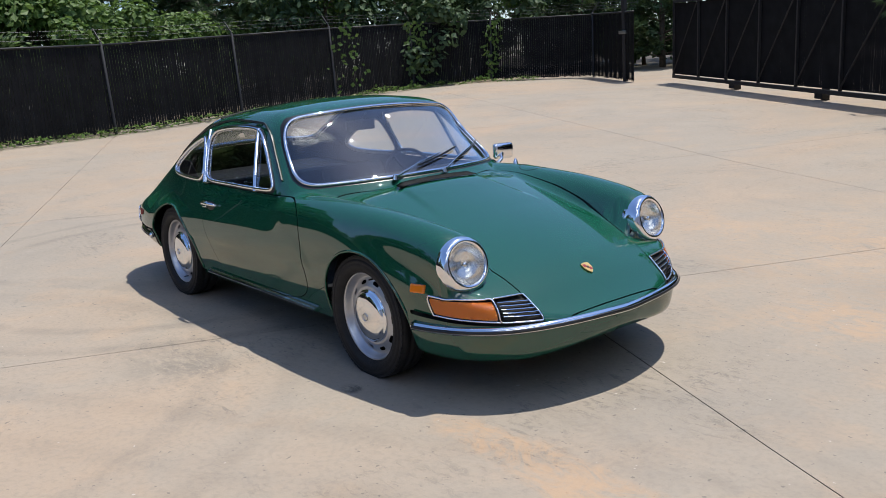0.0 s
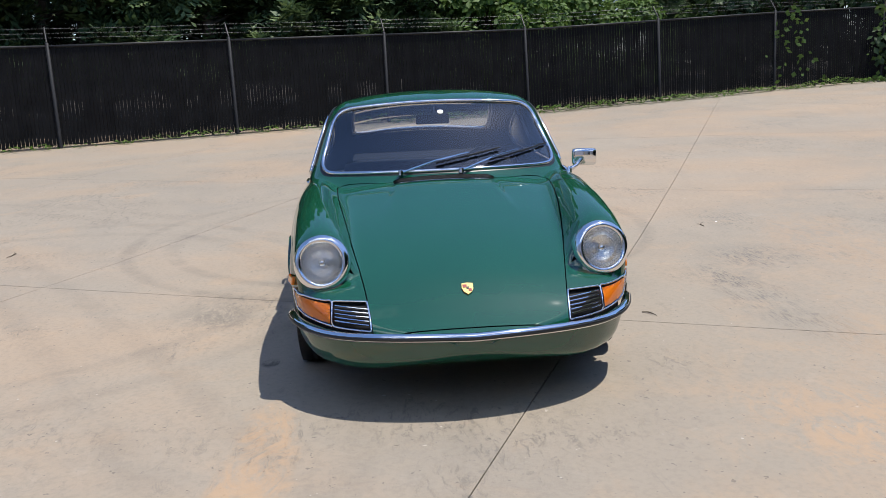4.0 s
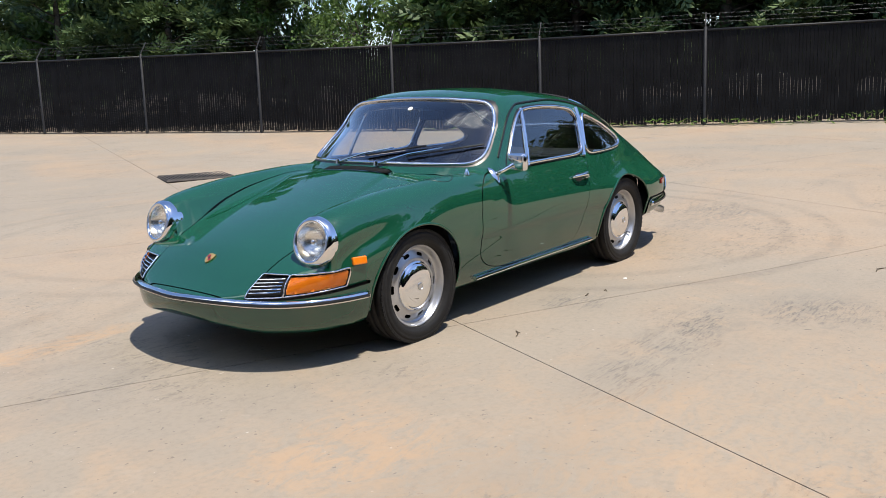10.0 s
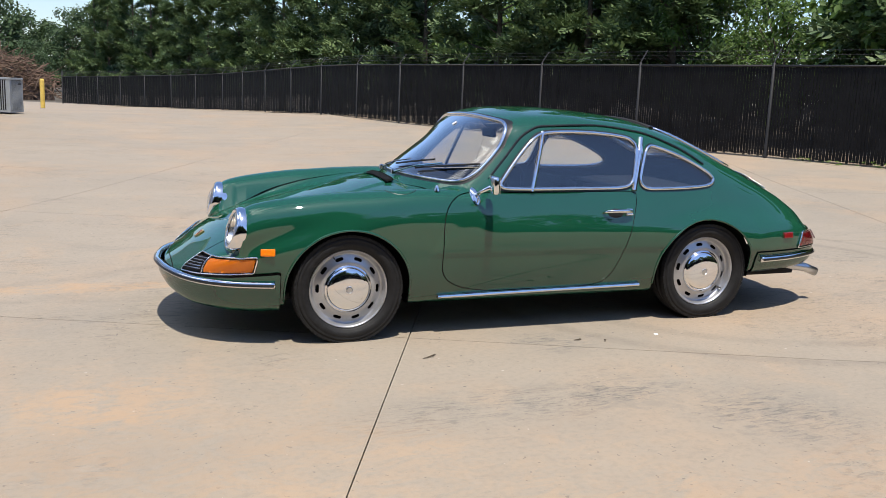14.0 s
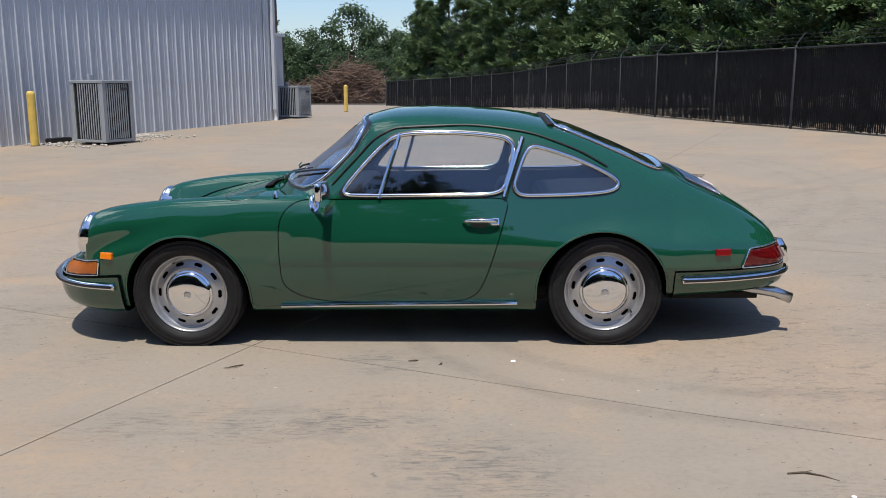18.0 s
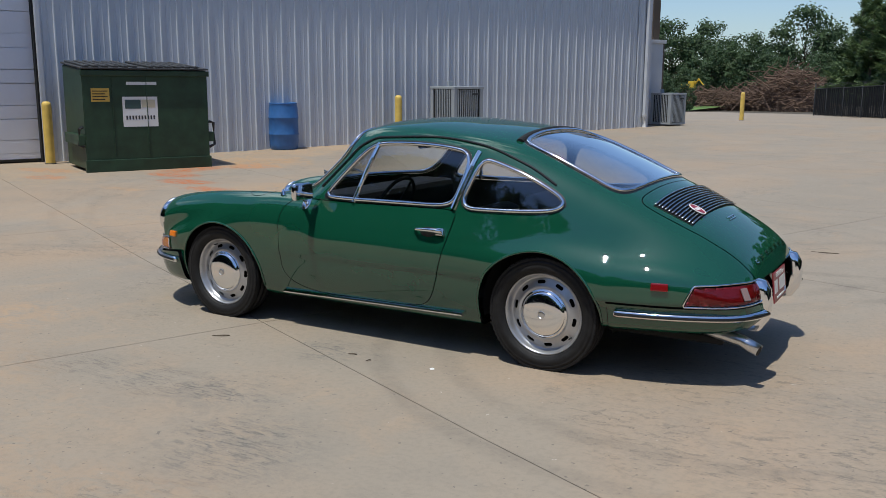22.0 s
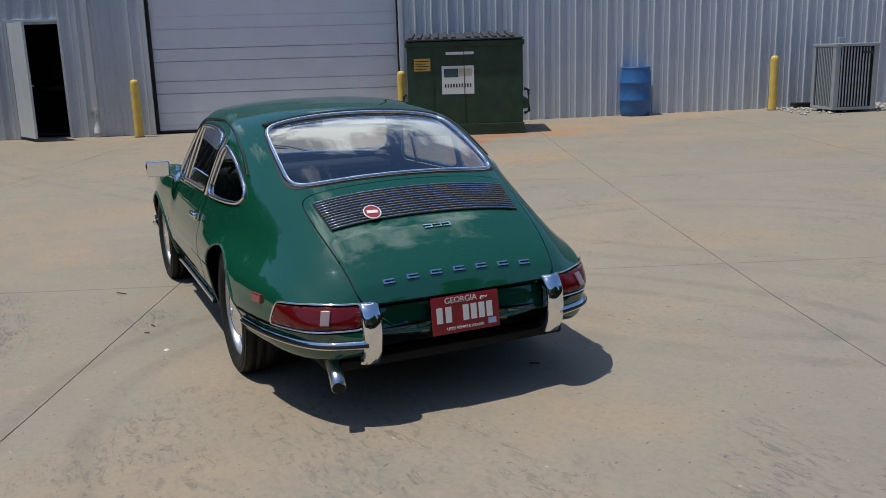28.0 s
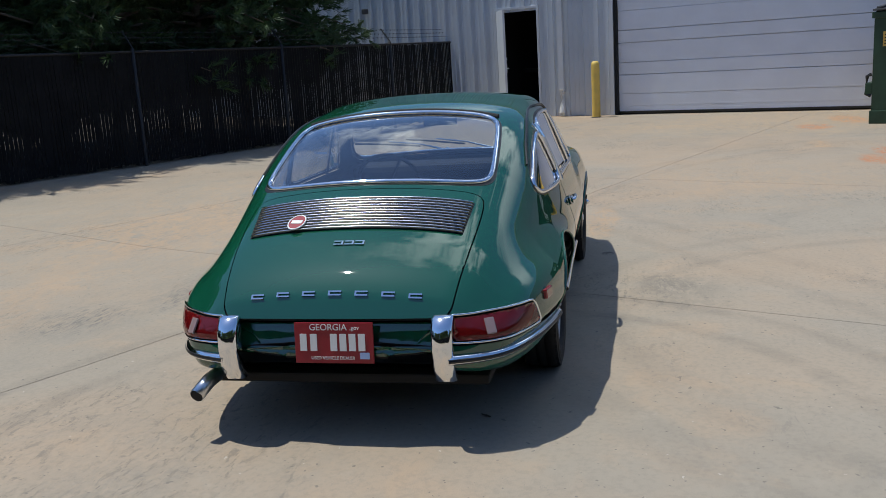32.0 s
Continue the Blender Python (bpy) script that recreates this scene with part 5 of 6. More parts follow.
    part("wing_post", box((25.55, -1.4, 2.86), (25.9, -1.0, HIGH + 0.4)), Mat("brown_post", color=(0.10, 0.075, 0.055), rough=0.7), building, "dark brown corner post")
    part("wing_post", box((26.0, -1.3, -0.3), (26.08, -0.9, 2.74)), Mat("brown_trim", color=(0.09, 0.07, 0.05), rough=0.7), building)


build_building()
building.location.z = 0.03

bollard_mesh = lathe([(0.0, 1.13), (0.05, 1.125), (0.075, 1.10), (0.082, 1.06), (0.084, 1.0), (0.084, -0.1)], 28, "z")


def bollard(p, first=[]):
    if first:
        return copy_thing(first[0], Matrix.Translation(p))
    b = thing("bollard", "yellow painted steel bollard standing on concrete", "bollard", Matrix.Translation(p), "yellow bollards")
    part("post", bollard_mesh, YELLOW, b, "", True)
    part("base_ring", lathe([(0.10, -0.02), (0.10, 0.012), (0.085, 0.016)], 24, "z"), IRON, b)
    first.append(b)
    return b


for x, y in ((13.35, -0.44), (11.62, -5.42), (8.85, -12.72), (5.4, -32.6)):
    bollard(yard(x, y))


SIGNMARK = (Mat("faded_teal_print", color=(0.045, 0.085, 0.08), rough=0.6), Mat("faded_tan_print", color=(0.55, 0.50, 0.36), rough=0.6))


def dumpster():
    a, b = Vector((9.66, -4.73, 0)), Vector((8.80, -6.56, 0))
    ax = (b - a).normalized()
    m = Matrix((ax, Vector((ax.y, -ax.x, 0)), Vector((0, 0, 1)))).transposed().to_4x4()
    m.translation = yard(a.x, a.y)
    w, d, h = 2.08, 1.50, 1.68
    t = thing("dumpster", "large dark green steel dumpster with black plastic lids", "dumpster", m)
    bm = bmesh.new()
    vs = [(0, 0, 0.05), (w, 0, 0.05), (w, -d, 0.05), (0, -d, 0.05), (0, 0, h), (w, 0, h), (w, -d, h + 0.10), (0, -d, h + 0.10)]
    v = [bm.verts.new(p) for p in vs]
    for q in ((0, 1, 5, 4), (1, 2, 6, 5), (2, 3, 7, 6), (3, 0, 4, 7), (3, 2, 1, 0), (4, 5, 6, 7)):
        bm.faces.new([v[k] for k in q])
    bmesh.ops.recalc_face_normals(bm, faces=bm.faces)
    bmesh.ops.bevel(bm, geom=list(bm.edges), offset=0.012, segments=2, affect="EDGES")
    part("bin_body", bm, BINGREEN, t, "dented dark green steel bin")
    part("top_rim", box((-0.03, -0.06, h - 0.10), (w + 0.03, 0.035, h - 0.01), 0.01), BINGREEN, t)
    part("bottom_rail", box((-0.02, -0.05, 0.0), (w + 0.02, 0.03, 0.20), 0.01), BINGREEN, t)
    for x in (0.46, 1.02):
        part("seam_rib", box((x, 0.0, 0.2), (x + 0.012, 0.012, h - 0.1), 0.003), BINGREEN, t)
    for x in (-0.10, w):
        part("fork_pocket", box((x, -1.15, 0.45), (x + 0.10, -0.02, 0.62), 0.01), BINGREEN, t)
    part("side_handle", tube([(w + 0.02, -0.05, 0.80), (w + 0.10, -0.05, 0.78), (w + 0.11, -0.05, 0.40), (w + 0.02, -0.05, 0.36)], 0.028, 8), BLACKP, t, "black rubber side guard")
    part("side_handle", tube([(-0.02, -0.05, 0.75), (-0.08, -0.05, 0.72), (-0.09, -0.05, 0.45), (-0.02, -0.05, 0.42)], 0.028, 8), BLACKP, t)
    for k in range(2):
        x0 = 0.0 + k * w / 2
        lid = bmesh.new()
        boxm(lid, (x0 - 0.02, -d - 0.04, 0), (x0 + w / 2 + 0.01, 0.06, 0.03), 0.01, pose(0, 0, h + 0.01, -4, 0, 0))
        lp = part("lid", lid, LIDGREY, t, "dark ribbed plastic lid")
        for j in range(6):
            part("lid_rib", box((x0 + 0.03 + j * 0.155, -d, 0.03), (x0 + 0.115 + j * 0.155, 0.05, 0.065), 0.014, pose(0, 0, h + 0.01, -4, 0, 0)), LIDGREY, lp)
    part("rail_label", box((0.70, 0.0, h - 0.245), (1.20, 0.004, h - 0.195)), WHITE, t)
    sg = part("white_sign", box((0.62, 0.0, 0.74), (1.20, 0.005, 1.24)), WHITE, t, "torn white company sign")
    for k, (x0, x1) in enumerate(((0.66, 0.92), (0.93, 1.16))):
        part("sign_mark", box((x0, 0.005, 1.04 + 0.02 * k), (x1, 0.007, 1.19)), SIGNMARK[k], sg)
    for k in range(10):
        x = 0.67 + k * 0.05
        part("sign_bar", box((x, 0.005, 0.86), (x + 0.028, 0.007, 0.925)), LIDGREY, sg)
    ye = part("yellow_label", box((0.13, 0.0, 1.16), (0.42, 0.005, 1.38)), Mat("faded_yellow_label", color=(0.62, 0.40, 0.08), rough=0.6), t, "faded yellow warning label")
    for k in range(4):
        part("label_bar", box((0.15, 0.005, 1.19 + 0.045 * k), (0.15 + 0.2 + 0.04 * (k % 2), 0.0065, 1.205 + 0.045 * k)), BLACKP, ye)
    return t


dumpster()


def barrel(p):
    t = thing("barrel", "blue plastic barrel with ribs standing by the wall", "barrel", Matrix.Translation(p))
    prof = [(0.0, 0.01), (0.26, 0.0), (0.272, 0.02), (0.285, 0.10), (0.29, 0.27), (0.298, 0.285), (0.298, 0.30), (0.29, 0.315), (0.292, 0.45), (0.29, 0.585), (0.298, 0.60), (0.298, 0.615), (0.29, 0.63), (0.283, 0.80), (0.27, 0.86), (0.275, 0.87), (0.275, 0.89), (0.265, 0.895), (0.255, 0.875), (0.0, 0.875)]
    part("drum", lathe(prof, 40, "z"), BLUE, t, "", True)
    part("bung", lathe([(0.03, 0.875), (0.03, 0.888), (0.0, 0.888)], 16, "z", m=Matrix.Translation((0.15, 0, 0))), BLUE, t)
    return t


barrel(yard(10.15, -10.15)).scale = (1.1, 1.1, 1.13)


def condenser(m, w, d, h):
    """A louvred air conditioner; front towards +y of m."""
    t = thing("air_conditioner", "grey louvred outdoor air conditioning unit on gravel", "air conditioner", m, "outdoor air conditioners")
    part("core", box((0.03, -d + 0.03, 0.05), (w - 0.03, -0.03, h - 0.05)), LINER, t, "dark coil inside")
    part("top_cover", box((-0.01, -d - 0.01, h - 0.06), (w + 0.01, 0.01, h), 0.012), ACGREY, t)
    part("base_pan", box((0, -d, 0), (w, 0, 0.06), 0.01), ACGREY, t)
    for x, y in ((0, 0), (w - 0.10, 0), (0, -d + 0.10), (w - 0.10, -d + 0.10)):
        part("corner_post", box((x, y - 0.10, 0.05), (x + 0.10, y, h - 0.05), 0.006), ACGREY, t)
    me = mesh_of(box((0, -0.012, 0.07), (0.024, 0.006, h - 0.07), 0.003), "louvre", ACGREY, False)
    k = 0.12
    while k < w - 0.14:
        for y in (0.0, -d + 0.006):
            part("louvre", me, None, t).matrix_basis = pose(k, y, 0)
        k += 0.062
    k = 0.12
    while k < d - 0.14:
        for x in (0.0, w):
            part("louvre", me, None, t).matrix_basis = pose(x, -k, 0, 0, 0, 90)
        k += 0.062
    part("maker_plate", box((w * 0.62, 0.002, h - 0.20), (w * 0.85, 0.008, h - 0.15)), LIDGREY, t)
    part("service_box", box((w * 0.55, -d + 0.02, h), (w * 0.7, -d + 0.09, h + 0.12), 0.01), ACGREY, t)
    return t


def along_wall(s, out, turn=0.0, lift=0.0):
    p = on_wall(s, out)
    m = WALL_M.copy()
    m.translation = (p.x, p.y, ground_z(p.x, p.y) + lift)
    return m @ pose(0, 0, 0, 0, 0, turn)


condenser(along_wall(14.82, 1.86, 0, 0.06), 0.88, 0.88, 1.28)
condenser(along_wall(24.95, 0.30, 0, 0.05), 0.78, 0.78, 0.98)


def gravel():
    rs = random.Random(5)
    bm = bmesh.new()
    for k in range(520):
        s, o = rs.uniform(14.2, 17.6), abs(rs.gauss(0, 0.8)) + 0.15
        if o > 2.3:
            continue
        p = on_wall(s, o)
        r = rs.uniform(0.012, 0.04)
        q = bmesh.ops.create_icosphere(bm, subdivisions=1, radius=r)["verts"]
        for v in q:
            v.co = Vector((v.co.x * rs.uniform(0.8, 1.3), v.co.y, v.co.z * 0.7)) + Vector((p.x, p.y, ground_z(p.x, p.y) + r * 0.4))
    ob = new("gravel", mesh_of(bm, "gravel", PEBBLE, False))
    tagged(ob, "scatter of pale gravel round the unit", "gravel", kind="stuff")


gravel()
p = along_wall(14.75, 0.35)
t = thing("floor_trap", "small black rubber block lying by the wall", "rubber block", p)
part("block", box((0, -0.12, 0), (0.55, 0.12, 0.12), 0.04), BLACKP, t)


def drain():
    c = Vector((-2.95, -6.75))
    m = Matrix((Vector((U.x, U.y, 0)), Vector((V.x, V.y, 0)), Vector((0, 0, 1)))).transposed().to_4x4()
    m.translation = (c.x, c.y, ground_z(c.x, c.y))
    t = thing("drain_grate", "rusty square iron drain grate in the concrete", "drain", m)
    part("grate_rim", tube([(0.44, 0.36, 0.0), (-0.44, 0.36, 0.0), (-0.44, -0.36, 0.0), (0.44, -0.36, 0.0)], 0.025, 4, closed=True), IRON, t)
    part("drain_pit", box((-0.42, -0.34, -0.03), (0.42, 0.34, 0.006)), LINER, t)
    me = mesh_of(box((-0.013, -0.35, 0.0), (0.013, 0.35, 0.018)), "bar", IRON, False)
    for k in range(17):
        part("bar", me, None, t).location = (-0.4 + 0.05 * k, 0, 0)


drain()

def twig(x, y, turn, length, bend):
    """A thin crooked stick on the slab."""
    t = thing("twig", "thin dry brown twig lying on the concrete", "twig", Matrix.Translation(yard(x, y) + Vector((0, 0, 0.004))) @ pose(0, 0, 0, 0, 0, turn), "fallen twigs")
    pts = [(-length / 2, 0, 0), (-length / 6, bend, 0.004), (length / 5, bend * 0.4, 0.002), (length / 2, -bend, 0)]
    part("stick", tube(pts, [0.0032, 0.0036, 0.003, 0.0016], 6), BARK, t)
    part("side_shoot", tube([pts[1], (0.0, bend + length * 0.12, 0.004)], [0.0022, 0.0012], 5), BARK, t)


for x, y, turn, length, bend in ((0.765, 1.11, 38, 0.10, 0.008), (-0.12, 1.02, 20, 0.05, 0.006), (-0.26, 1.07, 70, 0.03, 0.003), (-1.62, 2.31, 168, 0.17, 0.018), (-1.87, -3.33, 10, 0.22, 0.02), (-1.79, -0.50, 60, 0.05, 0.004)):
    twig(x, y, turn, length, bend)
for x, y, r in ((-0.62, 1.015, 0.014), (-1.70, 2.46, 0.010)):
    t = thing("paper_scrap", "tiny white scrap lying flat on the concrete", "scrap", Matrix.Translation(yard(x, y)), "white scraps")
    part("scrap", lathe([(0.0, 0.003), (r * 0.8, 0.003), (r, 0.0)], 9, "z"), WHITE, t)

# ---- the fence ----
SPAN = 3.05
FH = 1.73


def fence_panel_parts():
    """Meshes of one span: post at x=0, fabric to x=SPAN."""
    post = lathe([(0.031, -0.3), (0.031, FH + 0.03), (0.0, FH + 0.05)], 12, "z")
    arm = tube([(0, 0, FH + 0.02), (0, 0.0, FH + 0.05), (0, 0.20, FH + 0.30)], 0.014, 6)
    rail = tube([(0, 0, FH - 0.02), (SPAN, 0, FH - 0.02)], 0.021, 8)
    slats, rs = bmesh.new(), random.Random(3)
    n = 50
    for k in range(n):
        x = (k + 0.5) * SPAN / n
        w = 0.0286 + rs.uniform(-0.0008, 0.0008)
        x += rs.uniform(-0.0008, 0.0008)
        lo, hi = 0.03 + rs.uniform(-0.01, 0.03), FH - 0.03 - rs.uniform(0, 0.02)
        tw = rs.uniform(-0.003, 0.003)
        a = [slats.verts.new(p) for p in ((x - w, tw, lo), (x + w, -tw, lo), (x + w, -tw, hi), (x - w, tw, hi))]
        slats.faces.new(a)
    wire = bmesh.new()
    rows = 34
    dz = (FH - 0.02) / rows
    for k in range(n):
        x0 = (k + 0.5) * SPAN / n
        for sgn in (1, -1):
            pts = [(x0 + sgn * (0.5 if j % 2 else -0.5) * SPAN / n, (0.011 if (j + (sgn > 0)) % 2 else 0.006), 0.01 + j * dz) for j in range(rows + 1)]
            prev = None
            for p in pts:
                cur = (wire.verts.new((p[0] - 0.0028, p[1] * 1.3, p[2])), wire.verts.new((p[0] + 0.0028, p[1] * 1.3, p[2])))
                if prev:
                    wire.faces.new((prev[0], prev[1], cur[1], cur[0]))
                prev = cur
    wires = []
    for k in range(3):
        y, z = 0.06 + 0.06 * k, FH + 0.12 + 0.08 * k
        b = tube([(0, y, z), (SPAN / 2, y, z - 0.015), (SPAN, y, z)], 0.002, 4)
        for j in range(24):
            x = 0.06 + j * 0.127
            boxm(b, (x - 0.0025, y - 0.010, z - 0.018), (x + 0.0025, y + 0.010, z + 0.004), 0, None)
        wires.append(b)
    return post, arm, rail, slats, wire, wires


def build_fence():
    post, arm, rail, slats, wire, wires = fence_panel_parts()
    proto = thing("chain_link_fence", "black chain-link fence panel with black privacy slats and barbed wire", "fence", Matrix(), "black yard fence")
    part("post", post, FENCE, proto, "", True)
    part("arm", arm, FENCE, proto)
    part("top_rail", rail, FENCE, proto, "", True)
    tagged(part("slats", slats, SLAT, proto), kind="stuff")
    tagged(part("mesh_wire", wire, FENCE, proto), kind="stuff")
    for b in wires:
        part("barbed_wire", b, GALV, proto, "thin barbed wire")
    # the run: start, heading curve by spans
    runs = [
        # west side, southwards from the post behind the car
        [(-12.47, -0.04), (-10.28, -5.66), (-8.09, -11.28), (-5.36, -20.0), (-3.5, -30.0), (-2.0, -38.0), (0.2, -44.0), (3.0, -50.0), (6.3, -57.0)],
        # and northwards to the gate
        [(-12.47, -0.04), (-13.17, 2.93), (-13.70, 5.90), (-14.49, 8.85), (-15.2, 11.8), (-15.6, 14.2), (-14.0, 15.5), (-12.6, 16.2), (-10.38, 14.95)],
        # north-east side from the building to the sliding gate
        [(15.65, 2.58), (12.6, 3.75), (6.9, 6.35), (0.6, 9.3)],
    ]
    used = False
    for run in runs:
        pts = [Vector(p) for p in run]
        # even steps along the line
        places, left = [pts[0]], 0.0
        k, pos = 0, pts[0]
        while k < len(pts) - 1:
            d = (pts[k + 1] - pos).length
            need = SPAN - left
            if d < need - 1e-6:
                left += d
                pos = pts[k + 1]
                k += 1
            else:
                pos = pos + (pts[k + 1] - pos).normalized() * need
                left = 0.0
                places.append(pos)
        if left > 0.6:
            places.append(pts[-1])
        for a, b in zip(places, places[1:]):
            za, zb = ground_z(*a), ground_z(*b)
            d = b - a
            flat = math.atan2(d.y, d.x)
            m = Matrix.Translation((a.x, a.y, za)) @ Matrix.Rotation(flat, 4, "Z") @ Matrix.Rotation(-math.atan2(zb - za, d.length), 4, "Y")
            if run is runs[0] or run is runs[2]:
                m = m @ pose(d.length, 0, 0, 0, 0, 180)
            if not used:
                proto.matrix_basis = m
                used = True
            else:
                copy_thing(proto, m)
        e = places[-1]
        p = thing("fence_post", "black steel end post of the fence", "fence post", Matrix.Translation((e.x, e.y, ground_z(*e))), "black yard fence")
        part("post", lathe([(0.04, -0.3), (0.04, FH + 0.34), (0.0, FH + 0.36)], 14, "z"), FENCE, p, "", True)


build_fence()


def sliding_gate():
    """A cantilever gate, part open, with uprights, diagonal braces and slats."""
    a, b = Vector((-8.75, 14.75, 0)), Vector((0.6, 9.3, 0))
    ax = (b - a).normalized()
    za, zb = ground_z(a.x, a.y) + 0.12, ground_z(b.x, b.y) + 0.10
    L = (b - a).length
    m = Matrix.Translation((a.x, a.y, za)) @ Matrix.Rotation(math.atan2(ax.y, ax.x), 4, "Z") @ Matrix.Rotation(-math.atan2(zb - za, L), 4, "Y")
    g = thing("sliding_gate", "long black steel sliding gate with diagonal braces, standing open", "gate", m)
    H = 1.78
    part("top_beam", box((0, -0.03, H - 0.06), (L, 0.03, H), 0.005), FENCE, g)
    part("bottom_beam", box((0, -0.04, 0.0), (L, 0.04, 0.07), 0.005), FENCE, g)
    n = 8
    for k in range(n + 1):
        x = k * L / n
        part("upright", box((x - 0.022, -0.025, 0.07), (x + 0.022, 0.025, H - 0.06), 0.004), FENCE, g)
        if k < n:
            part("brace", tube([(x + 0.02, -0.035, 0.08), (x + L / n - 0.02, -0.035, H - 0.07)], 0.015, 6), FENCE, g)
    sl = bmesh.new()
    rs = random.Random(8)
    k = 0.03
    while k < L:
        w = 0.0275 + rs.uniform(-0.001, 0.001)
        sl.faces.new([sl.verts.new(p) for p in ((k - w, 0.03, 0.09), (k + w, 0.034, 0.09), (k + w, 0.034, H - 0.07), (k - w, 0.03, H - 0.07))])
        k += 0.061
    tagged(part("slats", sl, SLAT, g), kind="stuff")
    # fixed track posts and low fence behind it
    for x in (2.9, 6.1):
        t = thing("gate_post", "black steel gate support post", "gate post", m @ pose(x, 0.16, 0), "gate supports")
        part("post", box((-0.05, -0.05, -0.5), (0.05, 0.05, 2.15), 0.008), FENCE, t)
        part("roller_box", box((-0.12, -0.14, -0.10), (0.12, 0.0, 0.02), 0.01), FENCE, t)
    # the other leaf's end post with its latch
    e = Vector((-10.38, 14.95))
    t = thing("gate_post", "tall black gate post with a steel latch", "gate post", Matrix.Translation((e.x, e.y, ground_z(*e))), "gate supports")
    part("post", box((-0.05, -0.05, -0.3), (0.05, 0.05, 2.1), 0.008), FENCE, t)
    part("latch", box((-0.12, -0.09, 1.18), (0.10, -0.05, 1.26), 0.005), ALLOY, t)


sliding_gate()

# ---- plants ----
def limb(bm, pts, r0, r1, seg=6):
    n = len(pts)
    tube(pts, [r0 + (r1 - r0) * k / (n - 1) for k in range(n)], seg, bm)


def plumes(name, base, axis, length, mat, parent, rs, leaves=7, droop=0.22, spread=0.62, wide=0.20):
    """Feathery sprays: leaflets alternating along a drooping stem, each spray one island."""
    n = len(base)
    up = np.array((0.0, 0.0, 1.0)) + rs.normal(0, 0.35, (n, 3))
    side = np.cross(axis, up)
    side /= np.linalg.norm(side, axis=1)[:, None] + 1e-9
    nrm = np.cross(side, axis)
    t = np.linspace(0, 1, leaves + 1)
    stem = base[:, None, :] + axis[:, None, :] * (t[None, :, None] * length[:, None, None])
    stem[:, :, 2] -= droop * length[:, None] * t[None, :] ** 2
    verts, faces = [stem.reshape(-1, 3)], []
    ids = np.arange(n) * (leaves + 1)
    start = n * (leaves + 1)
    for k in range(leaves):
        sg = 1.0 if k % 2 else -1.0
        last = k == leaves - 1
        ln = length * (0.55 - 0.30 * k / leaves) * rs.uniform(0.75, 1.2, n)
        d = axis * (0.95 if last else 0.72) + side * (sg * (0.1 if last else spread)) + nrm * rs.normal(0.05, 0.22, n)[:, None]
        d /= np.linalg.norm(d, axis=1)[:, None]
        w = np.cross(d, nrm)
        w /= np.linalg.norm(w, axis=1)[:, None] + 1e-9
        root = stem[:, k, :]
        tip = root + d * ln[:, None] - np.array((0, 0, 1.0)) * (droop * 0.5 * ln)[:, None]
        mid = (root + tip) / 2 + nrm * (0.05 * ln)[:, None]
        verts += [mid + w * (sg * ln * wide)[:, None], tip]
        a = start + np.arange(n)
        faces.append(np.stack([ids + k, a, a + n, ids + k + 1], 1) if k % 2 else np.stack([ids + k + 1, a + n, a, ids + k], 1))
        start += 2 * n
    me = bpy.data.meshes.new(name)
    me.from_pydata(np.concatenate(verts).tolist(), [], [f for q in faces for f in q.tolist()])
    me.materials.append(mat.m)
    ob = part(name, me, None, parent)
    return tagged(ob, kind="stuff")


def cypress(seed, h, rad, skirt=1.1, sprays=2500, mat=None, size=0.56):
    """A dense conifer: tapering trunk, upswept limbs, crown of drooping feathery sprays."""
    rs, rn = random.Random(seed), np.random.RandomState(seed)
    t = thing("cypress_tree", "dense green cypress tree standing behind the fence", "tree", Matrix(), "trees behind the fence")
    tr = bmesh.new()
    limb(tr, [Vector((0, 0, -0.4)), Vector((0.03, 0.02, h * 0.3)), Vector((-0.02, 0.05, h * 0.65)), Vector((0, 0, h * 0.96))], 0.16, 0.02, 8)
    base, axis, length = [], [], []
    n = int(h * 8)
    per = max(4, sprays // n)
    for k in range(n):
        f = ((k + rs.random()) / n) ** 1.35
        z = skirt + (h - skirt) * f
        a = rs.uniform(0, 2 * math.pi)
        env = rad * (1 - f) ** 0.62 * (0.72 + 0.28 * min(1, f / 0.10)) * rs.uniform(0.66, 1.16)
        d = Vector((math.cos(a), math.sin(a), 0.30 + 0.5 * f)).normalized()
        root = Vector((0, 0, max(0.5, z - 0.35 * env)))
        tip = root + d * env
        if k % 2 == 0:
            limb(tr, [root, root.lerp(tip, 0.5) + Vector((0, 0, -0.08)), tip], 0.036 * (1 - f) + 0.01, 0.006, 5)
        lump = rs.uniform(0.7, 1.35)
        for j in range(int(per * lump)):
            u = 1 - 0.70 * rs.random() ** 1.6
            wob = 0.07 + 0.09 * (1 - f) * u
            base.append(root.lerp(tip, u) + Vector((rs.gauss(0, wob), rs.gauss(0, wob), rs.gauss(0, wob * 0.55))))
            axis.append((d + Vector((rs.gauss(0, 0.42), rs.gauss(0, 0.42), rs.gauss(0.02, 0.34)))).normalized())
            length.append(size * rs.uniform(0.6, 1.25))
    part("trunk", tr, BARK, t, "", True)
    plumes("crown", np.array(base), np.array(axis), np.array(length), mat or CYPRESS, t, rn)
    return t


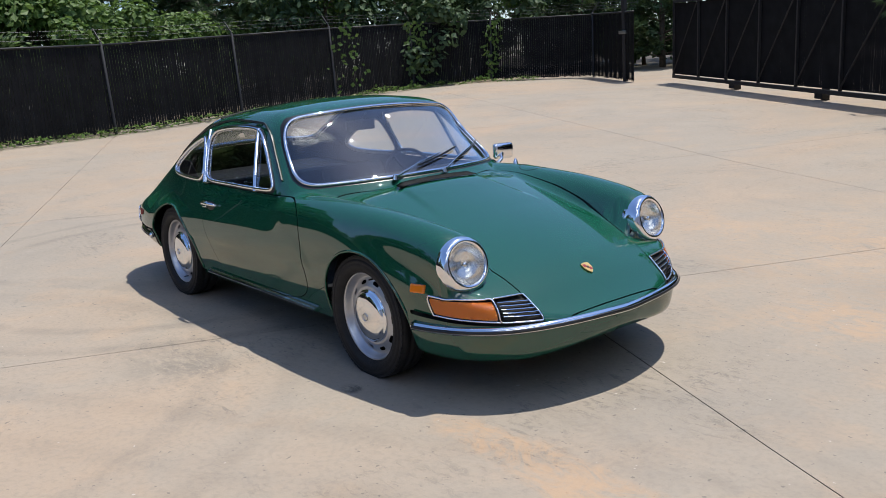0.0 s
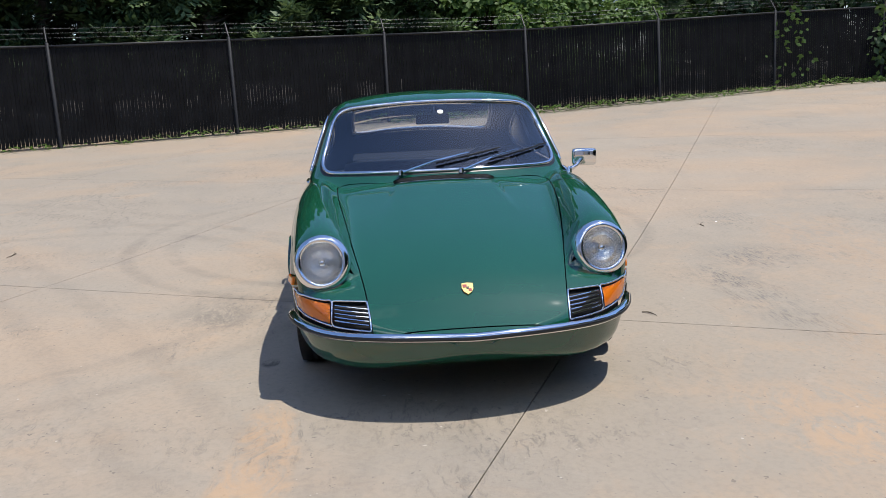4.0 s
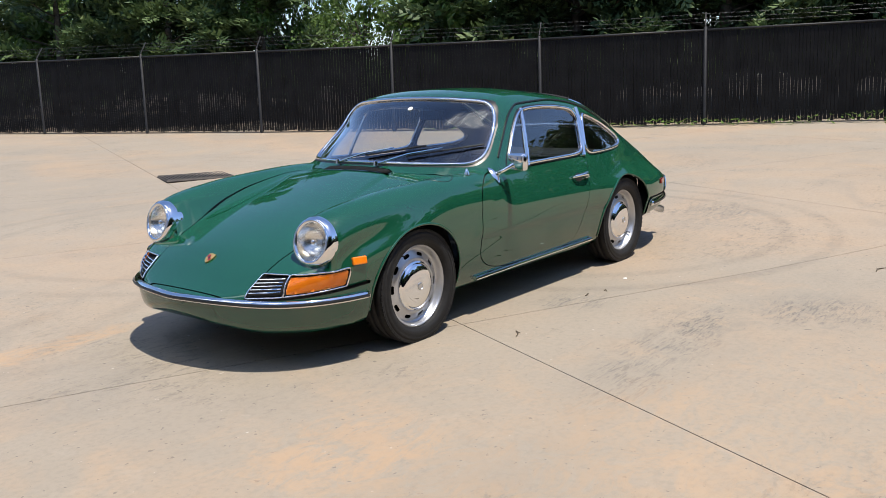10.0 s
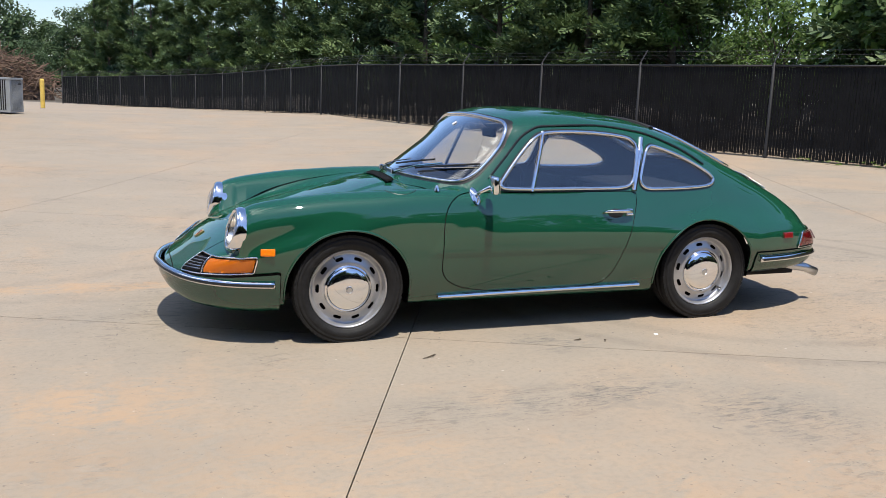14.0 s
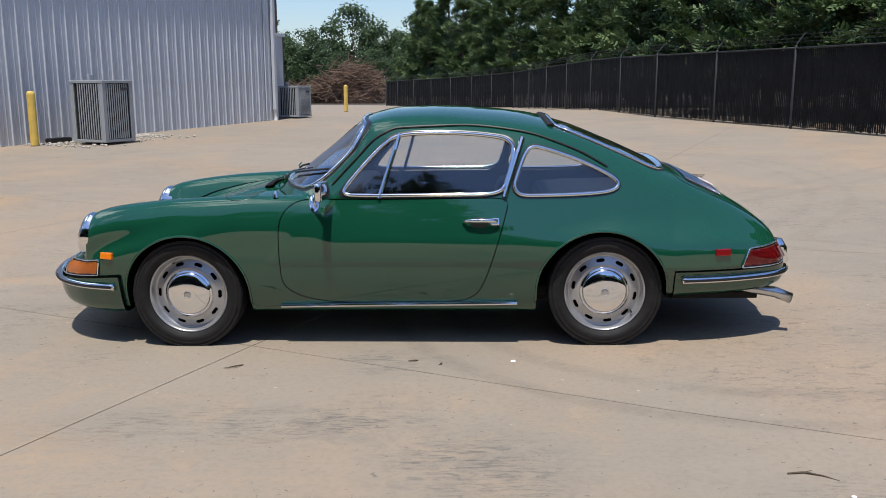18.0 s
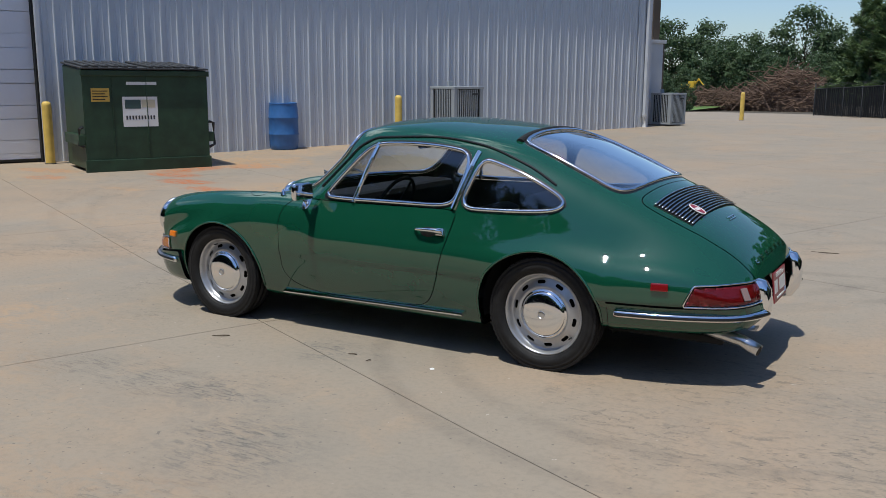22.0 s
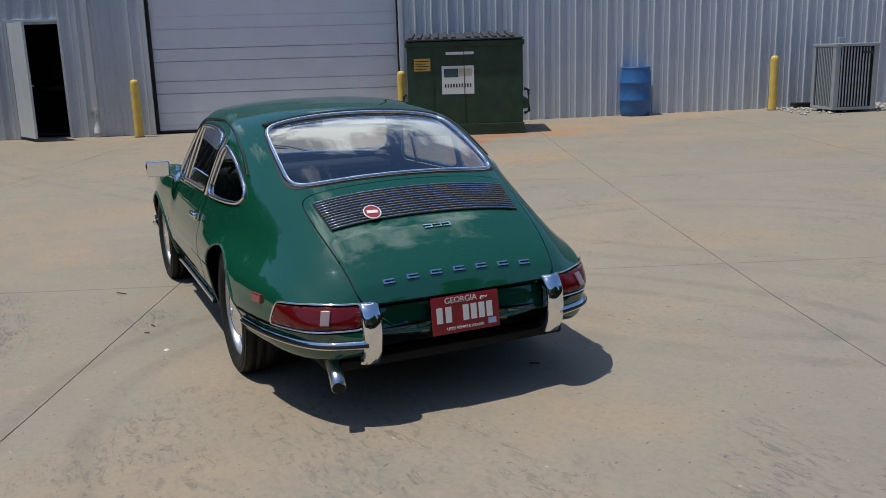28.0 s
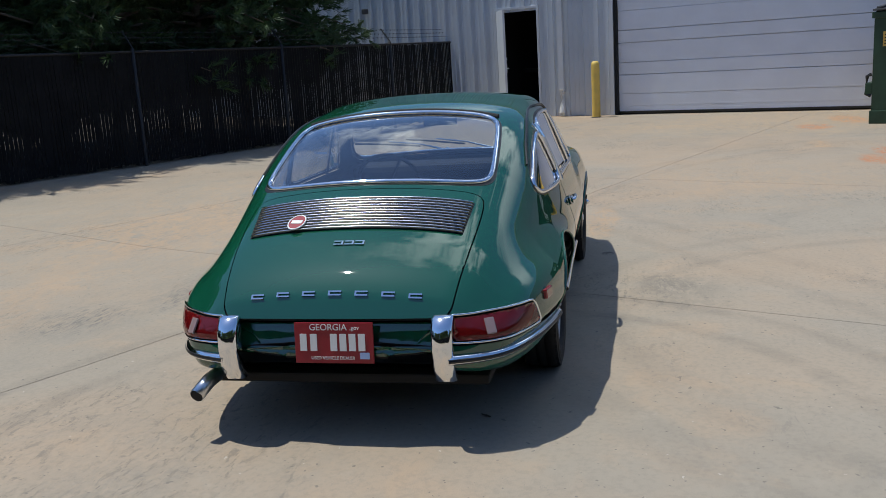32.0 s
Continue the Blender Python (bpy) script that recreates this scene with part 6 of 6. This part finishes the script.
def broadleaf(seed, h, rad, count=5200, leaf=0.17, mat=None, name="leafy_tree", label="bright green leafy tree", base=0.3):
    """A spreading tree or bush with clumps of leaves round its limb ends."""
    rs = random.Random(seed)
    t = thing(name, label, "tree" if h > 3.2 else "bush", Matrix(), "trees behind the fence")
    tr, cr = bmesh.new(), bmesh.new()
    limb(tr, [Vector((0, 0, -0.4)), Vector((0.1, 0, h * 0.25)), Vector((0.0, 0.1, h * 0.55))], 0.03 + 0.018 * h, 0.05, 8)
    clumps = []
    for k in range(int(16 + h * 4)):
        a, f = rs.uniform(0, 2 * math.pi), rs.random()
        z = h * (base + (0.97 - base) * f)
        r = rad * math.sqrt(max(0.05, 1 - (2 * f - 0.8) ** 2 * 0.7)) * rs.uniform(0.45, 1.0)
        c = Vector((r * math.cos(a), r * math.sin(a), z))
        limb(tr, [Vector((0, 0, h * 0.25 + 0.3 * h * f)), c * 0.55 + Vector((0, 0, 0.25 * h * f)), c], 0.035, 0.008, 5)
        clumps.append((c, rad * rs.uniform(0.20, 0.36)))
    for k in range(count):
        c, r = rs.choice(clumps)
        d = Vector((rs.gauss(0, 1), rs.gauss(0, 1), rs.gauss(0, 0.8)))
        d = d.normalized() * r * (0.5 + 0.55 * rs.random())
        q = c + d
        nrm = (d.normalized() + Vector((rs.gauss(0, 0.5), rs.gauss(0, 0.5), 0.6))).normalized()
        u = nrm.orthogonal().normalized()
        u = Matrix.Rotation(rs.uniform(0, 6.28), 3, nrm) @ u
        w = nrm.cross(u)
        s = leaf * rs.uniform(0.6, 1.2)
        cr.faces.new([cr.verts.new(x) for x in (q - u * s * 0.5, q + w * s * 0.32, q + u * s * 0.5 - nrm * s * 0.1, q - w * s * 0.32)])
    part("trunk", tr, BARK, t, "", True)
    tagged(part("crown", cr, mat or BROAD, t), kind="stuff")
    return t


def pine(seed, h, rad, shoots=1900, base=0.24):
    """A pine with whorls of limbs that end in brushes of long needles."""
    rs, rn = random.Random(seed), np.random.RandomState(seed)
    t = thing("pine_tree", "dark green pine tree with hanging needle tufts", "tree", Matrix(), "trees behind the fence")
    tr = bmesh.new()
    limb(tr, [Vector((0, 0, -0.4)), Vector((0.05, 0, h * 0.5)), Vector((0, 0.05, h))], 0.17, 0.03, 8)
    n = int(h * 11)
    at, ax = [], []
    for k in range(n):
        f = (k + rs.random()) / n
        z = h * (base + (0.98 - base) * f)
        a = rs.uniform(0, 2 * math.pi)
        r = rad * (1 - 0.8 * f) * rs.uniform(0.6, 1.1)
        tip = Vector((r * math.cos(a), r * math.sin(a), z + 0.06 * r - 0.45 * (1 - f)))
        root = Vector((0, 0, z))
        mid = root.lerp(tip, 0.5) + Vector((0, 0, 0.12 * r))
        limb(tr, [root, mid, tip], 0.035 * (1 - f) + 0.012, 0.007, 5)
        for j in range(shoots // n):
            u = 1 - 0.72 * rs.random() ** 1.5
            at.append(root.lerp(tip, u) + Vector((rs.gauss(0, 0.20), rs.gauss(0, 0.20), rs.gauss(-0.03, 0.20))))
            ax.append(Vector((math.cos(a) + rs.gauss(0, 0.6), math.sin(a) + rs.gauss(0, 0.6), rs.gauss(0.25, 0.5))).normalized())
    at, ax = np.array(at), np.array(ax)
    m, q = len(at), 30
    u = np.linspace(0, 1, q)[None, :, None]
    spin = rn.normal(0, 1, (m, q, 3))
    spin -= ax[:, None, :] * (spin * ax[:, None, :]).sum(2, keepdims=True)
    spin /= np.linalg.norm(spin, axis=2, keepdims=True)
    d = ax[:, None, :] * (0.55 + 0.5 * u) + spin * (0.85 - 0.5 * u)
    d /= np.linalg.norm(d, axis=2, keepdims=True)
    ln = rn.uniform(0.13, 0.23, (m, q, 1))
    root = at[:, None, :] + ax[:, None, :] * (0.20 * u)
    w = np.cross(d, spin)
    w *= 0.011 / (np.linalg.norm(w, axis=2, keepdims=True) + 1e-9)
    tip = root + d * ln
    tip[:, :, 2] -= 0.03
    core = np.repeat(at[:, None, :], q, 1)
    verts = np.concatenate([x.reshape(-1, 3) for x in (root - w, root + w, tip)])
    k = np.arange(m * q)
    me = bpy.data.meshes.new("crown")
    me.from_pydata(verts.tolist(), [], np.stack([k, k + m * q, k + 2 * m * q], 1).tolist())
    me.materials.append(PINE.m)
    part("trunk", tr, BARK, t, "", True)
    tagged(part("crown", me, None, t), kind="stuff")
    return t


def plant():
    rs = random.Random(11)
    kinds = {
        "c": [cypress(1, 7.6, 2.3), cypress(2, 6.9, 2.15), cypress(3, 8.4, 2.45)],
        "b": [broadleaf(4, 6.0, 2.6), broadleaf(5, 2.6, 1.7, 4200, 0.17, None, "green_bush", "bright green leafy bush", 0.15)],
        "p": [pine(6, 7.5, 2.6), pine(7, 6.5, 2.4)],
        "f": [broadleaf(8, 11.0, 4.2, 5200, 0.42, FARLEAF, "woodland_tree", "round distant woodland tree in full leaf", 0.15), broadleaf(9, 8.0, 3.4, 4600, 0.40, FARLEAF, "woodland_tree", "round distant woodland tree in full leaf", 0.1)],
    }
    used = set()

    def put(kind, k, x, y, scale=1.0):
        src = kinds[kind][k % len(kinds[kind])]
        m = Matrix.Translation((x, y, ground_z(x, y) - 0.05)) @ Matrix.Rotation(rs.uniform(0, 6.28), 4, "Z")
        sc = scale * rs.uniform(0.92, 1.08)
        if src in used:
            o = copy_thing(src, m)
        else:
            o = src
            used.add(src)
            o.matrix_basis = m
        o.scale = (sc, sc, sc * rs.uniform(0.95, 1.05))

    # the long row behind the west fence
    line = [Vector(p) for p in ((5.2, -62), (1.0, -53), (-2.6, -46), (-5.2, -38), (-6.3, -30), (-8.2, -20.5), (-10.9, -11.5), (-14.3, -3.6), (-15.7, 1.0))]
    k = 0
    for a, b in zip(line, line[1:]):
        n = max(1, round((b - a).length / 2.7))
        for j in range(n):
            p = a.lerp(b, j / n)
            if -13.9 < p.y < -10.2 or -23.2 < p.y < -21.7:
                continue
            put("c", k, p.x + rs.uniform(-0.5, 0.5) - 0.7, p.y + rs.uniform(-0.4, 0.4), 1.0)
            k += 1
    for a, b in zip(line[2:], line[3:]):
        n = max(1, round((b - a).length / 4.2))
        for j in range(n):
            p = a.lerp(b, (j + 0.5) / n)
            low = -15.0 < p.y < -11.0
            put("b" if k % 3 == 0 else "f", 0 if k % 3 == 0 else k, p.x - 6.5 + rs.uniform(-1, 1), p.y + rs.uniform(-1, 1), (0.45 if low else 1.0) if k % 3 == 0 else (0.33 if low else 0.62))
            k += 1
    # a second, staggered row where the yard lies close
    for x, y, sc in ((-13.6, -8.6, 1.0), (-13.9, -7.0, 1.0), (-15.6, -6.4, 1.0), (-17.0, -3.6, 1.05), (-18.2, -1.0, 1.0), (-18.9, 1.5, 1.0), (-16.0, -1.6, 0.95), (-12.4, -17.0, 1.0), (-11.4, -18.6, 1.0), (-17.0, 0.6, 0.9)):
        put("c", k, x, y, sc)
        k += 1
    # mixed green by the north corner
    for x, y, kd, i, sc in ((-16.4, 3.4, "b", 1, 1.0), (-17.3, 4.6, "b", 1, 1.05), (-16.9, 6.2, "b", 1, 0.85), (-19.5, 4.0, "p", 0, 0.9), (-19.0, 7.5, "p", 1, 0.95), (-20.5, 10.0, "p", 0, 1.0), (-18.2, 9.6, "b", 1, 0.9), (-18.6, 12.5, "b", 0, 0.9), (-17.4, 14.8, "c", 0, 0.8),
                            (-19.0, 17.0, "b", 0, 1.1), (-15.6, 19.2, "c", 1, 0.8), (-13.4, 20.4, "c", 2, 0.75), (-11.4, 21.6, "c", 0, 0.8), (-9.2, 22.4, "c", 1, 0.8), (-23, 6, "f", 0, 0.8), (-25, 13, "f", 1, 1.0), (-24, 0, "f", 0, 0.9), (-22, 20, "f", 0, 0.9), (-6.5, 21, "c", 2, 0.8), (-3, 19, "b", 0, 1.0), (0, 18, "c", 1, 0.8), (3.5, 17, "f", 1, 0.8), (-14, 28, "f", 0, 1.0), (-4, 28, "f", 1, 1.0), (6, 26, "f", 0, 1.0)):
        put(kd, i, x, y, sc)
    # pines over the north-east fence
    for k in range(9):
        q = Vector((11.1, 6.15)).lerp(Vector((1.2, 10.9)), k / 8.0)
        put("p", k, q.x + rs.uniform(-0.3, 0.3), q.y + rs.uniform(-0.25, 0.25), 0.9)
    for x, y, k in ((12.0, 9.0, 0), (9.0, 10.2, 1), (6.0, 11.4, 0), (3.0, 13.2, 1), (0.0, 14.8, 0)):
        put("f", k, x, y, 0.55)
    for k in range(6):
        q = Vector((12.0, 8.2)).lerp(Vector((0.5, 13.6)), k / 5.0)
        put("c", k, q.x, q.y, 0.85)
    # scrub past the corner of the building
    for x, y, sc in ((19.5, -67.0, 0.36), (20.8, -69.0, 0.40), (18.9, -71.0, 0.30), (22.0, -75.0, 0.36)):
        put("f", 1, x, y, sc)
    # lighter trees in the gap of the row
    for x, y, kd, k, sc in ((-12.6, -12.6, "b", 0, 0.60), (-11.9, -14.6, "b", 0, 0.62), (-14.6, -11.4, "b", 0, 0.66), (-13.4, -10.6, "b", 1, 1.3), (-16.5, -13.6, "f", 1, 0.42), (-18.5, -11.0, "f", 0, 0.36), (-9.3, -22.6, "b", 1, 1.2), (-16.6, 2.4, "b", 1, 1.1), (-14.6, -4.6, "c", 2, 1.0), (-15.6, -1.9, "c", 0, 1.05), (-16.4, 0.2, "c", 1, 1.0)):
        put(kd, k, x, y, sc)
    put("p", 1, 12.6, 5.7, 0.8)
    # woods behind the gate
    for x, y, k in ((-15.4, 22.0, 1), (-18.5, 24.0, 0), (-17.6, 16.6, 0), (-16.5, 12.6, 1), (-17.5, 10.6, 0), (-13.5, 23.5, 1), (-9.5, 24.5, 0), (-5.5, 23.0, 1), (-17.9, 20.5, 1)):
        put("f", k, x, y, 0.5)
    # far woods to the south
    for k in range(46):
        x = -60 + 2.6 * k + rs.uniform(-1.5, 1.5)
        put("f", k, x + 40, -150 + 0.18 * k + rs.uniform(-6, 6), rs.uniform(0.8, 1.25))
    for k in range(16):
        put("f", k, 12 + 2.6 * k + rs.uniform(-1, 1), -104 - rs.uniform(0, 12) - 0.2 * k, rs.uniform(0.45, 0.8))


plant()


def weeds():
    """Low weeds along the foot of the fence."""
    rs = random.Random(21)
    line = [Vector(p) for p in ((-9.5, -8.0), (-10.2, -5.9), (-12.35, -0.04), (-13.0, 2.93), (-13.5, 5.85), (-14.2, 8.75), (-14.9, 11.6), (-15.0, 14.0), (-13.6, 15.1))]
    bm = bmesh.new()
    for a, b in zip(line, line[1:]):
        thick = 190 if b.y > 1 else 60
        for k in range(int((b - a).length * thick)):
            f = rs.random()
            lump = 0.5 + 0.5 * noise.noise(((a.x + b.x) * 0.3 + f * 2.2, a.y * 0.7, 0))
            if rs.random() > lump + 0.25:
                continue
            p = a.lerp(b, f)
            off = abs(rs.gauss(0, 0.16))
            nrm = Vector((b.y - a.y, -(b.x - a.x))).normalized()
            q = p + nrm * off
            h = rs.uniform(0.02, 0.16) * lump * 1.6
            c = Vector((q.x, q.y, ground_z(q.x, q.y) + h))
            a1 = rs.uniform(0, 6.28)
            u = Vector((math.cos(a1), math.sin(a1), rs.uniform(-0.2, 0.6))) * rs.uniform(0.025, 0.065)
            w = Vector((-math.sin(a1), math.cos(a1), rs.uniform(-0.3, 0.3))) * rs.uniform(0.012, 0.035)
            bm.faces.new([bm.verts.new(x) for x in (c - u, c + w, c + u, c - w)])
    ob = new("weeds", mesh_of(bm, "weeds", WEED, False))
    tagged(ob, "low green weeds and clover along the fence foot", "weeds", kind="stuff")
    # vines on the north fence
    vb = bmesh.new()
    for cx, cy, n in ((-15.3, 12.0, 260), (-15.55, 13.4, 420), (-15.0, 14.7, 220), (-14.3, 9.2, 60)):
        for k in range(n):
            z = 0.75 + 1.75 * rs.random() ** 0.8
            q = Vector((cx + 0.10 + rs.gauss(0, 0.10), cy + rs.gauss(0, 0.45) * (1.1 - 0.3 * z), z))
            a1 = rs.uniform(0, 6.28)
            u = Vector((0.4 * math.cos(a1), math.cos(a1), math.sin(a1))) * rs.uniform(0.03, 0.075)
            w = Vector((0.3, -math.sin(a1), math.cos(a1))) * rs.uniform(0.025, 0.06)
            vb.faces.new([vb.verts.new(x) for x in (q - u, q + w, q + u, q - w)])
    ob = new("vines", mesh_of(vb, "vines", BROAD, False))
    tagged(ob, "leafy vines climbing over the fence", "vines", kind="stuff")


weeds()


def far_south():
    """Brush pile, grass and a digger beyond the yard."""
    rs = random.Random(31)
    bm = bmesh.new()
    for k in range(1500):
        u = rs.uniform(0, 1)
        x = 9.5 + 13.5 * u + rs.gauss(0, 0.6)
        hgt = 1.2 + 2.9 * math.exp(-((u - 0.25) / 0.22) ** 2) + 0.7 * math.exp(-((u - 0.75) / 0.15) ** 2)
        y = -86 + rs.gauss(0, 1.8)
        z = ground_z(x, y) + hgt * rs.random() ** 0.7
        d = Vector((rs.gauss(0, 1), rs.gauss(0, 0.6), rs.gauss(0, 0.45))).normalized() * rs.uniform(0.5, 1.6)
        tube([Vector((x, y, z)) - d, Vector((x, y, z + 0.1)), Vector((x, y, z)) + d], [rs.uniform(0.02, 0.07), 0.035, 0.012], 4, bm)
    ob = new("brush_pile", mesh_of(bm, "brush_pile", DEADWOOD, False))
    tagged(ob, "big heap of brown cut brush and logs", "brush pile", kind="stuff")
    heap = bmesh.new()
    for c, r in (((12.2, -86.5), 2.3), ((14.6, -86.5), 1.9), ((19.5, -87), 1.0)):
        bmesh.ops.create_icosphere(heap, subdivisions=3, radius=1.0, matrix=Matrix.Translation((c[0], c[1], ground_z(*c))) @ Matrix.Diagonal((r * 1.4, 1.6, r, 1)))
    for v in heap.verts:
        v.co += noise.noise_vector(v.co * 1.7) * 0.5
    tagged(new("earth_heap", mesh_of(heap, "earth_heap", DEADWOOD, False)), "brown earth heap under the brush", "earth heap", kind="stuff")
    # grass strip
    g = bmesh.new()
    xs = np.linspace(18.5, 60, 20)
    rows = [[g.verts.new((x, y, ground_z(x, y) - 0.015 + 0.03 * (-70 - y))) for x in xs] for y in np.linspace(-84, -70, 5)]
    for a, b in zip(rows, rows[1:]):
        for k in range(len(xs) - 1):
            g.faces.new((a[k], a[k + 1], b[k + 1], b[k]))
    tagged(new("grass", mesh_of(g, "grass", GRASSY)), "mown green grass past the concrete", "grass", kind="structure")
    t = thing("excavator", "small yellow excavator beside the brush pile", "excavator", Matrix.Translation((23.6, -90, ground_z(23.6, -90) + 1.6)) @ Matrix.Diagonal((0.48, 0.48, 0.48, 1)))
    part("cab", box((-0.9, -0.8, 1.2), (0.4, 0.8, 2.9), 0.15), DIGGER, t)
    part("engine_box", box((0.4, -1.1, 1.2), (2.2, 1.1, 2.2), 0.15), DIGGER, t)
    part("boom", tube([(-0.6, 0, 1.7), (-1.7, 0, 3.3), (-2.8, 0, 2.0)], [0.22, 0.26, 0.16], 6), DIGGER, t)
    for y in (-1.0, 1.0):
        part("track", box((-1.9, y - 0.3, 0), (1.9, y + 0.3, 0.9), 0.3), LINER, t)


far_south()

# ---- the concrete, slab by slab ----
def build_slabs():
    yard_ob = thing("pavement", "worn tan concrete yard with sawn joints", "pavement", Matrix(), kind="structure")
    LU, LV, J = 4.47, 3.73, 0.0027
    for i in range(-8, 9):
        for j in range(-20, 9):
            c = JX + U * ((i + 0.5) * LU) + V * ((j + 0.5) * LV)
            inside = lot_sdf(c.x, c.y)
            if inside > 2.0:
                continue
            bm = bmesh.new()
            n = 6
            rows = []
            for a in range(n + 1):
                row = []
                for b in range(n + 1):
                    p = JX + U * (i * LU + J + (LU - 2 * J) * a / n) + V * (j * LV + J + (LV - 2 * J) * b / n)
                    row.append(bm.verts.new((p.x, p.y, ground_z(p.x, p.y))))
                rows.append(row)
            for p, q in zip(rows, rows[1:]):
                for k in range(n):
                    bm.faces.new((p[k], p[k + 1], q[k + 1], q[k]))
            edge = [e for e in bm.edges if e.is_boundary]
            ext = bmesh.ops.extrude_edge_only(bm, edges=edge)
            for v in ext["geom"]:
                if isinstance(v, bmesh.types.BMVert):
                    v.co.z -= 0.03
            bmesh.ops.recalc_face_normals(bm, faces=bm.faces)
            me = mesh_of(bm, "slab", CONCRETE, False)
            part("slab", me, None, yard_ob)


build_slabs()
